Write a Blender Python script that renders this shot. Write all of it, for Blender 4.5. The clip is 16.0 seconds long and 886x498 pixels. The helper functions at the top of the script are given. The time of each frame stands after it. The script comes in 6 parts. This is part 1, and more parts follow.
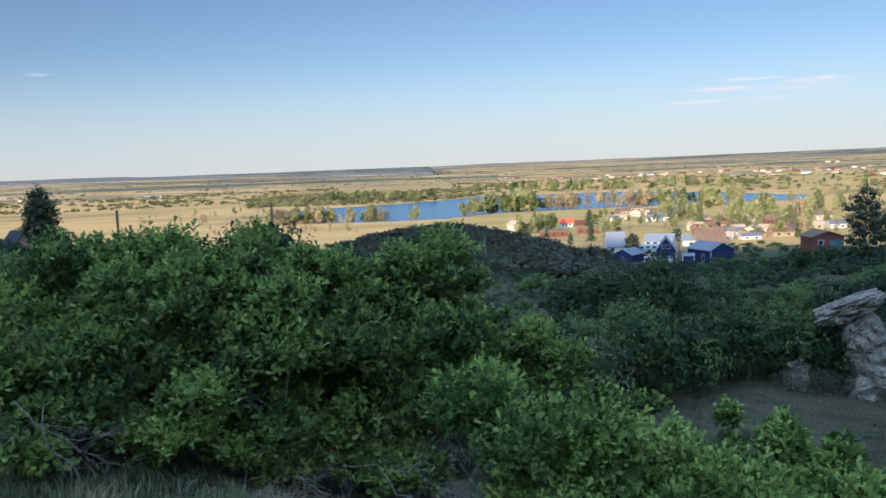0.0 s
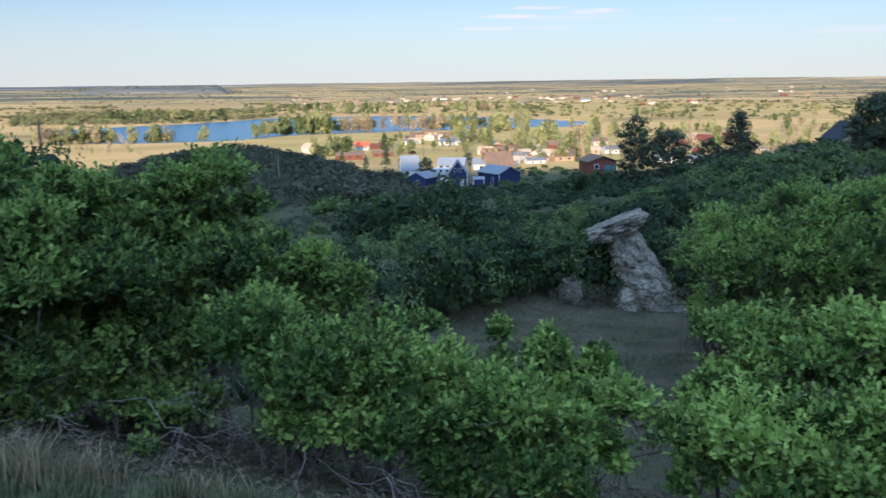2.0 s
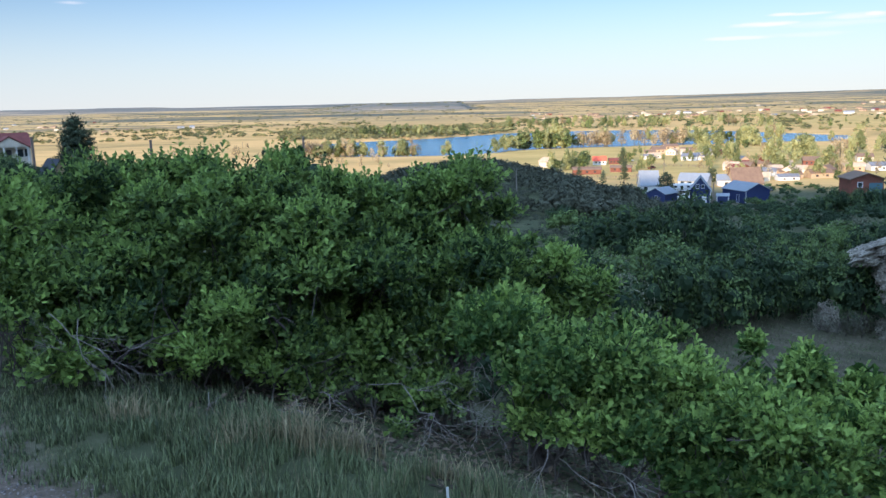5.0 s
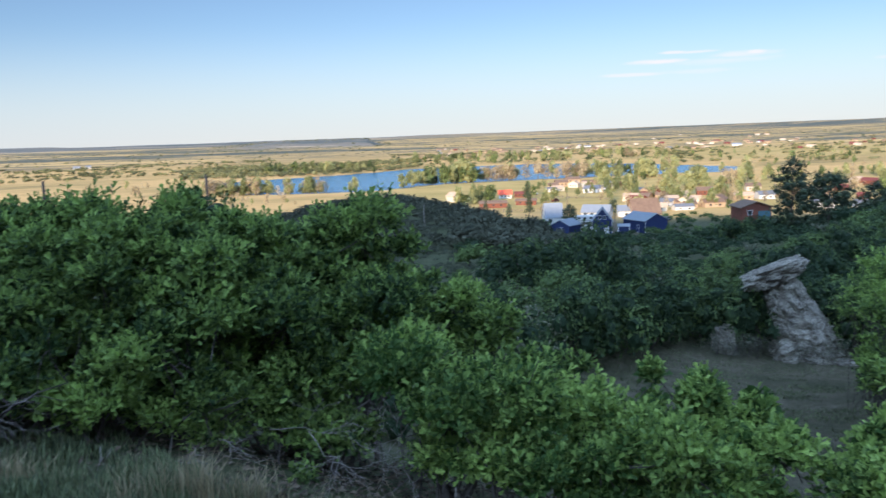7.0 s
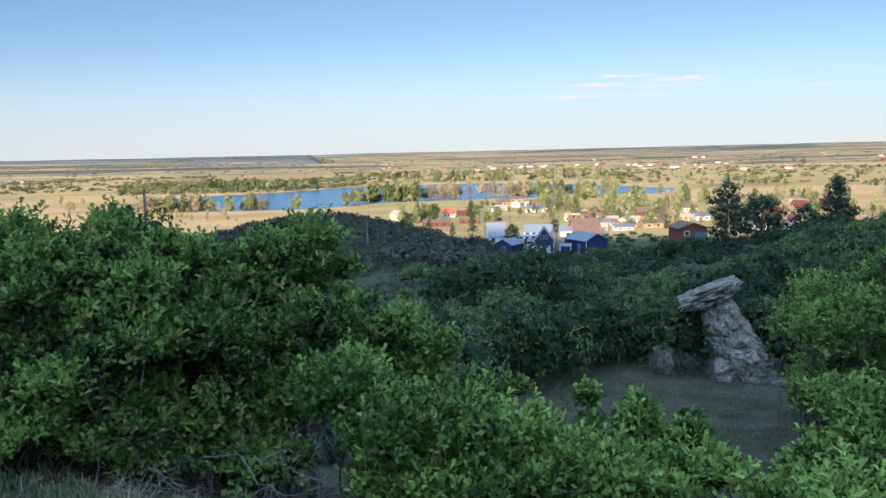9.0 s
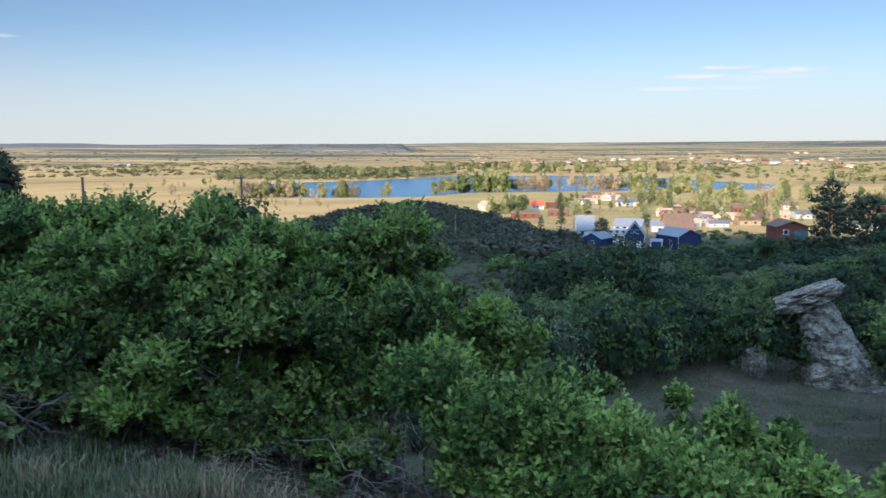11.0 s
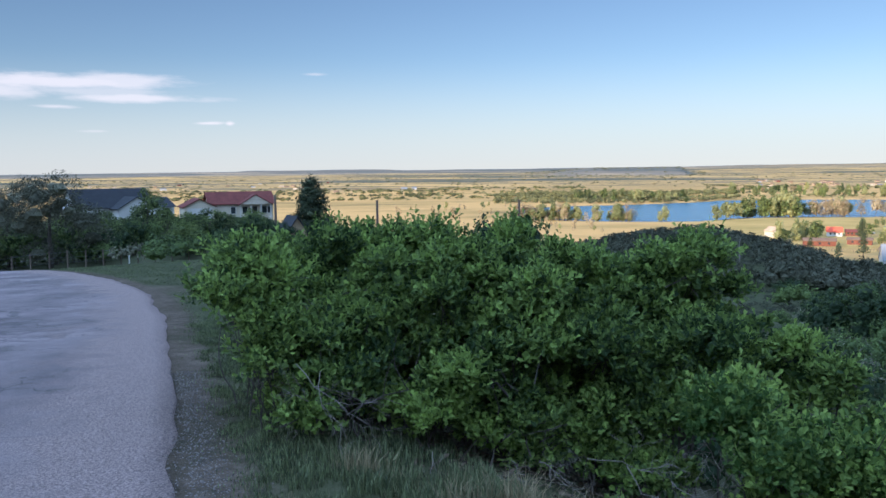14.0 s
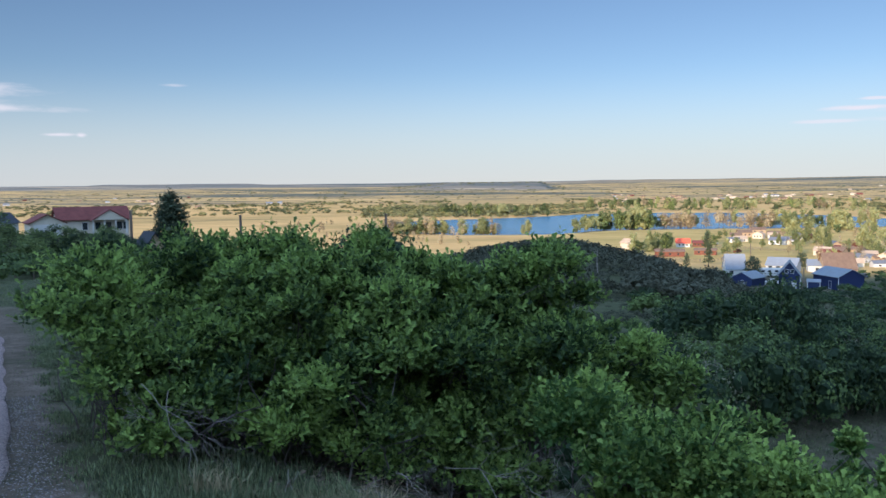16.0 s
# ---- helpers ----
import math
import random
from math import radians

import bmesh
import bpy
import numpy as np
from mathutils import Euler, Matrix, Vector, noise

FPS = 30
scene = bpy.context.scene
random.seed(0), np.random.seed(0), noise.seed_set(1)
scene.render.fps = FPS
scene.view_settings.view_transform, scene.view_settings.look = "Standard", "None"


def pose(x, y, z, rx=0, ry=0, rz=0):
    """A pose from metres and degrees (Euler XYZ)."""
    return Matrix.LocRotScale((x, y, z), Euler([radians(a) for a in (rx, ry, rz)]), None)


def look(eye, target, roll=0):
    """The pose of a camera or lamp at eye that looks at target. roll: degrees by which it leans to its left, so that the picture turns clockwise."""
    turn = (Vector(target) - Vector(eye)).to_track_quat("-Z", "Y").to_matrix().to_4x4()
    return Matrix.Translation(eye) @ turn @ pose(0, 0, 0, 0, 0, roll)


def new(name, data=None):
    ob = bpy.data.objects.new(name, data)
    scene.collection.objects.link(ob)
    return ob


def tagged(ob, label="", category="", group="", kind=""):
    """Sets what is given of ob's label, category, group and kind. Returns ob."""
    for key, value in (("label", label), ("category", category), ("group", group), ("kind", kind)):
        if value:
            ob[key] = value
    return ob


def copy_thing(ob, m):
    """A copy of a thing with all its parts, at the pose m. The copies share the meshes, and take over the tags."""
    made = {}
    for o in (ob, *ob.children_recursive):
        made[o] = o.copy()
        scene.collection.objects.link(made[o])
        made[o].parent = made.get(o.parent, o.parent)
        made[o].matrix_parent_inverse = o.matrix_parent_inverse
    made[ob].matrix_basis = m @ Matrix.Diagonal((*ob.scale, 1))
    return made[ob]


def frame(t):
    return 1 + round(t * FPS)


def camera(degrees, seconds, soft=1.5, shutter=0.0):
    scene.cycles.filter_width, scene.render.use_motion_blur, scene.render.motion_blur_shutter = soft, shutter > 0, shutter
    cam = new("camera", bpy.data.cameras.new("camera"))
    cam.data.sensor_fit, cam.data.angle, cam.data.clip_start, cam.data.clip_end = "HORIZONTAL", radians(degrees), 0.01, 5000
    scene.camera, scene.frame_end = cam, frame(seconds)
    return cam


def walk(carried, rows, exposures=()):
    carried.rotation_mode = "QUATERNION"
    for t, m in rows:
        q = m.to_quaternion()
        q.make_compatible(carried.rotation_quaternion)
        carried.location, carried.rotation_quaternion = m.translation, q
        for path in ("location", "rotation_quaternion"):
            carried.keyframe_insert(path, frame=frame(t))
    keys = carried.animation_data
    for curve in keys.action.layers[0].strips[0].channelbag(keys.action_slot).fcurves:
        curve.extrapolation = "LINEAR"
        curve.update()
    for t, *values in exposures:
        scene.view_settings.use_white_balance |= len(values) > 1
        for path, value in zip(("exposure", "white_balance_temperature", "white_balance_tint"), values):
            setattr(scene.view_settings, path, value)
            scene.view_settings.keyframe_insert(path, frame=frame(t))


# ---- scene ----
cam = camera(56.4, 16.0, soft=1.5, shutter=0.25)
PATH = [
    (0, (-0.024, 0.256, 1.654), (-0.052, 2.246, 1.455), -2.1),
    (0.5, (0.048, 0.355, 1.647), (0.149, 2.342, 1.437), -1.2),
    (1, (0.109, 0.345, 1.633), (0.375, 2.301, 1.308), 0.0),
    (1.5, (0.1, 0.286, 1.636), (0.412, 2.222, 1.243), -0.1),
    (2, (0.132, 0.359, 1.619), (0.582, 2.267, 1.226), -0.5),
    (2.5, (0.207, 0.373, 1.627), (0.795, 2.241, 1.221), -1.1),
    (3, (0.077, 0.367, 1.485), (0.344, 2.304, 1.064), -3.1),
    (3.5, (-0.004, 0.325, 1.498), (-0.046, 2.279, 1.076), -2.4),
    (3.7, (-0.016, 0.29, 1.515), (-0.113, 2.244, 1.104), -1.5),
    (5.8, (0.018, 0.226, 1.568), (-0.088, 2.194, 1.229), -1.3),
    (6, (0.01, 0.222, 1.568), (-0.089, 2.192, 1.232), -1.2),
    (6.5, (0.014, 0.264, 1.57), (-0.057, 2.241, 1.27), -1.3),
    (7, (0.063, 0.263, 1.573), (0.178, 2.241, 1.301), -1.9),
    (7.5, (0.105, 0.332, 1.566), (0.39, 2.298, 1.331), -2.4),
    (8, (0.1, 0.302, 1.579), (0.377, 2.273, 1.382), -1.6),
    (10.3, (0.118, 0.29, 1.61), (0.307, 2.261, 1.327), -1.0),
    (10.5, (0.126, 0.34, 1.609), (0.284, 2.315, 1.337), -0.7),
    (11, (0.076, 0.282, 1.64), (0.118, 2.265, 1.388), -0.1),
    (11.5, (0.053, 0.298, 1.642), (-0.028, 2.284, 1.421), 0.5),
    (12, (0.012, 0.276, 1.648), (-0.162, 2.26, 1.459), 0.9),
    (12.5, (-0.012, 0.234, 1.653), (-0.297, 2.205, 1.467), 0.7),
    (13, (-0.061, 0.211, 1.643), (-0.534, 2.143, 1.432), -0.1),
    (13.5, (-0.098, 0.183, 1.621), (-0.699, 2.077, 1.396), -0.3),
    (14, (-0.102, 0.155, 1.632), (-0.706, 2.052, 1.441), -0.7),
    (14.5, (-0.062, 0.185, 1.623), (-0.542, 2.122, 1.488), -1.3),
    (15, (-0.053, 0.181, 1.609), (-0.449, 2.137, 1.477), -1.0),
    (15.5, (-0.046, 0.198, 1.604), (-0.404, 2.16, 1.462), -0.7),
    (16, (-0.017, 0.203, 1.603), (-0.311, 2.175, 1.443), -0.6),
]
EXPOSURE, KELVIN, TINT = 0.78, 5930, 16
walk(cam, [(t, look(eye, target, roll)) for t, eye, target, roll in PATH], exposures=[(t, EXPOSURE + lift, KELVIN, TINT) for t, lift in ((0.0, -0.08), (1.0, -0.12), (1.5, 0.0), (2.5, 0.04), (3.0, -0.05), (3.5, 0.26), (6.0, 0.18), (7.5, 0.1), (10.5, 0.08), (11.5, 0.02), (12.5, 0.0), (13.0, 0.1), (14.0, 0.1), (15.0, 0.0), (16.0, -0.08))])

# ---- world and sun ----
SUN_BEARING, SUN_HEIGHT, SKY_FILL = 205.0, 14.0, 14.5
world = bpy.data.worlds.new("evening_sky")
scene.world = world
world.use_nodes = True


def node(tree, kind, **values):
    n = tree.nodes.new(kind)
    for key, value in values.items():
        n.inputs[key.replace("_", " ")].default_value = value
    return n


def calc(tree, op, a, b=None, c=None):
    n = tree.nodes.new("ShaderNodeMath")
    n.operation = op
    for i, v in enumerate((a, b, c)):
        if v is None:
            continue
        if isinstance(v, (int, float)):
            n.inputs[i].default_value = v
        else:
            tree.links.new(v, n.inputs[i])
    return n.outputs[0]


def build_sky():
    t = world.node_tree
    b0, e0 = radians(SUN_BEARING), radians(SUN_HEIGHT)
    bg, out = t.nodes["Background"], t.nodes["World Output"]
    sky = t.nodes.new("ShaderNodeTexSky")
    sky.sky_type = "NISHITA"
    sky.sun_disc = False
    sky.sun_elevation, sky.sun_rotation = radians(SUN_HEIGHT), radians(SUN_BEARING)
    sky.altitude, sky.air_density, sky.dust_density, sky.ozone_density = 2000, 1.0, 0.1, 1.3
    co = t.nodes.new("ShaderNodeTexCoord")
    sep = t.nodes.new("ShaderNodeSeparateXYZ")
    t.links.new(co.outputs["Generated"], sep.inputs[0])
    az = calc(t, "MULTIPLY", calc(t, "ARCTAN2", sep.outputs[0], sep.outputs[1]), 57.2958)
    el = calc(t, "MULTIPLY", calc(t, "ARCSINE", sep.outputs[2]), 57.2958)
    both = t.nodes.new("ShaderNodeCombineXYZ")
    t.links.new(calc(t, "MULTIPLY", az, 0.22), both.inputs[0])
    t.links.new(calc(t, "MULTIPLY", el, 1.1), both.inputs[1])
    wisp = node(t, "ShaderNodeTexNoise", Scale=1.0, Detail=6.0, Roughness=0.6)
    t.links.new(both.outputs[0], wisp.inputs["Vector"])
    # bearing, height, half width, half height, strength
    clouds = ((18.3, 4.33, 2.0, 0.17, 0.95), (19.1, 4.86, 0.9, 0.1, 0.8), (20.3, 4.82, 1.3, 0.1, 0.7), (23.0, 4.52, 2.0, 0.2, 0.6), (24.0, 4.6, 0.7, 0.14, 0.9),
              (21.8, 4.2, 3.4, 0.24, 0.4), (16.6, 3.56, 2.4, 0.12, 0.65), (20.4, 3.6, 2.6, 0.16, 0.3), (31.5, 3.8, 0.9, 0.13, 0.35), (40.3, 3.0, 3.5, 0.2, 0.35),
              (-43.5, 5.7, 6.5, 0.55, 0.8), (-38.8, 5.85, 4.4, 0.5, 0.7), (-46.5, 5.1, 5.0, 0.5, 0.7), (-41.0, 5.2, 5.0, 0.4, 0.45), (-37.6, 4.8, 5.2, 0.28, 0.75), (-42.4, 4.2, 1.4, 0.15, 0.6),
              (-33.2, 3.25, 1.2, 0.13, 0.8), (-31.9, 3.22, 0.35, 0.16, 0.9), (-26.2, 6.49, 0.8, 0.12, 0.4), (-40.2, 2.7, 1.0, 0.09, 0.35))
    total = None
    for a, e, w, h, k in clouds:
        u = calc(t, "DIVIDE", calc(t, "SUBTRACT", az, a), w)
        v = calc(t, "DIVIDE", calc(t, "SUBTRACT", el, e), h)
        r = calc(t, "SQRT", calc(t, "ADD", calc(t, "MULTIPLY", u, u), calc(t, "MULTIPLY", v, v)))
        m = calc(t, "SUBTRACT", calc(t, "MULTIPLY_ADD", wisp.outputs["Fac"], 2.4, 0.1), r)
        ramp = t.nodes.new("ShaderNodeMapRange")
        ramp.interpolation_type = "SMOOTHSTEP"
        t.links.new(m, ramp.inputs["Value"])
        ramp.inputs["From Min"].default_value, ramp.inputs["From Max"].default_value = 0.0, 1.1
        ramp.inputs["To Max"].default_value = k
        total = ramp.outputs[0] if total is None else calc(t, "MAXIMUM", total, ramp.outputs[0])
    mix = t.nodes.new("ShaderNodeMix")
    mix.data_type = "RGBA"
    t.links.new(total, mix.inputs["Factor"])
    low = t.nodes.new("ShaderNodeMapRange")
    low.interpolation_type = "SMOOTHSTEP"
    t.links.new(el, low.inputs["Value"])
    low.inputs["From Min"].default_value, low.inputs["From Max"].default_value = 0.0, 8.0
    low.inputs["To Min"].default_value, low.inputs["To Max"].default_value = 0.75, 0.0
    haze = t.nodes.new("ShaderNodeMix")
    haze.data_type = "RGBA"
    t.links.new(low.outputs[0], haze.inputs["Factor"])
    clear = t.nodes.new("ShaderNodeMix")
    clear.data_type, clear.blend_type = "RGBA", "MULTIPLY"
    clear.inputs["Factor"].default_value = 1.0
    t.links.new(sky.outputs[0], clear.inputs["A"])
    clear.inputs["B"].default_value = (0.975, 1.03, 1.06, 1)
    t.links.new(clear.outputs["Result"], haze.inputs["A"])
    haze.inputs["B"].default_value = (6.55, 6.8, 6.85, 1)
    t.links.new(haze.outputs["Result"], mix.inputs["A"])
    mix.inputs["B"].default_value = (9.0, 8.6, 8.6, 1)
    # added fill light: the unseen sky high overhead, many times brighter than the east
    g0 = radians(74)
    sx, sy, sz = math.sin(b0) * math.cos(g0), math.cos(b0) * math.cos(g0), math.sin(g0)
    facing = calc(t, "ADD", calc(t, "ADD", calc(t, "MULTIPLY", sep.outputs[0], sx), calc(t, "MULTIPLY", sep.outputs[1], sy)), calc(t, "MULTIPLY", sep.outputs[2], sz))
    glow = t.nodes.new("ShaderNodeMapRange")
    glow.interpolation_type = "SMOOTHSTEP"
    t.links.new(facing, glow.inputs["Value"])
    glow.inputs["From Min"].default_value, glow.inputs["From Max"].default_value = 0.12, 0.97
    glow.inputs["To Min"].default_value, glow.inputs["To Max"].default_value = 1.0, SKY_FILL
    scaled = t.nodes.new("ShaderNodeVectorMath")
    scaled.operation = "SCALE"
    t.links.new(mix.outputs["Result"], scaled.inputs[0])
    t.links.new(glow.outputs[0], scaled.inputs["Scale"])
    warm = t.nodes.new("ShaderNodeMix")
    warm.data_type, warm.blend_type = "RGBA", "MULTIPLY"
    t.links.new(calc(t, "DIVIDE", calc(t, "SUBTRACT", glow.outputs[0], 1.0), SKY_FILL * 0.35), warm.inputs["Factor"])
    t.links.new(scaled.outputs[0], warm.inputs["A"])
    warm.inputs["B"].default_value = (1.20, 1.0, 0.80, 1)
    t.links.new(warm.outputs["Result"], bg.inputs["Color"])
    bg.inputs["Strength"].default_value = 0.059


build_sky()
sun = new("sun", bpy.data.lights.new("sun", "SUN"))
sun.data.energy, sun.data.angle, sun.data.color = 5.0, radians(0.5), (1.0, 0.78, 0.50)
b, e = radians(SUN_BEARING), radians(SUN_HEIGHT)
sun.matrix_world = look((math.sin(b) * 50, math.cos(b) * 50, 60), (0, 0, 60 - 50 * math.tan(e)))

# ---- materials ----
def material(name, colour, rough=0.8, metal=0.0, vary=0.25, scale=3.0, fine=60.0, bump=0.2, second=None, island=0.0, through_light=0.0, spec=0.3, depth=0.02, random_object=0.0, lo=0.3, hi=0.72, clump=0.0):
    """A surface with two scales of variation, fine relief and, for leaves, light shining through."""
    m = bpy.data.materials.new(name)
    m.use_nodes = True
    t = m.node_tree
    p = t.nodes["Principled BSDF"]
    out = t.nodes["Material Output"]
    co = t.nodes.new("ShaderNodeTexCoord")
    big = node(t, "ShaderNodeTexNoise", Scale=scale, Detail=4.0, Roughness=0.6)
    small = node(t, "ShaderNodeTexNoise", Scale=fine, Detail=3.0, Roughness=0.65)
    for n in (big, small):
        t.links.new(co.outputs["Object"], n.inputs["Vector"])
    f = calc(t, "ADD", calc(t, "MULTIPLY", big.outputs["Fac"], 0.6), calc(t, "MULTIPLY", small.outputs["Fac"], 0.4))
    if island:
        geo = t.nodes.new("ShaderNodeNewGeometry")
        f = calc(t, "MULTIPLY_ADD", calc(t, "SUBTRACT", geo.outputs["Random Per Island"], 0.5), island, f)
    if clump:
        # attribute holds shoot tone and the shade painted inside crowns
        age_shade = t.nodes.new("ShaderNodeAttribute")
        age_shade.attribute_name = "shoot_age_shade"
        f = calc(t, "MULTIPLY_ADD", calc(t, "SUBTRACT", age_shade.outputs["Fac"], 0.5), clump, f)
    if random_object:
        info = t.nodes.new("ShaderNodeObjectInfo")
        f = calc(t, "MULTIPLY_ADD", calc(t, "SUBTRACT", info.outputs["Random"], 0.5), random_object, f)
    ramp = t.nodes.new("ShaderNodeValToRGB")
    dark = [c * (1 - vary) for c in colour]
    light = second or [min(1.0, c * (1 + vary)) for c in colour]
    ramp.color_ramp.elements[0].position, ramp.color_ramp.elements[0].color = lo, (*dark, 1)
    ramp.color_ramp.elements[1].position, ramp.color_ramp.elements[1].color = hi, (*light, 1)
    t.links.new(f, ramp.inputs["Fac"])
    t.links.new(ramp.outputs["Color"], p.inputs["Base Color"])
    p.inputs["Roughness"].default_value, p.inputs["Metallic"].default_value = rough, metal
    p.inputs["Specular IOR Level"].default_value = spec
    if bump:
        bp = node(t, "ShaderNodeBump", Strength=bump, Distance=depth)
        t.links.new(small.outputs["Fac"], bp.inputs["Height"])
        t.links.new(bp.outputs["Normal"], p.inputs["Normal"])
    if through_light:
        tr = t.nodes.new("ShaderNodeBsdfTranslucent")
        t.links.new(ramp.outputs["Color"], tr.inputs["Color"])
        ms = t.nodes.new("ShaderNodeMixShader")
        ms.inputs["Fac"].default_value = through_light
        t.links.new(p.outputs[0], ms.inputs[1])
        t.links.new(tr.outputs[0], ms.inputs[2])
        t.links.new(ms.outputs[0], out.inputs["Surface"])
    return m


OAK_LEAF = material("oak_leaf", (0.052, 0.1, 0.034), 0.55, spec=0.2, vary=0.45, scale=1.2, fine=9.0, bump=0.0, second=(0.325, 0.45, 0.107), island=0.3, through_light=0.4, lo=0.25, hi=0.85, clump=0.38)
# paler oak leaf, with extra sky light on two shrubs put into its colour
PALE_LIT_OAK = material("pale_lit_oak_leaf", (0.088, 0.175, 0.042), 0.55, spec=0.2, vary=0.45, scale=1.2, fine=9.0, bump=0.0, second=(0.37, 0.49, 0.125), island=0.3, through_light=0.4, lo=0.25, hi=0.85, clump=0.55)
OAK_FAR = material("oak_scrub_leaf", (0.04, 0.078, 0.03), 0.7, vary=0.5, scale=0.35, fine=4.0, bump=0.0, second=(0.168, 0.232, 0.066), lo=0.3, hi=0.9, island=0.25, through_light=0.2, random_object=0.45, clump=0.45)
DARK_LEAF = material("dark_tree_leaf", (0.07, 0.105, 0.04), 0.7, vary=0.5, scale=0.45, fine=4.0, bump=0.0, second=(0.20, 0.25, 0.08), lo=0.34, hi=0.76, island=0.5, through_light=0.2, random_object=0.35)
SAGE_LEAF = material("grey_scrub_leaf", (0.12, 0.125, 0.085), 0.85, vary=0.4, scale=0.3, fine=4.0, bump=0.0, second=(0.22, 0.215, 0.145), island=0.4, through_light=0.15, random_object=0.3)
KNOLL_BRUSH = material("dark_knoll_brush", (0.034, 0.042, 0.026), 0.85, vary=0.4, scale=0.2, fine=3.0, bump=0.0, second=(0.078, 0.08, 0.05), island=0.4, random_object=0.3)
JUNIPER = material("juniper_needles", (0.038, 0.056, 0.03), 0.8, vary=0.4, scale=0.8, fine=6.0, bump=0.0, second=(0.075, 0.095, 0.048), island=0.5)
COTTONWOOD = material("spring_cottonwood_leaf", (0.17, 0.2, 0.08), 0.6, vary=0.3, scale=0.06, fine=1.0, bump=0.0, second=(0.36, 0.355, 0.155), island=0.4, through_light=0.3, random_object=0.5)
BUDDING = material("budding_twigs", (0.22, 0.165, 0.1), 0.85, vary=0.3, scale=0.06, fine=1.0, bump=0.0, second=(0.4, 0.32, 0.19), island=0.4, through_light=0.1, random_object=0.5)
WOODLAND = material("far_woodland_leaf", (0.075, 0.085, 0.036), 0.8, vary=0.4, scale=0.01, fine=0.4, bump=0.0, second=(0.21, 0.20, 0.08), island=0.4, clump=0.5)
BARK = material("grey_bark", (0.085, 0.07, 0.06), 0.9, vary=0.4, scale=8, fine=70, bump=0.6)
DEADWOOD = material("bleached_deadwood", (0.2, 0.172, 0.145), 0.85, vary=0.35, scale=9, fine=90, bump=0.4)
ROCK = material("lichened_pale_rock", (0.2, 0.165, 0.125), 0.95, vary=0.6, scale=2.4, fine=14, bump=1.0, second=(0.5, 0.44, 0.35), depth=0.16, lo=0.36, hi=0.66)
GRASS = material("grass_blade", (0.062, 0.086, 0.036), 0.6, vary=0.35, scale=0.9, fine=20, bump=0.0, second=(0.185, 0.21, 0.096), island=0.6, through_light=0.25)
STRAW = material("dry_grass_blade", (0.25, 0.2, 0.11), 0.7, vary=0.3, scale=2, fine=20, bump=0.0, island=0.5, through_light=0.2)
LITTER = material("dry_oak_leaf", (0.065, 0.047, 0.03), 0.85, vary=0.4, scale=2, fine=30, bump=0.0, second=(0.13, 0.097, 0.065), island=0.8)
GRAVEL = material("pinkish_gravel", (0.12, 0.10, 0.092), 0.9, vary=0.4, scale=5, fine=60, bump=0.3, second=(0.22, 0.19, 0.175), island=0.8)


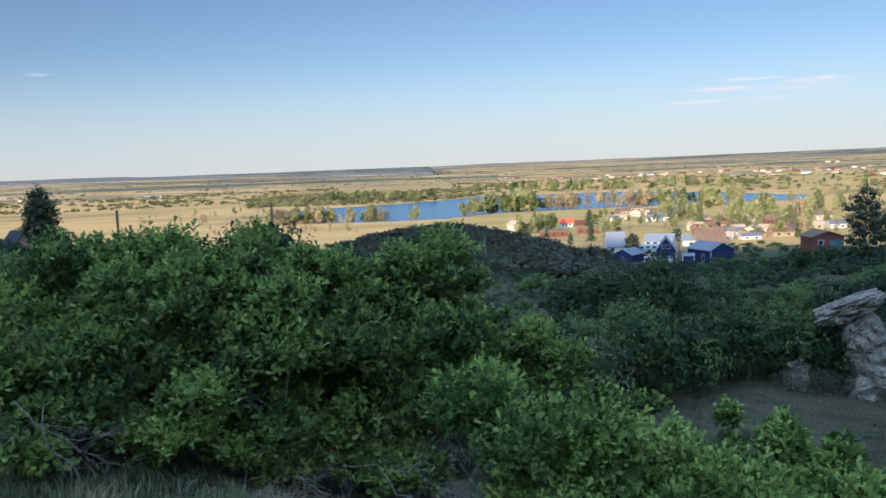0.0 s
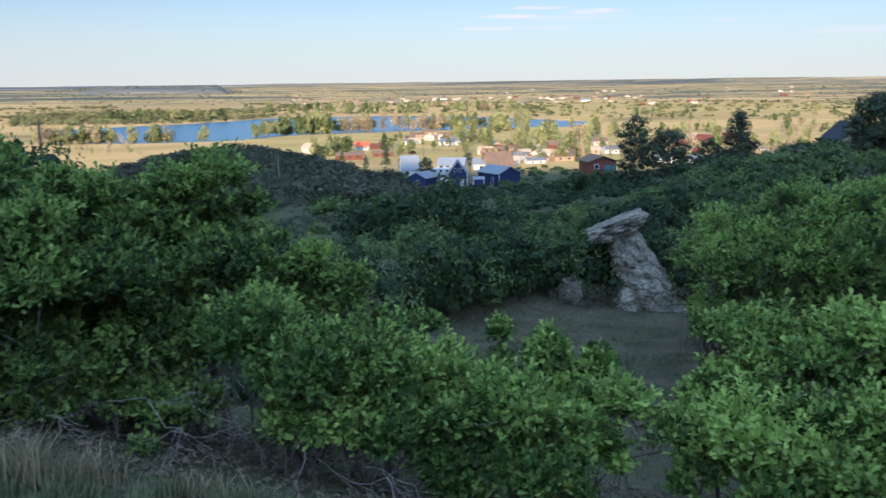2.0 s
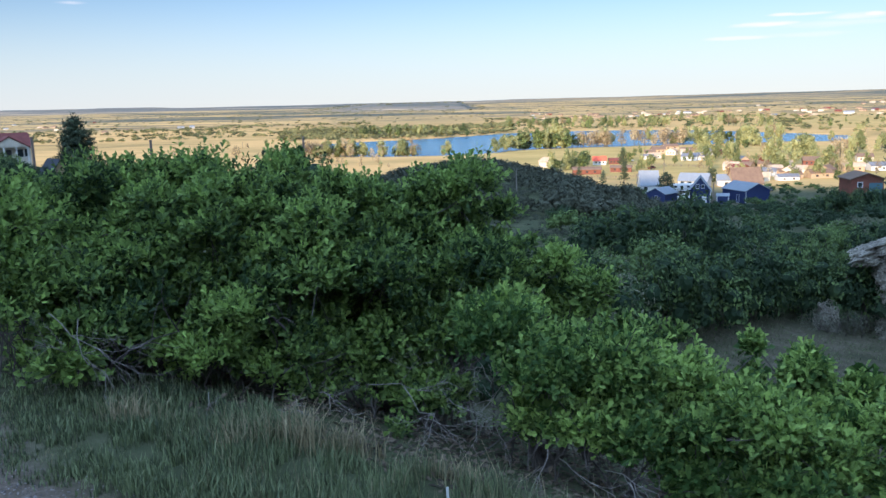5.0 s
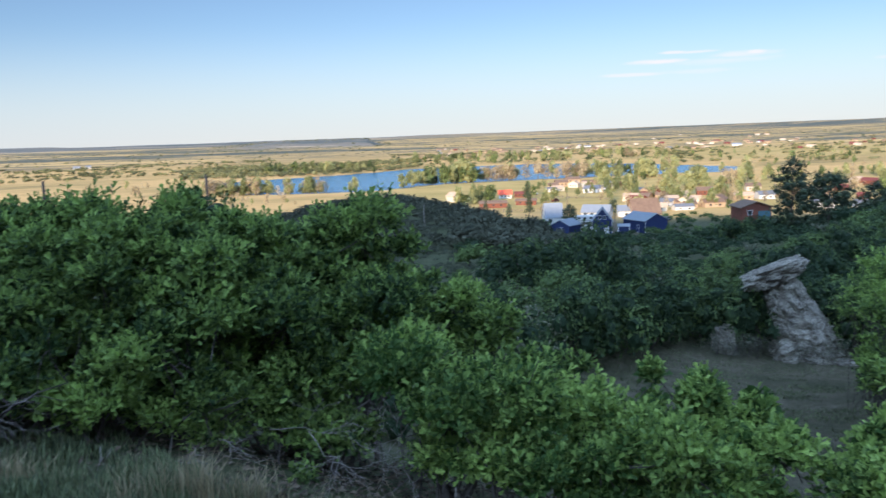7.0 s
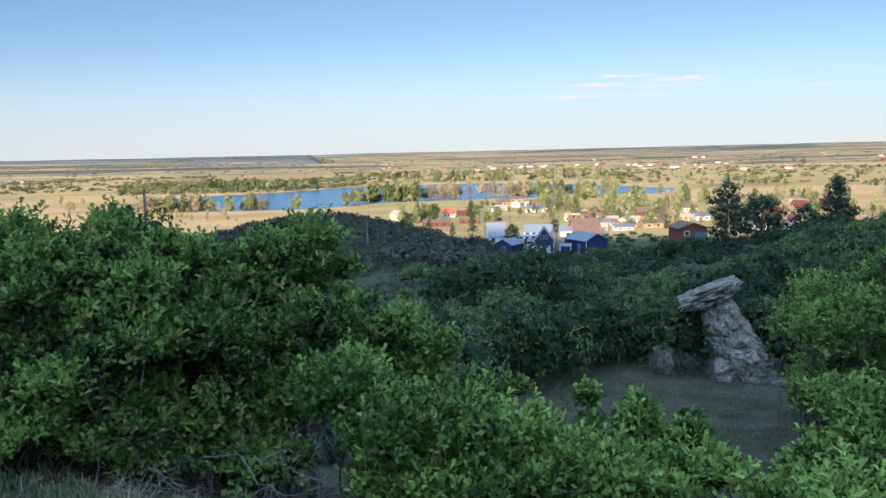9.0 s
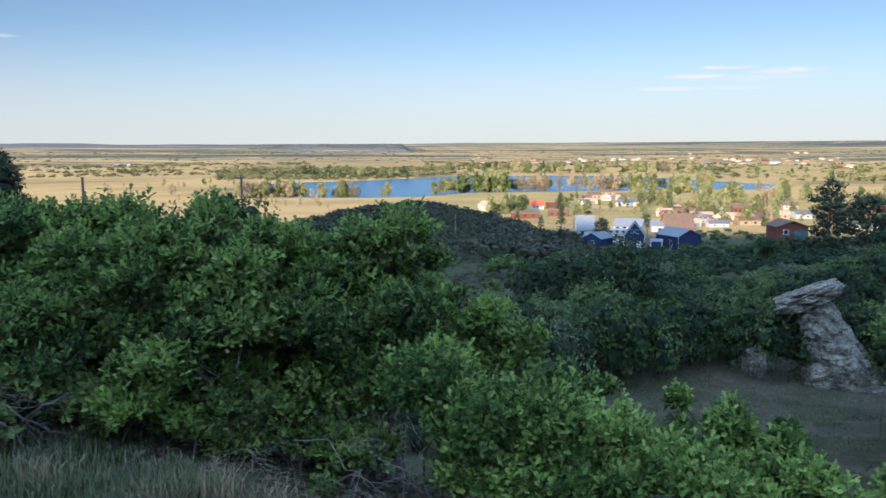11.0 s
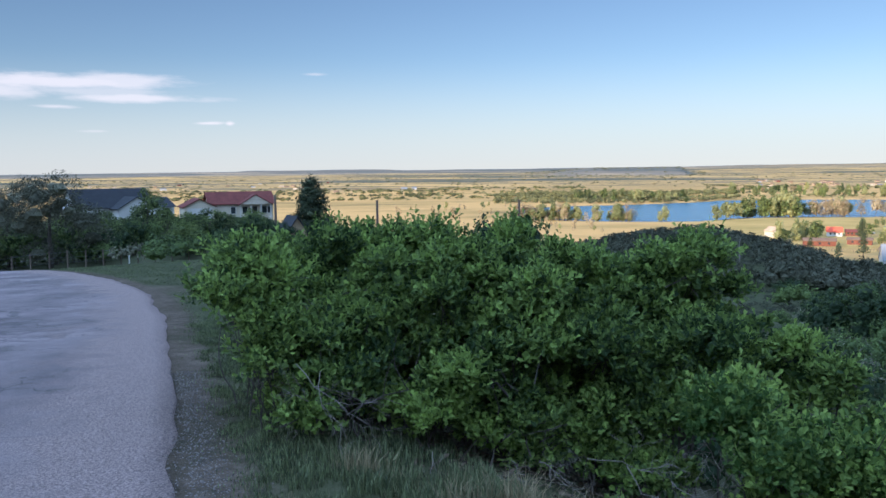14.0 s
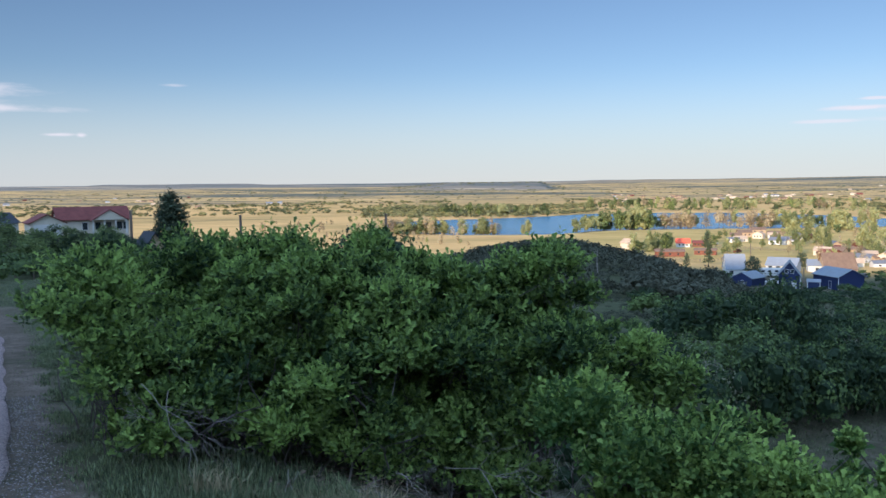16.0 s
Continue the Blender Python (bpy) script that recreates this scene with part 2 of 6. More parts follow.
def ground_material():
    m = bpy.data.materials.new("hillside_and_prairie")
    m.use_nodes = True
    t = m.node_tree
    p = t.nodes["Principled BSDF"]
    p.inputs["Roughness"].default_value, p.inputs["Specular IOR Level"].default_value = 0.95, 0.1
    geo = t.nodes.new("ShaderNodeNewGeometry")

    def noise_at(scale, stretch=(1, 1, 1), detail=5.0):
        mp = t.nodes.new("ShaderNodeMapping")
        mp.inputs["Scale"].default_value = stretch
        t.links.new(geo.outputs["Position"], mp.inputs["Vector"])
        n = node(t, "ShaderNodeTexNoise", Scale=scale, Detail=detail, Roughness=0.6)
        t.links.new(mp.outputs[0], n.inputs["Vector"])
        return n.outputs["Fac"]

    def ramp(f, *stops):
        r = t.nodes.new("ShaderNodeValToRGB")
        while len(r.color_ramp.elements) < len(stops):
            r.color_ramp.elements.new(0.5)
        for el, (pos, col) in zip(r.color_ramp.elements, stops):
            el.position, el.color = pos, (*col, 1)
        t.links.new(f, r.inputs["Fac"])
        return r.outputs["Color"]

    def mixed(f, a, c):
        n = t.nodes.new("ShaderNodeMix")
        n.data_type = "RGBA"
        t.links.new(f, n.inputs["Factor"])
        t.links.new(a, n.inputs["A"])
        t.links.new(c, n.inputs["B"])
        return n.outputs["Result"]

    def cover(name):
        a = t.nodes.new("ShaderNodeAttribute")
        a.attribute_name = name
        return a.outputs["Fac"]

    local = calc(t, "ADD", calc(t, "MULTIPLY", noise_at(0.7), 0.42), calc(t, "ADD", calc(t, "MULTIPLY", noise_at(5.0), 0.3), calc(t, "MULTIPLY", noise_at(38.0), 0.28)))
    soil = ramp(local, (0.36, (0.042, 0.05, 0.024)), (0.5, (0.068, 0.076, 0.037)), (0.66, (0.12, 0.11, 0.068)))
    bare = ramp(local, (0.38, (0.055, 0.052, 0.03)), (0.5, (0.105, 0.08, 0.058)), (0.62, (0.19, 0.145, 0.115)))
    broad = noise_at(0.006, (0.55, 1.5, 1))
    mott = noise_at(0.05, (0.6, 1.4, 1))
    f = calc(t, "ADD", calc(t, "MULTIPLY", broad, 0.7), calc(t, "MULTIPLY", mott, 0.3))
    prairie = ramp(f, (0.34, (0.19, 0.145, 0.06)), (0.44, (0.38, 0.25, 0.095)), (0.54, (0.53, 0.33, 0.13)), (0.66, (0.42, 0.275, 0.105)))
    strips = noise_at(0.0016, (0.5, 2.6, 1))
    f2 = calc(t, "ADD", calc(t, "MULTIPLY", strips, 0.75), calc(t, "MULTIPLY", noise_at(0.012, (0.5, 2.0, 1)), 0.25))
    plains = ramp(f2, (0.41, (0.085, 0.088, 0.066)), (0.47, (0.15, 0.13, 0.08)), (0.5, (0.54, 0.34, 0.13)), (0.535, (0.125, 0.115, 0.07)), (0.58, (0.5, 0.325, 0.13)))
    green = ramp(mott, (0.35, (0.30, 0.225, 0.072)), (0.65, (0.45, 0.32, 0.115)))
    col = mixed(cover("bare"), soil, bare)
    col = mixed(cover("prairie"), col, prairie)
    col = mixed(cover("meadow"), col, green)
    col = mixed(cover("plains"), col, plains)
    # dark far brush, greyed towards blue: distance haze put into the colour
    hazy_heath = ramp(f2, (0.42, (0.09, 0.10, 0.092)), (0.52, (0.16, 0.15, 0.13)), (0.60, (0.36, 0.275, 0.18)))
    col = mixed(cover("hazy_heath"), col, hazy_heath)
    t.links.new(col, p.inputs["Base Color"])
    bp = node(t, "ShaderNodeBump", Strength=0.8, Distance=0.05)
    t.links.new(calc(t, "ADD", noise_at(9.0), calc(t, "MULTIPLY", noise_at(55.0), 0.5)), bp.inputs["Height"])
    t.links.new(bp.outputs["Normal"], p.inputs["Normal"])
    return m


def asphalt_material():
    m = material("worn_asphalt", (0.18, 0.145, 0.148), 0.85, vary=0.45, scale=0.5, fine=75, bump=1.0, second=(0.34, 0.27, 0.265), depth=0.016, lo=0.38, hi=0.64)
    t = m.node_tree
    p = t.nodes["Principled BSDF"]
    base = p.inputs["Base Color"].links[0].from_socket
    co = t.nodes.new("ShaderNodeTexCoord")
    spots = node(t, "ShaderNodeTexNoise", Scale=1.1, Detail=3.0, Distortion=1.5)
    t.links.new(co.outputs["Object"], spots.inputs["Vector"])
    tar = t.nodes.new("ShaderNodeMapRange")
    tar.inputs["From Min"].default_value, tar.inputs["From Max"].default_value = 0.59, 0.63
    tar.inputs["To Max"].default_value = 0.55
    t.links.new(spots.outputs["Fac"], tar.inputs["Value"])
    cells = t.nodes.new("ShaderNodeTexVoronoi")
    cells.feature = "DISTANCE_TO_EDGE"
    cells.inputs["Scale"].default_value = 0.45
    wob = node(t, "ShaderNodeTexNoise", Scale=2.0, Detail=4.0)
    t.links.new(co.outputs["Object"], wob.inputs["Vector"])
    vm = t.nodes.new("ShaderNodeVectorMath")
    vm.operation = "ADD"
    t.links.new(co.outputs["Object"], vm.inputs[0])
    t.links.new(wob.outputs["Color"], vm.inputs[1])
    t.links.new(vm.outputs[0], cells.inputs["Vector"])
    crack = calc(t, "MULTIPLY", calc(t, "LESS_THAN", cells.outputs["Distance"], 0.008), 0.75)
    mix = t.nodes.new("ShaderNodeMix")
    mix.data_type = "RGBA"
    t.links.new(calc(t, "MAXIMUM", tar.outputs[0], crack), mix.inputs["Factor"])
    t.links.new(base, mix.inputs["A"])
    mix.inputs["B"].default_value = (0.055, 0.053, 0.055, 1)
    pebble = node(t, "ShaderNodeTexNoise", Scale=55.0, Detail=3.0, Roughness=0.75)
    t.links.new(co.outputs["Object"], pebble.inputs["Vector"])
    shade = t.nodes.new("ShaderNodeValToRGB")
    shade.color_ramp.elements[0].position, shade.color_ramp.elements[0].color = 0.36, (0.12, 0.088, 0.083, 1)
    shade.color_ramp.elements[1].position, shade.color_ramp.elements[1].color = 0.64, (0.46, 0.335, 0.3, 1)
    t.links.new(pebble.outputs["Fac"], shade.inputs["Fac"])
    cover = t.nodes.new("ShaderNodeAttribute")
    cover.attribute_name = "gravelled"
    blend = t.nodes.new("ShaderNodeMapRange")
    blend.inputs["From Min"].default_value, blend.inputs["From Max"].default_value = 0.35, 0.75
    blend.inputs["To Min"].default_value = 0.1
    t.links.new(calc(t, "ADD", cover.outputs["Fac"], calc(t, "MULTIPLY", calc(t, "SUBTRACT", spots.outputs["Fac"], 0.5), 0.9)), blend.inputs["Value"])
    edge = t.nodes.new("ShaderNodeMix")
    edge.data_type = "RGBA"
    t.links.new(blend.outputs[0], edge.inputs["Factor"])
    t.links.new(mix.outputs["Result"], edge.inputs["A"])
    t.links.new(shade.outputs["Color"], edge.inputs["B"])
    t.links.new(edge.outputs["Result"], p.inputs["Base Color"])
    return m


def water_material():
    m = bpy.data.materials.new("lake_water")
    m.use_nodes = True
    t = m.node_tree
    p = t.nodes["Principled BSDF"]
    # this blue also stands in for high sky mirrored in the ripples
    p.inputs["Base Color"].default_value = (0.04, 0.13, 0.20, 1)
    p.inputs["Roughness"].default_value = 0.25
    p.inputs["Specular IOR Level"].default_value = 0.3
    p.inputs["IOR"].default_value = 1.33
    co = t.nodes.new("ShaderNodeTexCoord")
    n = node(t, "ShaderNodeTexNoise", Scale=0.7, Detail=4.0)
    t.links.new(co.outputs["Object"], n.inputs["Vector"])
    bp = node(t, "ShaderNodeBump", Strength=0.6, Distance=0.25)
    t.links.new(n.outputs["Fac"], bp.inputs["Height"])
    t.links.new(bp.outputs["Normal"], p.inputs["Normal"])
    return m


def glass_material():
    m = bpy.data.materials.new("window_glass")
    m.use_nodes = True
    p = m.node_tree.nodes["Principled BSDF"]
    p.inputs["Base Color"].default_value = (0.03, 0.035, 0.04, 1)
    p.inputs["Roughness"].default_value = 0.05
    return m


GROUND, ASPHALT, WATER, GLASS = ground_material(), asphalt_material(), water_material(), glass_material()


def paint(name, colour, rough=0.7, vary=0.12):
    return material(name, colour, rough, vary=vary, scale=0.8, fine=9, bump=0.25)


BLUE, WHITE, CREAM = paint("blue_paint", (0.014, 0.022, 0.07)), paint("white_paint", (0.52, 0.5, 0.47)), paint("cream_stucco", (0.50, 0.43, 0.34))
REDWOOD, TANWALL, TEAL = paint("red_stained_boards", (0.15, 0.05, 0.03), vary=0.35), paint("tan_siding", (0.34, 0.24, 0.15)), paint("teal_boards", (0.06, 0.12, 0.14))
METAL_ROOF, GREY_ROOF = paint("pale_metal_roof", (0.19, 0.205, 0.225), 0.7), paint("grey_shingle", (0.13, 0.135, 0.15), 0.95, vary=0.3)
BROWN_ROOF, RED_ROOF, BLACK_ROOF = paint("brown_shingle", (0.16, 0.10, 0.065), vary=0.3), paint("maroon_tile", (0.15, 0.042, 0.034), 0.9, vary=0.35), paint("black_shingle", (0.025, 0.027, 0.032), vary=0.3)
ORANGE_ROOF, TAN_ROOF = paint("orange_red_roof", (0.62, 0.10, 0.05)), paint("tan_shingle", (0.42, 0.30, 0.20), vary=0.3)
POST_WOOD, YELLOW, DARK_TRIM = paint("weathered_post", (0.15, 0.11, 0.085), vary=0.35), paint("yellow_plastic", (0.75, 0.48, 0.05)), paint("dark_trim", (0.05, 0.045, 0.045))


# ---- mesh helpers ----
def mesh_from(name, verts, faces, mat, smooth=False):
    """verts: n x 3. faces: one array, or several with other corner counts."""
    faces = faces if isinstance(faces, list) else [faces]
    faces = [np.asarray(f, dtype=np.int32) for f in faces if len(f)]
    me = bpy.data.meshes.new(name)
    verts = np.asarray(verts, dtype=np.float32)
    me.vertices.add(len(verts))
    me.vertices.foreach_set("co", verts.ravel())
    loops = np.concatenate([f.ravel() for f in faces])
    counts = np.concatenate([np.full(len(f), f.shape[1], dtype=np.int32) for f in faces])
    me.loops.add(len(loops))
    me.loops.foreach_set("vertex_index", loops)
    me.polygons.add(len(counts))
    me.polygons.foreach_set("loop_start", np.concatenate([[0], np.cumsum(counts)[:-1]]).astype(np.int32))
    me.polygons.foreach_set("use_smooth", np.full(len(counts), smooth))
    me.update(calc_edges=True)
    me.validate()
    if mat:
        me.materials.append(mat)
    return me


def part(name, data, mat, parent, label=""):
    """Links a bmesh or a mesh as ONE object under a thing or a part."""
    if isinstance(data, bmesh.types.BMesh):
        bm, data = data, bpy.data.meshes.new(name)
        bm.normal_update()
        bm.to_mesh(data)
        bm.free()
        data.materials.append(mat)
    ob = new(name, data)
    ob.parent = parent
    if label:
        ob["label"] = label
    return ob


def thing(name, label, category, place=None, group="", kind=""):
    ob = new(name)
    ob.empty_display_size = 0.2
    if place is not None:
        ob.matrix_basis = place
    return tagged(ob, label, category, group, kind)


def box(bm, x0, x1, y0, y1, z0, z1, bevel=0.0):
    r = bmesh.ops.create_cube(bm, size=1.0, matrix=Matrix.LocRotScale(((x0 + x1) / 2, (y0 + y1) / 2, (z0 + z1) / 2), None, (x1 - x0, y1 - y0, z1 - z0)))
    if bevel:
        bmesh.ops.bevel(bm, geom=list({e for v in r["verts"] for e in v.link_edges}), offset=bevel, segments=1, affect="EDGES")
    return bm


def boxed(x0, x1, y0, y1, z0, z1, bevel=0.0):
    return box(bmesh.new(), x0, x1, y0, y1, z0, z1, bevel)


def tubes(paths, sides=6):
    """Tapered tubes along paths of (points, radii): one set of vertices and quads."""
    verts, quads = [], []
    n = 0
    for pts, radii in paths:
        pts = np.asarray(pts, float)
        way = np.gradient(pts, axis=0)
        way /= np.linalg.norm(way, axis=1)[:, None] + 1e-9
        ref = np.array([0.31, 0.83, 0.46])
        a = np.cross(way, ref)
        a /= np.linalg.norm(a, axis=1)[:, None] + 1e-9
        c = np.cross(way, a)
        ang = np.arange(sides) * 2 * math.pi / sides
        ring = pts[:, None] + np.asarray(radii)[:, None, None] * (a[:, None] * np.cos(ang)[None, :, None] + c[:, None] * np.sin(ang)[None, :, None])
        verts.append(ring.reshape(-1, 3))
        i, j = np.meshgrid(np.arange(len(pts) - 1), np.arange(sides), indexing="ij")
        k = (j + 1) % sides
        quads.append((n + np.stack([i * sides + j, i * sides + k, (i + 1) * sides + k, (i + 1) * sides + j], -1)).reshape(-1, 4))
        n += len(pts) * sides
    return np.concatenate(verts), np.concatenate(quads)


def wander(rng, a, c, steps, rough):
    """A crooked line from a to c."""
    a, c = np.asarray(a, float), np.asarray(c, float)
    u = np.linspace(0, 1, steps)[:, None]
    p = a + (c - a) * u
    return p + np.cumsum(rng.normal(0, rough, (steps, 3)), 0) * np.sin(u * math.pi) ** 0.5


# ---- the lie of the land ----
def smooth(lo, hi, v):
    u = np.clip((v - lo) / (hi - lo), 0, 1)
    return u * u * (3 - 2 * u)


def road_edge():
    u = np.arange(-60, 131, 1.0)
    heading = np.radians(np.interp(u, [0, 10, 16, 22, 28, 34, 42, 52, 75], [-37.6, -36.2, -37.6, -41.8, -47.1, -50.6, -54.9, -62.1, -70.5]))
    x, y = np.cumsum(np.sin(heading)), np.cumsum(np.cos(heading))
    k = 60
    return u, x - x[k] + 0.08, y - y[k] + 0.08, heading


EDGE_U, EDGE_X, EDGE_Y, EDGE_H = road_edge()


def along_road(x, y):
    """The distance along the road and the distance to the right of its edge."""
    best = np.full(x.shape, 1e9)
    u, s = np.zeros(x.shape), np.zeros(x.shape)
    for i in range(0, len(EDGE_U)):
        dx, dy = x - EDGE_X[i], y - EDGE_Y[i]
        sn, cs = math.sin(EDGE_H[i]), math.cos(EDGE_H[i])
        f, r = dx * sn + dy * cs, dx * cs - dy * sn
        q = np.hypot(dx, dy)
        near = q < best
        best = np.where(near, q, best)
        u, s = np.where(near, EDGE_U[i] + np.clip(f, -0.5, 0.5), u), np.where(near, np.where(np.abs(f) > 1, np.sign(r) * q, r), s)
    return u, s


# bearing and distance of the lake's shore
SHORE = ((-12.8, 668), (-11.6, 600), (-8.6, 552), (-5.0, 545), (-1.5, 547), (0.7, 563), (1.9, 589), (4.5, 602), (7.1, 611), (11.9, 625), (16.5, 648), (19.1, 668),
         (21.3, 664), (22.9, 690), (24.5, 752), (21.8, 784), (19.0, 838), (16.5, 874), (13.5, 918), (10.9, 935), (5.1, 930), (1.2, 900), (-0.7, 854), (-4.0, 806), (-7.3, 789), (-10.5, 756), (-12.2, 735))


def smooth_loop(points, rounds=3):
    p = np.array([(d * math.sin(radians(a)), d * math.cos(radians(a))) for a, d in points])
    for _ in range(rounds):
        q = np.roll(p, -1, 0)
        p = np.stack([p * 0.75 + q * 0.25, p * 0.25 + q * 0.75], 1).reshape(-1, 2)
    return p


LAKE = smooth_loop(SHORE)
LAKE_LEVEL = -33.4


def inside_lake(x, y):
    """Signed distance to the shore: positive in the water."""
    odd = np.zeros(x.shape, bool)
    near = np.full(x.shape, 1e9)
    for (ax, ay), (bx, by) in zip(LAKE, np.roll(LAKE, -1, 0)):
        cross = ((ay > y) != (by > y)) & (x < (bx - ax) * (y - ay) / (by - ay + 1e-12) + ax)
        odd ^= cross
        ux, uy = bx - ax, by - ay
        k = np.clip(((x - ax) * ux + (y - ay) * uy) / (ux * ux + uy * uy), 0, 1)
        near = np.minimum(near, np.hypot(x - ax - k * ux, y - ay - k * uy))
    return np.where(odd, near, -near)


def waves(x, y, size, seed):
    rng = np.random.default_rng(seed)
    z = np.zeros(x.shape)
    for k in range(7):
        a, ph = rng.uniform(0, 6.28), rng.uniform(0, 6.28)
        w = size * rng.uniform(0.4, 1.4)
        z += np.sin((x * math.cos(a) + y * math.sin(a)) * 6.28 / w + ph)
    return z / 7


FAR_D = (30, 45, 60, 120, 190, 260, 350, 450)
LEFT_Z = (-1.95, -3.1, -5.0, -6.6, -8.0, -14.0, -27.0, -32.0)
MID_Z = (-6.3, -8.4, -10.5, -17.5, -24.5, -30.2, -31.2, -32.0)
RIGHT_Z = (-3.7, -3.9, -4.1, -7.4, -14.0, -24.0, -30.5, -32.0)


def terrain(x, y):
    x, y = np.asarray(x, float), np.asarray(y, float)
    d, az = np.hypot(x, y), np.degrees(np.arctan2(x, y))
    u, s = along_road(x, y)
    road_z = np.where(u > 0, -0.064, -0.03) * np.clip(u, -60, 75)
    side = np.interp(s, [-40, -20, -7.5, -6.4, 0, 0.9, 2, 3, 5, 8, 12, 17, 25, 40], [14, 5, 0.3, 0.02, 0, -0.03, -0.22, -0.55, -1.35, -2.5, -3.55, -4.3, -5.0, -6.0])
    side = np.where(s > 0, side * (1 - 0.75 * smooth(12, 24, u)), side)
    near = road_z + side + 0.03 * waves(x, y, 1.3, 1) * smooth(0.6, 2.0, s) + 0.12 * waves(x, y, 5, 2) * smooth(2, 8, s)
    wl, wr = smooth(-8, -34, az), smooth(16, 42, az)
    far = np.interp(d, FAR_D, LEFT_Z) * wl + np.interp(d, FAR_D, RIGHT_Z) * wr + np.interp(d, FAR_D, MID_Z) * np.clip(1 - wl - wr, 0, 1)
    far = far + 10.3 * np.exp(-((x + 4) / 21) ** 2 / 2 - ((y - 150) / 34) ** 2 / 2)
    far = far + 1.0 * waves(x, y, 35, 3) * smooth(30, 60, d) * smooth(400, 300, d)
    z = near + (far - near) * smooth(22, 48, d)
    z = z + 1.5 * smooth(29, 38, az) * smooth(7.5, 12, d) * smooth(34, 22, d)
    # plain, and the land rising to the horizon
    rise = np.interp(d, [450, 1450, 4850], [0, 0, 31.5]) + smooth(8, 35, az) * np.interp(d, [1500, 4850], [0, 9])
    z = z + rise + 1.3 * waves(x, y, 260, 4) * smooth(500, 1100, d) + 3.0 * waves(x, y, 900, 5) * smooth(1500, 2600, d)
    z = z + 17.0 * smooth(-13, -7, az) * smooth(-1.0, -1.7, az) * smooth(2600, 2720, d) * smooth(3700, 3000, d)
    z = z + 7.0 * np.exp(-((az - 3) / 5.0) ** 2 / 2) * smooth(3300, 3450, d + 4 * az) * smooth(4300, 3800, d)
    z = z + 9.0 * smooth(4380, 4480, d + 60 * np.sin(az * 0.5)) * (0.35 + 0.65 * smooth(-32, -30.5, az) * smooth(-20, -22, az) + 0.65 * smooth(-2, 4, az))
    # the mountain at the back, which keeps the evening sun off the slope
    back = -(y + 0.35 * x)
    z = np.where(back > 12, z * smooth(200, 12, back) + 121 * smooth(12, 330, back), z)
    w = inside_lake(x, y)
    return np.where(w > -25, z + (np.where(w > 0, LAKE_LEVEL - 1.5, LAKE_LEVEL + 0.5) - z) * smooth(-25, 2, w), z)


def spot(bearing, distance, lift=0.0):
    """A place on the ground, by bearing and distance from the lookout."""
    x, y = distance * math.sin(radians(bearing)), distance * math.cos(radians(bearing))
    return x, y, float(terrain(np.array([x]), np.array([y]))[0]) + lift


def clearing(x, y):
    u, v = (x - 7.4) * 0.90 + (y - 16.9) * -0.44, (x - 7.4) * 0.44 + (y - 16.9) * 0.90
    return (np.abs(u / 4.9) ** 3 + np.abs(v / 9.9) ** 3) ** (1 / 3)


def build_ground():
    rings = np.concatenate([[0.0], np.geomspace(0.6, 4850, 250)])
    ang = np.radians(np.concatenate([np.arange(-60, 60, 0.4), np.arange(60, 300, 2.5)]))
    r, a = np.meshgrid(rings, ang, indexing="ij")
    x, y = r * np.sin(a), r * np.cos(a)
    z = terrain(x.ravel(), y.ravel())
    n = len(ang)
    i, j = np.meshgrid(np.arange(len(rings) - 1), np.arange(n), indexing="ij")
    k = (j + 1) % n
    quads = np.stack([i * n + j, i * n + k, (i + 1) * n + k, (i + 1) * n + j], -1).reshape(-1, 4)[:, ::-1]
    me = mesh_from("ground", np.stack([x.ravel(), y.ravel(), z], 1), quads, GROUND, True)
    px, py = x.ravel(), y.ravel()
    d, az = np.hypot(px, py), np.degrees(np.arctan2(px, py))
    u, s = along_road(px, py)
    yards = np.exp(-((px - 68) / 26) ** 2 - ((py - 262) / 26) ** 2)
    covers = {"bare": np.maximum(np.maximum(0.55 * smooth(1.25, 0.75, clearing(px, py)), smooth(0.55, 0.1, s - 0.18 - 0.5 * smooth(5.2, 3.6, u))), np.maximum(yards * 0.8, np.exp(-((px + 15.1) / 2.2) ** 2 - ((py - 18.9) / 1.7) ** 2))),
              "prairie": smooth(285, 330, d + 14 * waves(px, py, 60, 8)),
              "meadow": smooth(330, 380, d) * smooth(640, 560, d) * smooth(-4, 3, az) * smooth(34, 28, az) * 0.75 + smooth(900, 1000, d) * smooth(1500, 1300, d) * smooth(12, 18, az) * 0.6,
              "plains": smooth(1250, 1700, d),
              "hazy_heath": smooth(3300, 3900, d + 300 * waves(px, py, 1500, 9)) * (0.35 + 0.6 * smooth(12, -6, az)) + 0.9 * smooth(2450, 2600, d) * smooth(3500, 3200, d) * smooth(-13, -9, az) * smooth(-0.4, -1.2, az)}
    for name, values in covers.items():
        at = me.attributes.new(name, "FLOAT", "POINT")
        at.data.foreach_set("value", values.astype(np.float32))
    tagged(new("ground", me), "scrubby hillside falling to a wide tan prairie plain", "ground", kind="structure")


build_ground()


def build_lake():
    p = LAKE
    me = mesh_from("water", np.column_stack([p, np.full(len(p), LAKE_LEVEL)]), np.arange(len(p))[None, :], WATER)
    tagged(new("water", me), "blue lake with a wooded shore, lightly rippled", "lake", kind="structure")


build_lake()


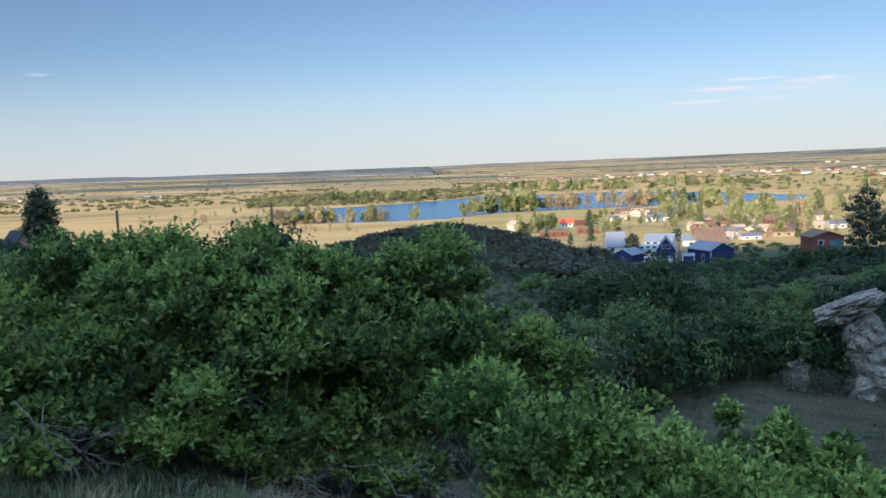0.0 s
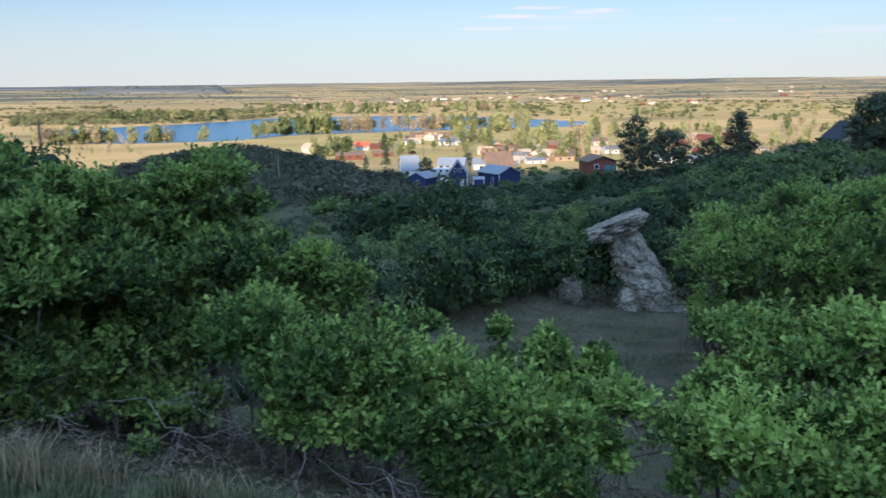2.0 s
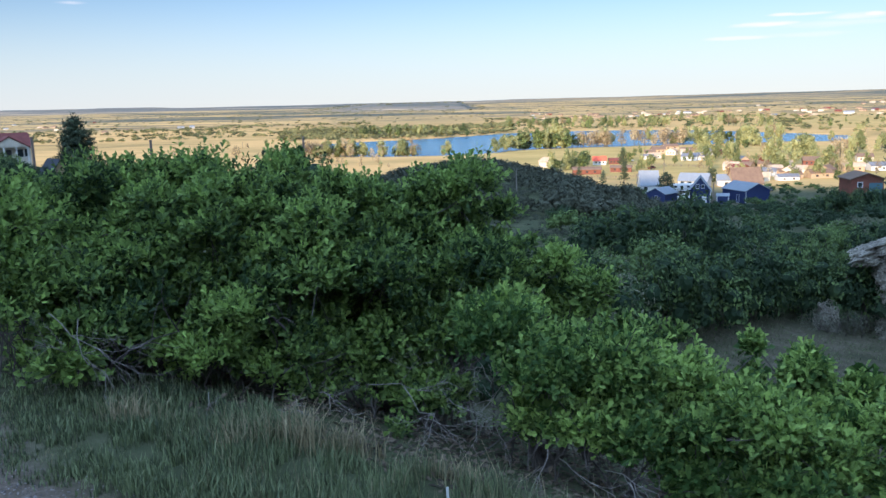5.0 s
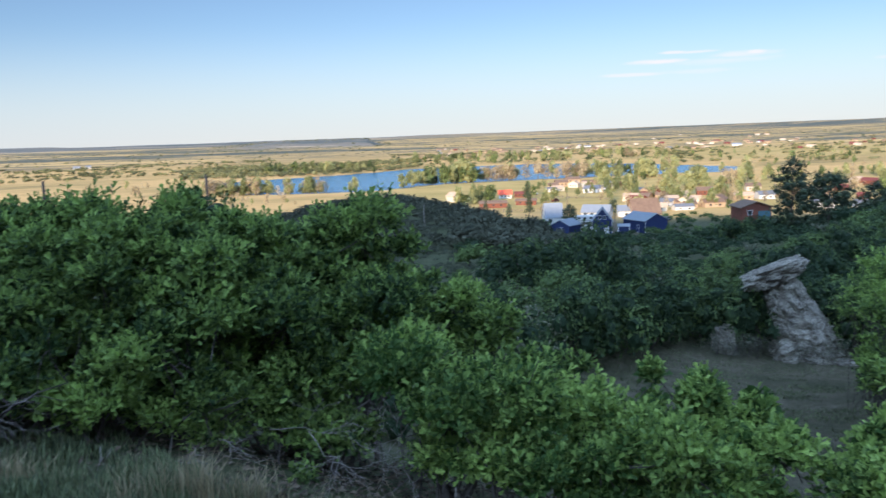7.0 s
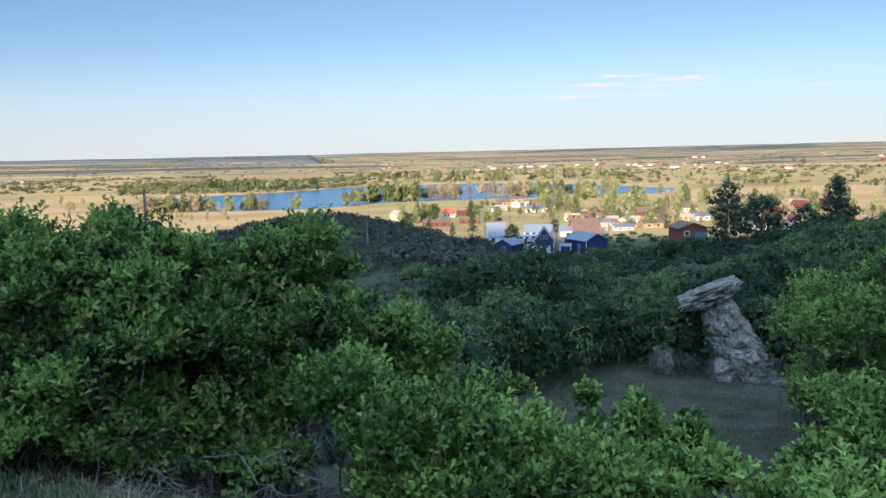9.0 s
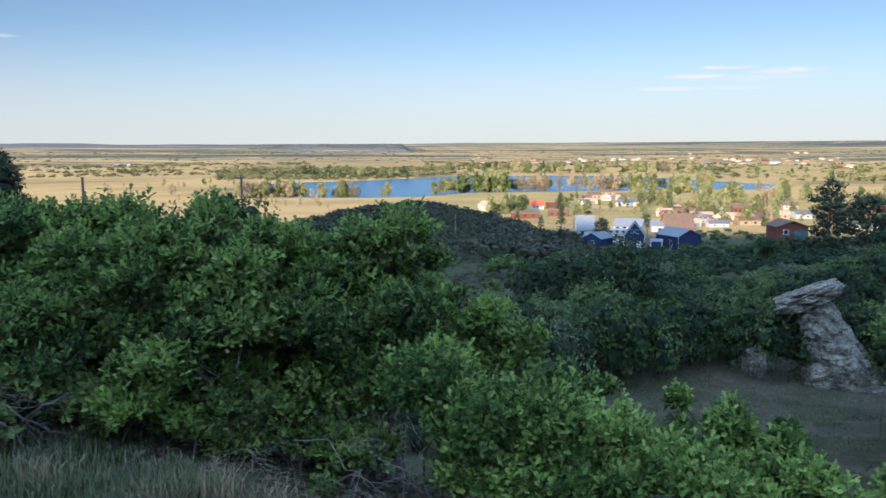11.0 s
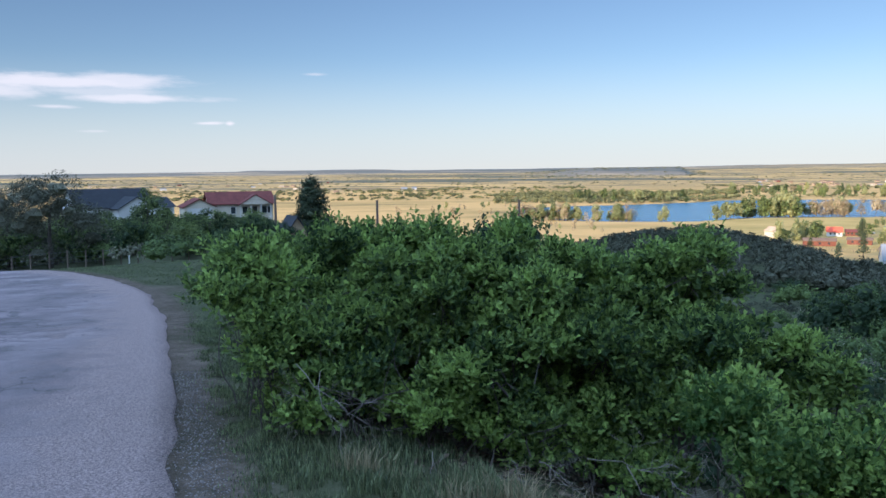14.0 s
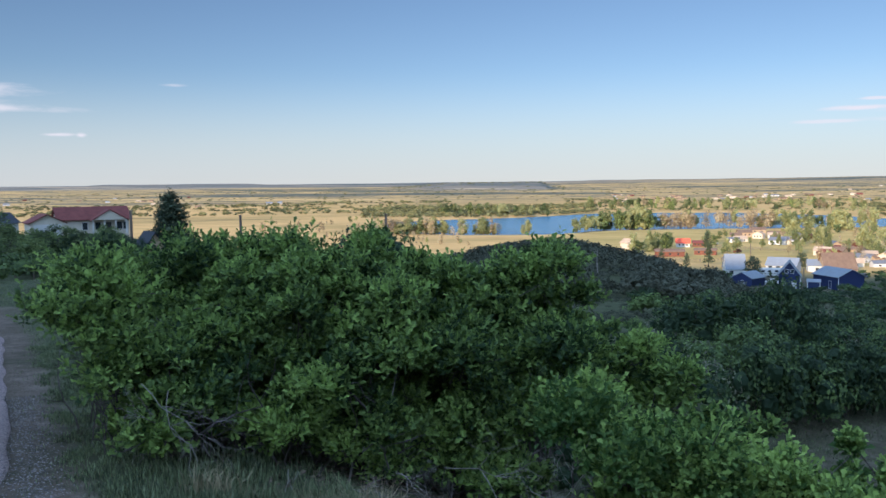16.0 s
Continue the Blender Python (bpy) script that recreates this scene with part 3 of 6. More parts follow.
def build_road():
    across = np.array([-6.3, -5.5, -4.2, -2.8, -1.4, -0.6, -0.25, -0.03, 0.02])
    keep = (EDGE_U > -50) & (EDGE_U < 100)
    u0 = EDGE_U[keep]
    uu = np.arange(u0[0], u0[-1], 0.25)
    ex, ey, eh = np.interp(uu, u0, EDGE_X[keep]), np.interp(uu, u0, EDGE_Y[keep]), np.interp(uu, u0, EDGE_H[keep])
    ragged = 0.10 * waves(uu, uu * 0, 1.3, 11) + 0.14 * waves(uu, uu * 0, 5, 12)
    off = across[None, :] + ragged[:, None] * (across > -1)[None, :]
    x, y = ex[:, None] + off * np.cos(eh)[:, None], ey[:, None] - off * np.sin(eh)[:, None]
    lift = np.array([-0.05, 0.03, 0.05, 0.06, 0.055, 0.045, 0.04, 0.034, -0.1])
    z = terrain(x.ravel(), y.ravel()).reshape(x.shape) + lift[None, :]
    n = len(across)
    i, j = np.meshgrid(np.arange(len(uu) - 1), np.arange(n - 1), indexing="ij")
    q = np.stack([i * n + j, i * n + j + 1, (i + 1) * n + j + 1, (i + 1) * n + j], -1).reshape(-1, 4)
    me = mesh_from("road", np.stack([x.ravel(), y.ravel(), z.ravel()], 1), q, ASPHALT, True)
    worn = np.broadcast_to(np.array([0.8, 0.4, 0.1, 0.1, 0.42, 0.8, 1.0, 1.0, 1.0]), x.shape).ravel()
    me.attributes.new("gravelled", "FLOAT", "POINT").data.foreach_set("value", worn.astype(np.float32))
    tagged(new("road", me), "narrow patched asphalt road with a crumbling gravel edge", "road", kind="structure")


build_road()


# ---- plants ----
def unit(v):
    return v / (np.linalg.norm(v, axis=-1, keepdims=True) + 1e-9)


def frames_along(way, rng):
    """Two side axes for each direction, turned by chance."""
    ref = unit(rng.normal(size=way.shape))
    side = unit(np.cross(way, ref))
    return side, np.cross(side, way)


# half a lobed oak leaf: distance along the midrib, and out from it
LEAF_EDGE = np.array([(0.0, 0.0), (0.33, 0.20), (0.45, 0.13), (0.74, 0.32), (1.0, 0.0)])


def lobed_leaves(base, way, up, length, fold=0.35):
    """Lobed leaves from base along way, folded a little on the midrib, with up the upper side."""
    n, m = len(base), len(LEAF_EDGE)
    side = np.cross(way, up)
    u, w = LEAF_EDGE[:, 0], LEAF_EDGE[:, 1]
    droop = -0.16 * u ** 2
    mid = base[:, None] + length[:, None, None] * (way[:, None] * u[None, :, None] + up[:, None] * droop[None, :, None])
    out = length[:, None, None] * w[None, 1:-1, None]
    left = mid[:, 1:-1] + out * (side[:, None] + fold * up[:, None])
    right = mid[:, 1:-1] + out * (-side[:, None] + fold * up[:, None])
    verts = np.concatenate([mid[:, :1], left, mid[:, -1:], right], 1).reshape(-1, 3)
    o = (np.arange(n) * (2 * m - 2))[:, None]
    return verts, np.concatenate([o + np.arange(m)[None, :], o + np.array([[0, m - 1] + list(range(2 * m - 3, m - 1, -1))])])


def set_age_shade(me, age_shade):
    me.attributes.new("shoot_age_shade", "FLOAT", "POINT").data.foreach_set("value", np.clip(age_shade, 0, 1).astype(np.float32))
    return me


def plain_leaves(base, way, up, length, width=0.5):
    """Pointed, folded leaves of four corners."""
    n = len(base)
    side = np.cross(way, up)
    l, w = length[:, None], length[:, None] * width
    verts = np.stack([base, base + way * l * 0.5 + side * w * 0.5 + up * w * 0.15, base + way * l - up * l * 0.12, base + way * l * 0.5 - side * w * 0.5 + up * w * 0.15], 1).reshape(-1, 3)
    o = (np.arange(n) * 4)[:, None]
    return verts, np.concatenate([o + np.array([[0, 1, 2]]), o + np.array([[0, 2, 3]])])


def crown_points(rng, blobs, count, low=-0.45, jitter=0.12, inner=0.25):
    """Twig ends on the skins of the blobs (x, y, z, rx, ry, rz), leaving out what lies inside another blob."""
    blobs = np.asarray(blobs, float)
    area = blobs[:, 3] * blobs[:, 4] + blobs[:, 4] * blobs[:, 5] + blobs[:, 3] * blobs[:, 5]
    pick = rng.choice(len(blobs), int(count * 2.2), p=area / area.sum())
    v = unit(rng.normal(size=(len(pick), 3)))
    v[:, 2] = np.where(v[:, 2] < low, -v[:, 2] * 0.6, v[:, 2])
    v = unit(v)
    depth = 1 + rng.normal(0, jitter, len(pick))
    depth = np.where(rng.random(len(pick)) < inner, rng.uniform(0.55, 0.95, len(pick)), depth)
    p = blobs[pick, :3] + v * blobs[pick, 3:] * depth[:, None]
    n = unit(v / blobs[pick, 3:])
    deep = np.zeros(len(p), bool)
    for c in blobs:
        deep |= (((p - c[:3]) / c[3:]) ** 2).sum(1) < 0.52
    keep = ~deep
    return p[keep][:count], n[keep][:count]


def oak_rosettes(rng, points, normals, leaves, length, flat=0.4, lift=0.75, loose=0.0):
    """Rosettes of lobed leaves at the twig ends."""
    n = len(points)
    axis = unit(normals + np.array([0, 0, lift]) + rng.normal(0, 0.35, (n, 3)))
    a, c = frames_along(axis, rng)
    base, way, up, size = [], [], [], []
    for k in range(leaves):
        ang = 2.4 * k + rng.uniform(-0.4, 0.4, n)
        tilt = rng.uniform(flat, flat + 1.05, n) if k or flat > 0.5 else rng.uniform(0, 0.4, n)
        radial = a * np.cos(ang)[:, None] + c * np.sin(ang)[:, None]
        w = unit(axis * np.cos(tilt)[:, None] + radial * np.sin(tilt)[:, None])
        base.append(points - axis * (0.28 * length * k) * loose + radial * 0.006)
        way.append(w)
        up.append(unit(axis - w * (axis * w).sum(1)[:, None] + 1e-4))
        size.append(length * rng.uniform(0.65, 1.2, n))
    return np.concatenate(base), np.concatenate(way), np.concatenate(up), np.concatenate(size)


def stems_to(rng, feet, ends, radius, rough=0.05, steps=9):
    """Crooked stems from the nearest foot to each end, with side twigs."""
    feet = np.asarray(feet, float)
    paths = []
    for e in ends:
        f = feet[np.argmin(np.linalg.norm(feet[:, :2] - e[:2], axis=1) + rng.uniform(0, 0.5, len(feet)))]
        knee = f + (e - f) * np.array([0.35, 0.35, 0.6]) + rng.normal(0, 0.1, 3)
        p = np.concatenate([wander(rng, f, knee, 5, rough), wander(rng, knee, e, steps - 4, rough)[1:]])
        paths.append((p, np.linspace(radius, radius * 0.22, len(p)) * rng.uniform(0.7, 1.2)))
    return paths


def bare_spray(rng, root, way, length, levels=3, radius=0.0042):
    """A spray of dead, leafless twigs."""
    paths = []

    def grow(p, w, l, r, lv):
        q = p + w * l
        pts = wander(rng, p, q, 6, l * 0.035)
        paths.append((pts, np.linspace(r, r * 0.45, 6)))
        if lv:
            for _ in range(rng.integers(3, 5)):
                i = rng.integers(2, 6)
                nw = unit(w + rng.normal(0, 0.55, 3))
                grow(pts[i], nw, l * rng.uniform(0.4, 0.7), r * 0.6, lv - 1)

    grow(np.asarray(root, float), unit(np.asarray(way, float)), length, radius, levels)
    return paths


def oak_shrub(name, label, seed, blobs, twig_ends, leaf, leaves, feet, dead=(), group="oak shrubs by the road", mat=OAK_LEAF, lobed=True, bare_foot=0.0):
    """A near oak shrub with lobed leaves, crooked stems and dead twigs; blobs and feet in the world."""
    rng = np.random.default_rng(seed)
    blobs = np.asarray(blobs, float)
    origin = np.array([blobs[:, 0].mean(), blobs[:, 1].mean(), 0.0])
    origin[2] = terrain(origin[:1], origin[1:2])[0]
    ob = thing(name, label, "shrub", Matrix.Translation(origin), group)
    # leafy knobs with dark gaps between them, over a thin inner fill
    knobs = []
    for bl in blobs[rng.permutation(len(blobs))]:
        foot = terrain(bl[:1], bl[1:2])[0]
        k = int(40 * bl[3] * bl[4]) + 12
        v = unit(rng.normal(size=(k, 3)))
        v[:, 2] = np.abs(v[:, 2]) * 1.25 - 0.4
        v = unit(v)
        for c in bl[:3] + v * bl[3:] * rng.uniform(0.8, 1.12, (k, 1)):
            buried = ((((c - blobs[:, :3]) / blobs[:, 3:]) ** 2).sum(1) < 0.5).any()
            low = c[2] < foot + 0.4 + 0.8 * bare_foot and rng.random() < 0.62
            if buried or low or any(math.dist(c, o[:3]) < 0.305 for o in knobs):
                continue
            r = rng.uniform(0.12, 0.24) * min(1.0, bl[3] / 0.25)
            knobs.append((*c, r, r, r * 0.9))
    knobs = np.array(knobs)
    p, n = crown_points(rng, knobs, int(twig_ends * 0.74), low=-0.35, jitter=0.36, inner=0.2)
    p2, n2 = crown_points(rng, blobs * np.array([1, 1, 1, 0.85, 0.85, 0.85]), int(twig_ends * 0.26), low=-0.5, jitter=0.22, inner=0.3)
    p, n = np.concatenate([p, p2]), np.concatenate([n, n2])
    low = p[:, 2] - terrain(p[:, 0], p[:, 1])
    thick = rng.random(len(p)) < 1 - bare_foot * smooth(1.15, 0.45, low)
    p, n = p[thick], n[thick]
    base, way, up, size = oak_rosettes(rng, p, n, leaves, leaf, 0.3, 0.7, 1.0)
    # larger leaves fill the inside, their dark tone standing in for shade
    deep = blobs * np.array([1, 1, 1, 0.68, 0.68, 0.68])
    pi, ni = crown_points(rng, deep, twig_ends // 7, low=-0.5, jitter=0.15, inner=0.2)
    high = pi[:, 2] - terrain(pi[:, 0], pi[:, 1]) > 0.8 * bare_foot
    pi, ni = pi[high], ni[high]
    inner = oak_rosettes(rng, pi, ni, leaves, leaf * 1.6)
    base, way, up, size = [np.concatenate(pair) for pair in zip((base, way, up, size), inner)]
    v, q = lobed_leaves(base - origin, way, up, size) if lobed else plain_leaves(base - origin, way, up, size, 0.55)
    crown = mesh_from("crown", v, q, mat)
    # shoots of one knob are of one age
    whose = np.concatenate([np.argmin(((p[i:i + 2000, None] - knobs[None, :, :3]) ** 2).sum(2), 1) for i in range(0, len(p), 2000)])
    age_shade = np.clip(rng.normal(0.45, 0.22, len(knobs))[whose] + rng.normal(0, 0.14, len(p)), 0, 1)
    # inside leaves all get 0.2: inner shade put into the colour
    age_shade = np.concatenate([age_shade + 0.3 - 0.16 * k for k in range(leaves)] + [np.full(len(pi) * leaves, 0.2)])
    set_age_shade(crown, np.repeat(age_shade, 2 * len(LEAF_EDGE) - 2 if lobed else 4))
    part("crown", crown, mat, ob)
    feet = np.array([(x, y, terrain(np.array([x]), np.array([y]))[0] - 0.03) for x, y in feet])
    ends = np.concatenate([blobs[::3, :3], knobs[rng.permutation(len(knobs))[:10], :3]])
    for f in feet:
        mine = [e for e in ends if np.argmin(np.linalg.norm(feet[:, :2] - e[:2], axis=1)) == np.argmin(np.linalg.norm(feet[:, :2] - f[:2], axis=1))]
        if not mine:
            continue
        v, q = tubes(stems_to(rng, [f], mine[:6], 0.034), 7)
        part("stem", mesh_from("stem", v - origin, q, BARK, True), BARK, ob)
    # a tangle of bare stems under the crown
    tangle = []
    for bl in blobs:
        for _ in range(int(9 * bl[3])):
            a, r = rng.uniform(0, 6.28), bl[3] * rng.uniform(0.2, 0.95)
            fx, fy = bl[0] + r * math.cos(a), bl[1] + r * math.sin(a)
            fz = float(terrain(np.array([fx]), np.array([fy]))[0]) - 0.03
            top = np.array([fx + rng.normal(0, 0.22), fy + rng.normal(0, 0.22), max(bl[2] - 0.1, fz + 0.5)])
            way = wander(rng, (fx, fy, fz), top, 8, 0.035)
            tangle.append((way, np.linspace(rng.uniform(0.005, 0.012), 0.003, 8)))
            for i in rng.integers(2, 7, 3):
                tip = way[i] + unit(np.array([rng.normal(), rng.normal(), rng.normal() + 0.3])) * rng.uniform(0.15, 0.4)
                tangle.append((wander(rng, way[i], tip, 5, 0.02), np.linspace(0.0045, 0.002, 5)))
    v, q = tubes(tangle, 4)
    tagged(part("undergrowth", mesh_from("undergrowth", v - origin, q, BARK, True), BARK, ob), kind="stuff")
    # fine twigs inside the crown
    pick = rng.permutation(len(p))[:320]
    fine = [(wander(rng, e - m * rng.uniform(0.25, 0.6) - np.array([0, 0, 0.12]), e, 5, 0.012), np.linspace(0.006, 0.0025, 5)) for e, m in zip(p[pick], n[pick])]
    v, q = tubes(fine, 4)
    tagged(part("brushwood", mesh_from("brushwood", v - origin, q, BARK, True), BARK, ob), kind="stuff")
    for k, (root, w, l) in enumerate(dead):
        v, q = tubes(bare_spray(rng, np.asarray(root) + (0, 0.2, 0.05), w, l * 0.62), 5)
        part("dead_branch", mesh_from("dead_branch", v - origin, q, DEADWOOD, True), DEADWOOD, ob, "bleached leafless branch")
    return ob


def g(x, y):
    return float(terrain(np.array([x]), np.array([y]))[0])


oak_shrub("oak_shrub", "broad leafy green oak shrub on the road bank", 21,
          [(-3.35, 7.51, 0.65, 0.5, 0.5, 0.41), (-2.79, 7.65, 0.67, 0.41, 0.41, 0.36), (-2.14, 7.34, 0.64, 0.35, 0.35, 0.31), (-1.79, 7.65, 0.68, 0.35, 0.35, 0.31),
           (-1.31, 7.65, 0.67, 0.33, 0.33, 0.27), (-0.88, 7.62, 0.62, 0.3, 0.3, 0.26), (-0.58, 7.75, 0.65, 0.2, 0.2, 0.21), (-0.28, 7.77, 0.63, 0.25, 0.25, 0.26),
           (0.03, 7.88, 0.52, 0.15, 0.15, 0.16), (-0.31, 7.97, 0.83, 0.13, 0.13, 0.09), (-0.46, 7.76, 0.17, 0.44, 0.44, 0.33), (0.06, 7.48, 0.07, 0.34, 0.34, 0.25),
           (0.51, 7.47, -0.06, 0.29, 0.29, 0.22), (0.86, 7.24, -0.23, 0.24, 0.24, 0.22), (1.2, 7.19, -0.47, 0.18, 0.18, 0.18), (1.53, 7.03, -0.45, 0.13, 0.13, 0.06),
           (0.26, 7.58, 0.26, 0.14, 0.14, 0.1), (-0.19, 7.28, 0.17, 0.33, 0.33, 0.26), (0.62, 7.56, 0.1, 0.15, 0.15, 0.09), (1.01, 7.22, -0.05, 0.11, 0.11, 0.09),
           (-4.31, 7.22, 0.71, 0.26, 0.26, 0.2), (-4, 6.82, 0.31, 0.25, 0.25, 0.24), (-3.43, 6.23, 0.01, 0.28, 0.28, 0.23), (-2.87, 5.73, -0.23, 0.18, 0.18, 0.13),
           (-1.79, 7.86, 1.05, 0.16, 0.16, 0.08), (-3.22, 7.13, -0.17, 0.51, 0.51, 0.4), (-2.67, 7.26, -0.26, 0.45, 0.45, 0.37), (-2.17, 7.54, -0.29, 0.43, 0.43, 0.38),
           (-1.65, 7.68, -0.33, 0.43, 0.43, 0.35), (-1.07, 7.59, -0.41, 0.39, 0.39, 0.31), (-0.5, 7.46, -0.54, 0.31, 0.31, 0.2), (-3.36, 6.71, -0.2, 0.38, 0.38, 0.33),
           (-2.65, 7.08, 0.6, 0.42, 0.39, 0.3), (-2.2, 6.92, 0.64, 0.37, 0.41, 0.2), (-1.59, 6.93, 0.49, 0.36, 0.28, 0.22), (-1.14, 7.43, 0.48, 0.29, 0.37, 0.21),
           (-0.65, 7.12, 0.05, 0.36, 0.27, 0.2), (-2.68, 6.78, 0.22, 0.52, 0.45, 0.42), (-2.24, 6.86, 0.38, 0.43, 0.42, 0.29), (-1.79, 6.32, 0.05, 0.17, 0.19, 0.28),
           (-1.53, 6.82, 0.25, 0.28, 0.34, 0.27), (-1.06, 6.88, 0.21, 0.26, 0.37, 0.22), (-0.53, 7.06, -0.26, 0.29, 0.25, 0.24), (-2.79, 6.29, -0.14, 0.31, 0.23, 0.27),
           (-2.24, 6.79, -0.08, 0.22, 0.23, 0.27), (-1.4, 7.12, -0.11, 0.14, 0.1, 0.19), (-2.74, 6.33, -0.04, 0.26, 0.21, 0.23), (-2.21, 6.47, -0.15, 0.16, 0.15, 0.14),
           (-1.72, 6.97, -0.15, 0.13, 0.19, 0.17), (-1.31, 6.82, -0.17, 0.17, 0.15, 0.13), (-0.86, 7.24, -0.43, 0.11, 0.12, 0.08), (-2.13, 6.45, -0.15, 0.21, 0.16, 0.1),
           (-2.66, 6.54, -0.33, 0.18, 0.22, 0.15), (-2.98, 5.85, -0.05, 0.23, 0.23, 0.21), (-0.62, 5.99, -0.8, 0.07, 0.07, 0.06), (-0.27, 6.42, -0.64, 0.13, 0.13, 0.1),
           (-2.68, 6.13, -0.14, 0.2, 0.2, 0.23), (-1.51, 6.75, -0.33, 0.25, 0.25, 0.16), (-0.91, 6.86, -0.44, 0.28, 0.28, 0.17), (-3.57, 6.81, -0.32, 0.25, 0.25, 0.2),
           (-3.23, 6.78, -0.34, 0.24, 0.24, 0.23), (-2.86, 6.61, -0.37, 0.26, 0.26, 0.22), (-2.58, 6.47, -0.36, 0.21, 0.21, 0.23),
           (-2.22, 6.45, -0.39, 0.28, 0.28, 0.23), (-1.83, 6.48, -0.45, 0.21, 0.21, 0.21), (-1.53, 6.58, -0.5, 0.23, 0.23, 0.2), (-1.31, 6.68, -0.62, 0.19, 0.19, 0.21),
           (-0.86, 6.68, -0.71, 0.2, 0.2, 0.18), (-0.46, 6.59, -0.79, 0.18, 0.18, 0.18), (-3.45, 7.07, 0.08, 0.23, 0.23, 0.19), (-3.22, 6.94, -0, 0.18, 0.18, 0.19),
           (-2.76, 6.93, -0.12, 0.2, 0.2, 0.16), (-2.43, 6.79, -0.09, 0.21, 0.21, 0.22), (-1.93, 6.71, -0.19, 0.19, 0.19, 0.19), (-1.54, 6.75, -0.19, 0.2, 0.2, 0.16),
           (-1.22, 6.82, -0.43, 0.22, 0.22, 0.19), (-0.94, 6.88, -0.48, 0.23, 0.23, 0.21), (-0.65, 6.83, -0.61, 0.23, 0.23, 0.21),
           (-3.43, 7.23, -0.25, 0.28, 0.28, 0.23), (-3.19, 7.12, -0.3, 0.23, 0.23, 0.24), (-2.69, 7.26, -0.45, 0.26, 0.26, 0.23), (-2.15, 6.97, -0.36, 0.25, 0.25, 0.28),
           (-1.8, 6.99, -0.46, 0.22, 0.22, 0.18), (-1.37, 7.11, -0.66, 0.19, 0.19, 0.16), (-0.95, 7.15, -0.83, 0.22, 0.22, 0.22), (-0.5, 7.21, -0.94, 0.21, 0.21, 0.18),
           (-3.85, 6.3, 0.65, 0.3, 0.3, 0.25), (-3.34, 6.14, 0.19, 0.3, 0.3, 0.26), (-4.11, 6.87, 0.46, 0.23, 0.23, 0.22), (-3.71, 6.64, 0.15, 0.27, 0.27, 0.24),
           (-2.93, 6.13, -0.15, 0.23, 0.23, 0.16)],
          21500, 0.062, 5, [(-3.4, 7.0), (-2.6, 6.9), (-1.6, 6.8), (-0.9, 7.4), (0.2, 6.9), (-0.4, 6.5), (0.9, 7.3), (-0.2, 8.6)],
          [((-3.0, 5.4, 0.15), (0.6, -0.15, -0.4), 0.9), ((-2.85, 5.5, 0.08), (0.4, -0.25, -0.6), 0.7), ((-2.75, 5.6, -0.35), (0.5, -0.3, -0.5), 0.7), ((-2.9, 5.5, -0.2), (-0.3, -0.4, 0.3), 0.5), ((-0.6, 5.7, -0.5), (0.4, -0.6, -0.1), 0.7), ((-1.2, 5.6, -0.5), (0.3, -0.5, 0.1), 0.6),
           ((0.2, 5.9, -0.5), (-0.5, -0.6, -0.3), 0.6), ((-0.1, 6.0, -0.3), (0.2, -0.6, -0.3), 0.7), ((-2.0, 5.6, -0.5), (0.1, -0.5, -0.2), 0.5), ((-0.9, 5.9, -0.55), (0.7, -0.5, 0.1), 0.8), ((-0.3, 6.0, -0.7), (0.6, -0.5, -0.1), 0.8),
           ((0.3, 6.1, -0.6), (0.3, -0.6, 0.05), 0.7), ((-1.6, 5.7, -0.65), (0.6, -0.4, 0.05), 0.7), ((-3.2, 5.8, -0.5), (0.2, -0.5, 0.1), 0.6), ((-0.5, 6.1, -0.9), (0.5, -0.6, 0.2), 0.9)], bare_foot=0.1)
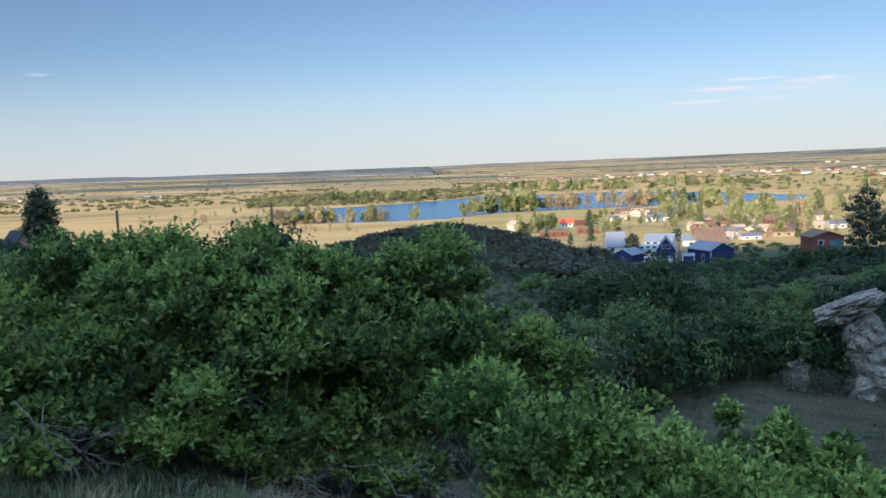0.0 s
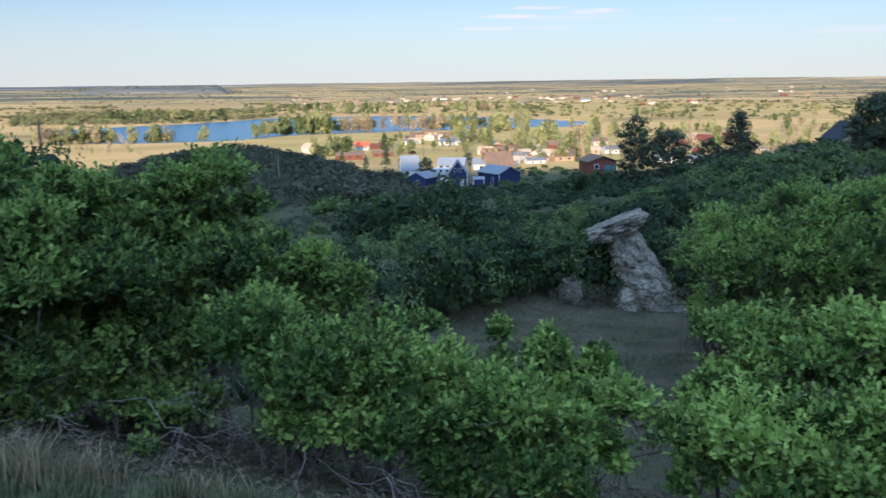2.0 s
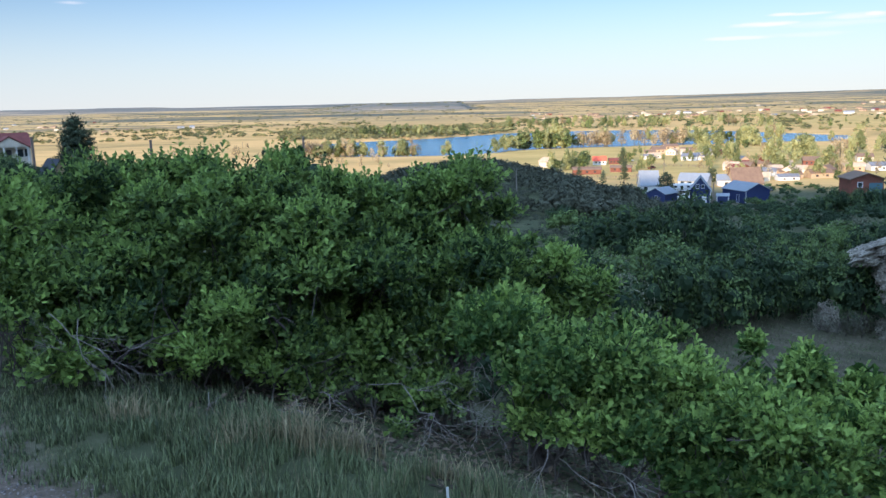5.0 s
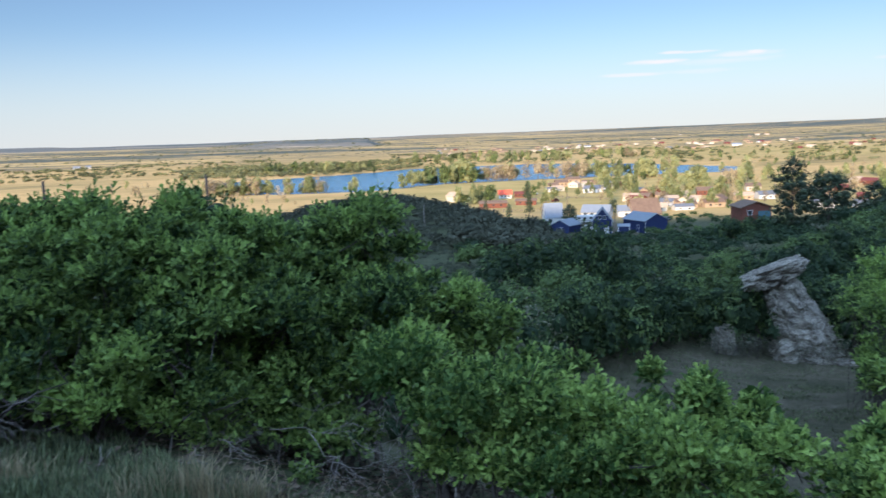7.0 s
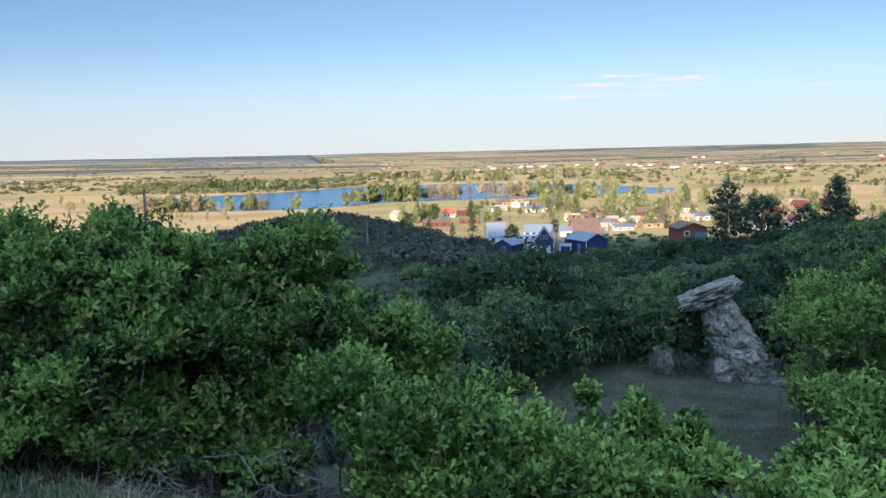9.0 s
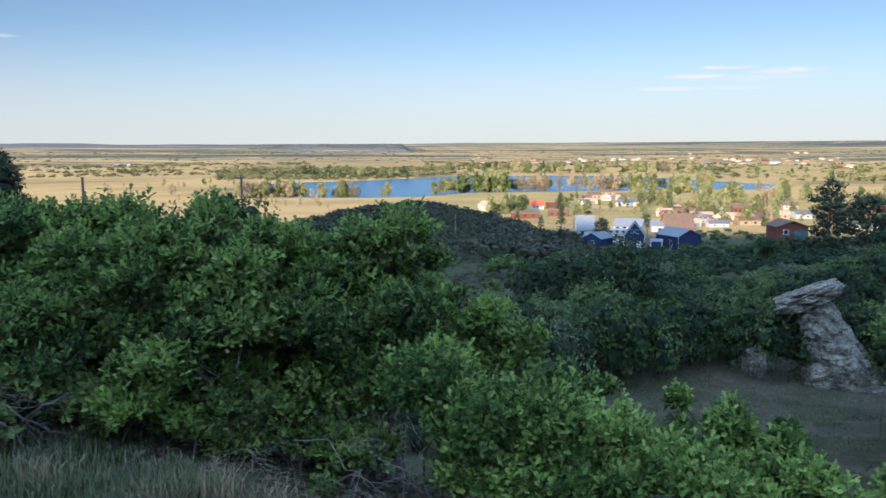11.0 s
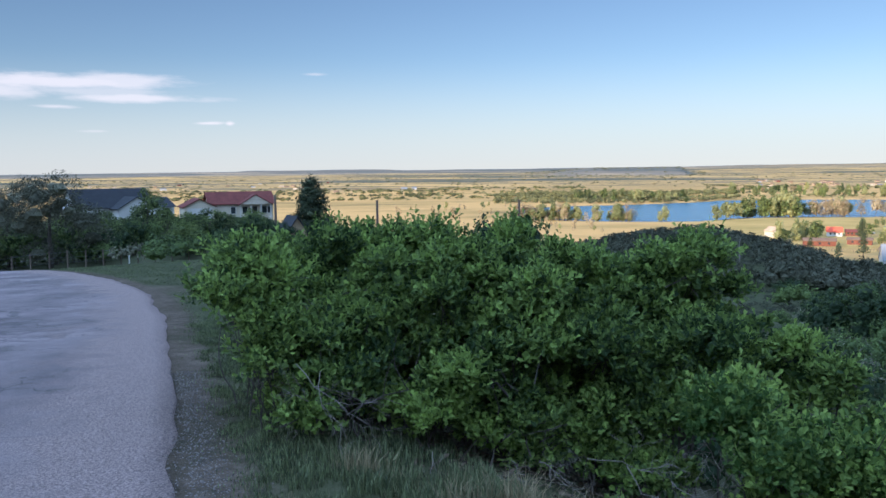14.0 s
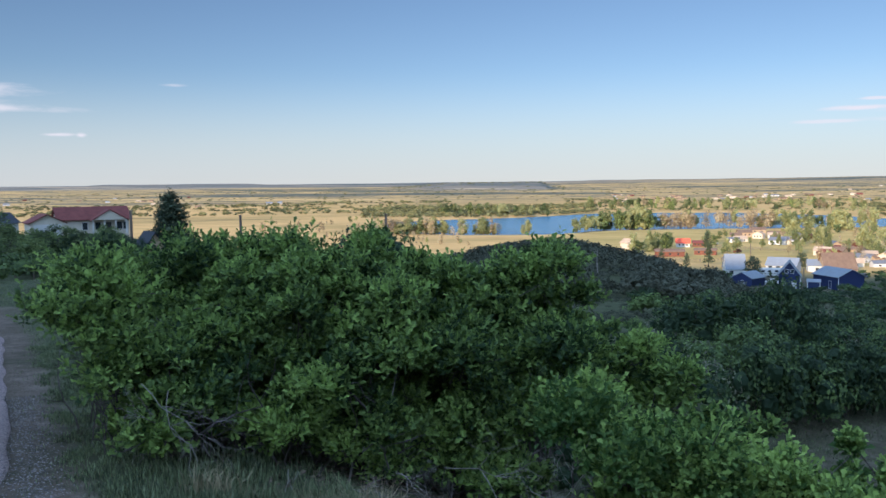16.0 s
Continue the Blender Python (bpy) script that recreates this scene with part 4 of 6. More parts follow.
oak_shrub("oak_shrub", "lower bright green oak shrub spreading down the bank", 22,
          [(0.21, 6.28, -0.18, 0.25, 0.25, 0.2), (0.59, 6.06, -0.35, 0.29, 0.29, 0.19), (1, 5.91, -0.49, 0.26, 0.26, 0.18), (0.5, 5.87, -0.68, 0.24, 0.24, 0.14),
           (1.41, 6.03, -0.54, 0.21, 0.21, 0.11), (1.05, 5.8, -0.74, 0.22, 0.22, 0.1), (1.52, 5.8, -0.7, 0.27, 0.27, 0.12), (1.92, 6.1, -0.48, 0.08, 0.08, 0.12),
           (2.24, 5.99, -0.47, 0.16, 0.16, 0.15), (2.66, 5.92, -0.51, 0.12, 0.12, 0.15), (2.73, 5.66, -0.62, 0.11, 0.11, 0.1), (2.02, 5.75, -0.68, 0.3, 0.3, 0.14),
           (2.44, 5.69, -0.67, 0.24, 0.24, 0.13), (1.95, 6.14, -0.26, 0.07, 0.07, 0.06), (0.9, 5.85, -0.8, 0.22, 0.22, 0.22), (1.37, 5.65, -0.98, 0.28, 0.28, 0.2),
           (1.83, 5.51, -1.02, 0.28, 0.28, 0.2), (2.25, 5.45, -0.92, 0.22, 0.22, 0.2), (2.51, 5.44, -0.97, 0.12, 0.12, 0.14), (1.46, 5.52, -1.22, 0.18, 0.18, 0.08),
           (2.13, 5.39, -1.21, 0.23, 0.23, 0.08), (0.31, 6.12, -0.84, 0.15, 0.15, 0.13)],
          8500, 0.062, 5, [(0.4, 6.1), (1.0, 5.9), (1.6, 6.0), (2.3, 6.0)],
          [((0.9, 5.0, -0.9), (0.2, -0.6, -0.4), 0.6), ((1.5, 5.3, -1.2), (0.3, -0.5, -0.5), 0.5), ((0.4, 5.3, -0.8), (-0.3, -0.4, -0.6), 0.6), ((0.8, 5.4, -1.0), (0.4, -0.6, 0.05), 0.8), ((1.3, 5.5, -1.2), (0.5, -0.5, 0.1), 0.7), ((0.5, 5.6, -1.0), (0.5, -0.7, -0.1), 0.8)], mat=PALE_LIT_OAK)
oak_shrub("oak_shrub", "bright green oak shrub with pale shoots on the bank", 23,
          [(3.5, 5.73, -0.73, 0.19, 0.19, 0.18), (3.97, 5.54, -0.54, 0.32, 0.32, 0.28), (4.3, 5.14, -0.4, 0.32, 0.32, 0.28), (4.65, 4.82, -0.3, 0.32, 0.32, 0.3),
           (3.18, 5.22, -1.02, 0.22, 0.22, 0.21), (3.55, 4.98, -0.88, 0.36, 0.36, 0.29), (3.87, 4.59, -0.76, 0.35, 0.35, 0.31), (4.19, 4.3, -0.68, 0.37, 0.37, 0.32),
           (2.94, 5.14, -1.16, 0.08, 0.08, 0.07), (3.52, 4.5, -1.1, 0.36, 0.36, 0.22), (3.91, 4.15, -1.02, 0.38, 0.38, 0.21)],
          7000, 0.062, 5, [(3.6, 5.2), (4.1, 5.0), (4.4, 4.7)],
          [((3.3, 4.6, -1.2), (0.1, -0.5, -0.3), 0.5)], mat=PALE_LIT_OAK)


oak_shrub("oak_shrub", "large rounded oak shrub with leafy clumps below the road", 310,
          [(7.35, 11.7, -1.23, 0.31, 0.31, 0.29), (7.81, 11.15, -1.15, 0.6, 0.6, 0.47), (8.23, 10.33, -0.89, 0.71, 0.71, 0.54), (8.55, 9.53, -0.68, 0.68, 0.68, 0.55),
           (8.87, 8.94, -0.52, 0.62, 0.62, 0.57), (7.35, 11.7, -2.18, 0.31, 0.31, 0.29), (7.81, 11.15, -2.1, 0.6, 0.6, 0.47), (8.23, 10.33, -1.84, 0.71, 0.71, 0.54),
           (8.55, 9.53, -1.63, 0.68, 0.68, 0.55), (8.87, 8.94, -1.47, 0.62, 0.62, 0.57)],
          4600, 0.085, 4, [(7.8, 11.2), (8.3, 10.3), (8.7, 9.4)], group="oak shrubs below the road", lobed=False)
oak_shrub("oak_shrub", "rounded oak shrub in a thicket below the road", 311,
          [(9.17, 14.21, -1.37, 0.57, 0.57, 0.55), (9.6, 13.31, -0.98, 0.75, 0.75, 0.59), (10.03, 12.34, -0.66, 0.77, 0.77, 0.5), (10.36, 11.4, -0.45, 0.79, 0.79, 0.48),
           (10.83, 10.95, -0.28, 0.69, 0.69, 0.48), (9.17, 14.21, -2.37, 0.57, 0.57, 0.55), (9.6, 13.31, -1.98, 0.75, 0.75, 0.59),
           (10.03, 12.34, -1.66, 0.77, 0.77, 0.5), (10.36, 11.4, -1.45, 0.79, 0.79, 0.48), (10.83, 10.95, -1.28, 0.69, 0.69, 0.48)],
          4600, 0.09, 4, [(9.3, 14.0), (9.8, 13.0), (10.3, 11.8)], group="oak shrubs below the road", lobed=False)

for k, (a, d, w, h) in enumerate(((37.5, 19.5, 1.6, 1.5), (43.5, 18.5, 1.6, 1.6), (34.3, 21.5, 1.5, 1.3), (33.2, 17.0, 0.9, 0.8))):
    x, y, z = spot(a, d)
    rng_k = np.random.default_rng(300 + k)
    heap = [(x + w * math.cos(q) * rng_k.uniform(0.3, 0.75), y + w * math.sin(q) * rng_k.uniform(0.3, 0.75), z + h * rng_k.uniform(0.8, 1.25), w * 0.55, w * 0.55, h * 0.55) for q in np.linspace(0, 6.28, 7)[:-1]]
    heap.append((x, y, z + h * 1.35, w * 0.6, w * 0.6, h * 0.55))
    oak_shrub("oak_shrub", "rounded green oak shrub down the slope from the road", 313 + k, heap, 2300, 0.09, 4, [(x - 0.3, y), (x + 0.3, y + 0.2)], group="oak shrubs below the road", lobed=False)


def ball(rounds):
    bm = bmesh.new()
    bmesh.ops.create_icosphere(bm, subdivisions=rounds, radius=1.0)
    v, t = np.array([p.co[:] for p in bm.verts]), np.array([[p.index for p in f.verts] for f in bm.faces])
    bm.free()
    return v, t


ROUND, FACETED = ball(2), ball(1)


def clump_cores(rng, blobs, shape, shrink=0.8):
    """Solid uneven lumps added inside leafy clumps, which show dark between the leaves."""
    v, t = shape
    blobs = np.asarray(blobs, float)
    uneven = 1 + rng.normal(0, 0.13, (len(blobs), len(v), 1))
    verts = blobs[:, None, :3] + v[None] * blobs[:, None, 3:] * shrink * uneven
    return verts.reshape(-1, 3), (t[None] + (np.arange(len(blobs)) * len(v))[:, None, None]).reshape(-1, 3)


def joined(one, two):
    return np.concatenate([one[0], two[0]]), np.concatenate([one[1], two[1] + len(one[0])])


def scrub_mesh(seed, ends, leaves, leaf, width, mat, spread=1.0, tall=0.72, dense=0.8):
    """A shrub of unit half width, built of leafy knobs with gaps between."""
    rng = np.random.default_rng(seed)
    k = 13
    a, r = np.arange(k) * 2.4 + rng.uniform(-0.3, 0.3, k), np.sqrt((np.arange(k) + 0.5) / k) * 0.8
    top = tall * (1.25 - 0.6 * r ** 2) * rng.uniform(0.78, 1.15, k)
    size = rng.uniform(0.2, 0.34, k)
    blobs = np.stack([r * np.cos(a) * spread, r * np.sin(a), np.maximum(top - size * 0.6, 0.15), size, size, size * 0.85], 1)
    low = blobs[rng.permutation(k)[:7]].copy()
    low[:, 2] *= 0.5
    blobs = np.concatenate([blobs, low])
    p, n = crown_points(rng, blobs, ends, low=-0.6, jitter=0.14, inner=0.25)
    base, way, up, size = oak_rosettes(rng, p, n, leaves, leaf, 0.9, 0.35)
    v, t = plain_leaves(base, way, up, size, width)
    whose = np.argmin(((p[:, None] - blobs[None, :, :3]) ** 2).sum(2), 1)
    age_shade = rng.normal(0.45, 0.22, len(blobs))[whose] + rng.normal(0, 0.12, len(p))
    # cores take a fixed dark tone, shade between the leaves put into colour
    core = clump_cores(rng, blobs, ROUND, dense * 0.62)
    age_shade = np.concatenate([np.repeat(np.tile(age_shade, leaves), 4), np.full(len(core[0]), 0.1)])
    crown = set_age_shade(mesh_from("crown", *joined((v, t), core), mat), age_shade)
    stems = []
    for e in blobs[:4, :3]:
        v, q = tubes(stems_to(rng, [(rng.uniform(-0.25, 0.25), rng.uniform(-0.25, 0.25), -0.12)], [e], 0.024, 0.02, 8), 5)
        stems.append(mesh_from("stem", v, q, BARK, True))
    return crown, stems


def scrub_thing(label, meshes, mat, group):
    ob = thing("scrub_oak", label, "shrub", None, group)
    part("crown", meshes[0], mat, ob)
    for m in meshes[1]:
        part("stem", m, BARK, ob)
    return ob


def free_of(x, y, d, az):
    """How thickly scrub grows at a place, 0 to 1."""
    u, s = along_road(x, y)
    k = np.ones(x.shape)
    k *= clearing(x, y) > 1.12
    k *= s > 5.5
    k *= ~((np.abs(x) < 4.6) & (y < 10.5))
    k *= ~((x > 2.5) & (x < 7.0) & (y < 8.2))
    k *= ~((az > 31) & (d < 22))
    k *= ~((d < 17) & (az < -20)) 
    k *= ~((d > 228) & (az > 8) & (az < 21) & (d < 300))
    k *= np.where(az < -14, (d > 62) & (s > 10) & (d < 130), True)
    k *= ~((az > -9) & (az < 6.8) & (d > 15.5) & (d < 60))
    k *= 1 - 0.96 * np.exp(-((az - 3.6) / 3.0) ** 4) * ((d > 46) & (d < 110))
    return k


def scatter(rng, d0, d1, a0, a1, gap, tries):
    """Places at least gap metres apart."""
    d = np.sqrt(rng.uniform(d0 ** 2, d1 ** 2, tries))
    az = rng.uniform(a0, a1, tries)
    x, y = d * np.sin(np.radians(az)), d * np.cos(np.radians(az))
    ok = rng.random(tries) < free_of(x, y, d, az)
    cells, out = {}, []
    for px, py in zip(x[ok], y[ok]):
        cx, cy = int(px // gap), int(py // gap)
        if any((px - qx) ** 2 + (py - qy) ** 2 < gap * gap for i in (-1, 0, 1) for j in (-1, 0, 1) for qx, qy in cells.get((cx + i, cy + j), ())):
            continue
        cells.setdefault((cx, cy), []).append((px, py))
        out.append((px, py))
    return np.array(out)


def plant(protos, places, rng, size, squash=(0.85, 1.15)):
    z = terrain(places[:, 0], places[:, 1])
    for i, ((x, y), h) in enumerate(zip(places, z)):
        s = rng.uniform(*size)
        m = Matrix.LocRotScale((x, y, h - 0.05), Euler((0, 0, rng.uniform(0, 6.28))), None)
        c = copy_thing(protos[i % len(protos)], m)
        c.scale = (s, s, s * rng.uniform(*squash))


def remove_thing(ob):
    for o in (*ob.children_recursive, ob):
        bpy.data.objects.remove(o)


def leafy_lump(seed, ends, leaf, shape=FACETED, c=14, dense=0.85):
    rng = np.random.default_rng(seed)
    a, r = rng.uniform(0, 6.28, c), np.sqrt(rng.uniform(0, 1, c)) * 0.7
    size = rng.uniform(0.22, 0.42, c)
    blobs = np.stack([r * np.cos(a), r * np.sin(a), 0.75 * (1.1 - 0.5 * r ** 2) * rng.uniform(0.7, 1.1, c) - size * 0.4, size, size, size * 0.8], 1)
    p, n = crown_points(rng, blobs, ends, low=-0.3, jitter=0.15, inner=0.15)
    base, way, up, size = oak_rosettes(rng, p, n, 2, leaf, 0.9, 0.35)
    return joined(plain_leaves(base, way, up, size, 0.75), clump_cores(rng, blobs, shape, dense))


def mass(name, label, category, lumps, places, rng, size, mat, squash=(0.8, 1.1)):
    """Many plants as one mass of leaves."""
    zs = terrain(places[:, 0], places[:, 1])
    vs, ts, ages, n = [], [], [], 0
    for (x, y), z in zip(places, zs):
        v, t = lumps[rng.integers(len(lumps))]
        ages.append(rng.normal(0.45, 0.24) + np.repeat(rng.normal(0, 0.1, len(v) // 2), 2))
        s, a = rng.uniform(*size), rng.uniform(0, 6.28)
        rot = np.array([[math.cos(a), -math.sin(a), 0], [math.sin(a), math.cos(a), 0], [0, 0, 1]])
        vs.append((v * s * np.array([1, 1, rng.uniform(*squash)])) @ rot.T + (x, y, z))
        ts.append(t + n)
        n += len(v)
    me = set_age_shade(mesh_from(name, np.concatenate(vs), np.concatenate(ts), mat), np.concatenate(ages))
    tagged(new(name, me), label, category, kind="stuff")


def build_scrub():
    rng = np.random.default_rng(40)
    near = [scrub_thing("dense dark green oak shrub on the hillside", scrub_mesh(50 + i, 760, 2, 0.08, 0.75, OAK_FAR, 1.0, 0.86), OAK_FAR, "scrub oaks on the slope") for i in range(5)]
    sage = [scrub_thing("thin grey-green shrub half bare of leaves", scrub_mesh(60 + i, 420, 2, 0.07, 0.35, SAGE_LEAF, dense=0.2), SAGE_LEAF, "scrub oaks on the slope") for i in range(2)]
    places = scatter(rng, 9.5, 62, -14, 52, 2.45, 9000)
    places = places[np.argsort(np.hypot(places[:, 0], places[:, 1]))]
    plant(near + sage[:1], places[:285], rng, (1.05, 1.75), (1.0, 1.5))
    rest = places[285:]
    round_rock = np.array([spot(a, d)[:2] for a, d in ((23.3, 28.4), (24.2, 28.3), (22.0, 29.0), (28.9, 29.6), (30.2, 29.0), (31.4, 28.0), (20.4, 28.6), (27.9, 30.4), (29.6, 31.4), (25.6, 31.5), (14.0, 24.3), (15.8, 25.3), (17.6, 26.2), (12.4, 23.0), (19.2, 27.4))])
    plant(near, round_rock, rng, (1.3, 1.7), (1.2, 1.5))
    rock_foot = np.array([spot(a, d)[:2] for a, d in ((27.4, 27.0), (28.2, 27.2), (29.2, 27.6), (22.9, 26.9), (21.7, 26.7), (23.9, 27.2))])
    plant(sage, rock_foot, rng, (0.6, 0.95), (0.9, 1.3))
    before_house = np.array([spot(a, d)[:2] for a, d in ((22.4, 158), (23.0, 161), (23.7, 159), (24.3, 162), (24.9, 158), (25.5, 161))])
    plant(near, before_house, rng, (2.3, 3.0), (1.2, 1.6))
    below_bend = np.array([spot(-48.5 + 1.15 * k + rng.uniform(-0.3, 0.3), 66 + 0.5 * k + rng.uniform(0, 5))[:2] for k in range(15)] + [spot(-34.5 + 1.2 * k, 76 + 4 * k)[:2] for k in range(6)])
    plant(near + sage[:1], below_bend, rng, (1.5, 2.1), (1.0, 1.5))
    yard = np.array([spot(rng.uniform(17.6, 24.5), rng.uniform(205, 320))[:2] for k in range(70)] + [spot(rng.uniform(8.0, 10.8), rng.uniform(225, 300))[:2] for k in range(26)])
    fine = [leafy_lump(80 + k, 230, 0.125, ROUND, 11, 0.5) for k in range(6)]
    coarse = [leafy_lump(90 + k, 80, 0.17, FACETED, 8, 0.7) for k in range(6)]
    tiny = [leafy_lump(76 + k, 44, 0.26, FACETED, 5, 0.5) for k in range(5)]
    thin = [leafy_lump(70 + k, 64, 0.16, FACETED, 6, 0.4) for k in range(5)]
    far = np.concatenate([scatter(rng, 62, 245, -14, 50, 3.7, 18000), scatter(rng, 62, 130, -50, -14, 3.0, 4000)])
    d = np.hypot(far[:, 0], far[:, 1])
    middle = np.concatenate([rest, far[d < 85]])
    far = far[d >= 85]
    far = np.concatenate([far, scatter(rng, 100, 190, -14, 10, 1.75, 16000)])
    knoll = np.exp(-((far[:, 0] + 4) / 24) ** 2 / 2 - ((far[:, 1] - 150) / 38) ** 2 / 2) > 0.3
    low = far[knoll]
    far = far[~knoll]
    mass("yard_brush", "dark brush round the homestead", "scrub", coarse, yard, rng, (1.2, 2.6), OAK_FAR)
    thicket = np.array([spot(a, rng.uniform(100, 128))[:2] for a in rng.uniform(4.2, 10.6, 70)])
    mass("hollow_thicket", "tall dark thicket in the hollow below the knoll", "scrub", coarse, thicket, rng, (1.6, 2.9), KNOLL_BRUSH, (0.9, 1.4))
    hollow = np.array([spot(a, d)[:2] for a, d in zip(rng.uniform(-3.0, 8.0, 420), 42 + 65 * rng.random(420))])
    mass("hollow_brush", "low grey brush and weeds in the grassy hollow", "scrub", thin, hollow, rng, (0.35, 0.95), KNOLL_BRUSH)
    for lumps, spots, size in ((fine, middle, (1.3, 2.4)), (coarse, far, (1.3, 2.4)), (tiny, low, (0.9, 1.8))):
        k = np.arange(len(spots)) % 4
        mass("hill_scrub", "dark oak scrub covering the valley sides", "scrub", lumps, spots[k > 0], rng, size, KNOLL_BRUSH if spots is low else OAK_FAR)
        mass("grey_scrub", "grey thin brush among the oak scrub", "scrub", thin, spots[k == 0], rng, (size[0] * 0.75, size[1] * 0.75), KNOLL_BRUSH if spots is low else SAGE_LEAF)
    for ob in near + sage:
        remove_thing(ob)


build_scrub()


# ---- rock ----
def rough_block(seed, size, detail=5, strata=6.0):
    bm = bmesh.new()
    bmesh.ops.create_icosphere(bm, subdivisions=detail, radius=1.0)
    off = Vector((seed * 7.1, seed * 3.3, seed * 1.7))
    for v in bm.verts:
        p = v.co.copy()
        k = max(abs(p.x), abs(p.y), abs(p.z))
        p = p.lerp(p / k, 0.45)
        v.co = Vector((p.x * size[0], p.y * size[1], p.z * size[2])) * craggy(p, off, strata)
    return bm


def craggy(p, off, strata):
    n1, n2 = noise.noise(p * 1.3 + off), noise.noise(p * 3.1 + off)
    n3 = abs(noise.noise(Vector((p.x * 2.2, p.y * 2.2, p.z * strata)) + off))
    near = noise.voronoi(p * 2.3 + off)[0]
    crack = max(0.0, 0.22 - (near[1] - near[0])) / 0.22
    return 1 - 0.13 * crack + 0.14 * (0.5 - near[0]) + 0.16 * n1 + 0.12 * n2 - 0.16 * n3 + 0.08 * noise.noise(p * 7 + off) + 0.05 * noise.noise(p * 17 + off)


def build_rocks():
    x, y, z = spot(25.9, 28.0)
    ob = thing("rock_outcrop", "pale lichened rock outcrop under a tilted capstone", "rock", Matrix.Translation((x, y, z)) @ Matrix.Rotation(radians(-26), 4, "Z"))
    # the lower body: steep on one side, sloping on the other
    bm = bmesh.new()
    around, levels, foot, head = 72, 60, -0.4, 2.62
    off = Vector((3.1, 8.2, 5.5))
    rings = []
    for i in range(levels):
        f = i / (levels - 1)
        zz = foot + (head - foot) * f
        west, east = -0.5 + 0.1 * math.sin(zz * 2.2), 1.95 - 1.52 * smooth(0.1, 1.02, f)
        cap = min(1.0, ((1 - f) / 0.12) ** 0.5) if f > 0.88 else 1.0
        mid, half, deep = (west + east) / 2, (east - west) / 2 * (0.25 + 0.75 * cap), (1.25 - 0.5 * f) * (0.25 + 0.75 * cap)
        ring = []
        for j in range(around):
            a = j * 2 * math.pi / around
            c, sn = math.cos(a), math.sin(a)
            c, sn = math.copysign(abs(c) ** 0.72, c), math.copysign(abs(sn) ** 0.72, sn)
            p = Vector((c * 0.9, sn * 0.9, zz * 0.9))
            k = craggy(p, off, 2.2) + 0.06 * noise.noise(p * 11 + off) + 0.05 * noise.noise(p * 23 + off)
            ring.append(bm.verts.new((mid + half * c * k, 0.12 * zz + deep * sn * k, zz + 0.07 * noise.noise(Vector((c * 3, sn * 3, zz * 5))))))
        rings.append(ring)
    for lo, hi in zip(rings, rings[1:]):
        for j in range(around):
            k = (j + 1) % around
            bm.faces.new((lo[j], lo[k], hi[k], hi[j]))
    bm.faces.new(rings[-1])
    part("outcrop", bm, ROCK, ob)
    slab = part("capstone", rough_block(4, (1.04, 0.85, 0.31), 5, 1.1), ROCK, ob, "tilted flat-topped slab of pale rock")
    slab.matrix_local = Matrix.Translation((-0.3, 0.1, 2.6)) @ Matrix.Rotation(radians(-24), 4, "Y")
    chip = part("fallen_slab", rough_block(6, (0.5, 0.4, 0.16), 4), ROCK, ob)
    chip.location = (1.9, -1.0, 0.08)
    x, y, z = spot(22.3, 27.3)
    small = thing("boulder", "weathered grey boulder at the foot of the brush", "rock", Matrix.Translation((x, y, z)))
    c = part("block", rough_block(3, (0.36, 0.4, 0.6)), ROCK, small)
    c.location = (0, 0, 0.3)


build_rocks()


# ---- verge: grass, dry tufts, gravel, a stake ----
def grass_blades(rng, x, y, height, lean=0.5, width=0.0022):
    n = len(x)
    z = terrain(x, y) - 0.01
    a = rng.uniform(0, 6.28, n)
    h = height * rng.uniform(0.5, 1.25, n)
    l = h * rng.uniform(0.1, 1.0, n) * lean
    dirx, diry = np.cos(a), np.sin(a)
    w = width * rng.uniform(0.6, 1.3, n)
    rows = []
    for u, k in ((0, 1.0), (0.5, 0.75), (1.0, 0.0)):
        px, py, pz = x + dirx * l * u * u, y + diry * l * u * u, z + h * (u - 0.18 * u * u)
        rows.append(np.stack([px - diry * w * k, py + dirx * w * k, pz], 1))
        if k:
            rows.append(np.stack([px + diry * w * k, py - dirx * w * k, pz], 1))
    v = np.stack(rows, 1).reshape(-1, 3)
    o = (np.arange(n) * 5)[:, None]
    return v, [o + np.array([[0, 1, 3, 2]]), o + np.array([[2, 3, 4]])]


def beside_road(rng, n, u0, u1, s0, s1):
    u, s = rng.uniform(u0, u1, n), rng.uniform(s0, s1, n)
    ex, ey, eh = np.interp(u, EDGE_U, EDGE_X), np.interp(u, EDGE_U, EDGE_Y), np.interp(u, EDGE_U, EDGE_H)
    return ex + s * np.cos(eh), ey - s * np.sin(eh), u, s


def outer(u, s):
    """How far a verge place lies past the gravel, which is wider by the lookout."""
    return s - 0.18 - 0.5 * smooth(5.2, 3.6, u)


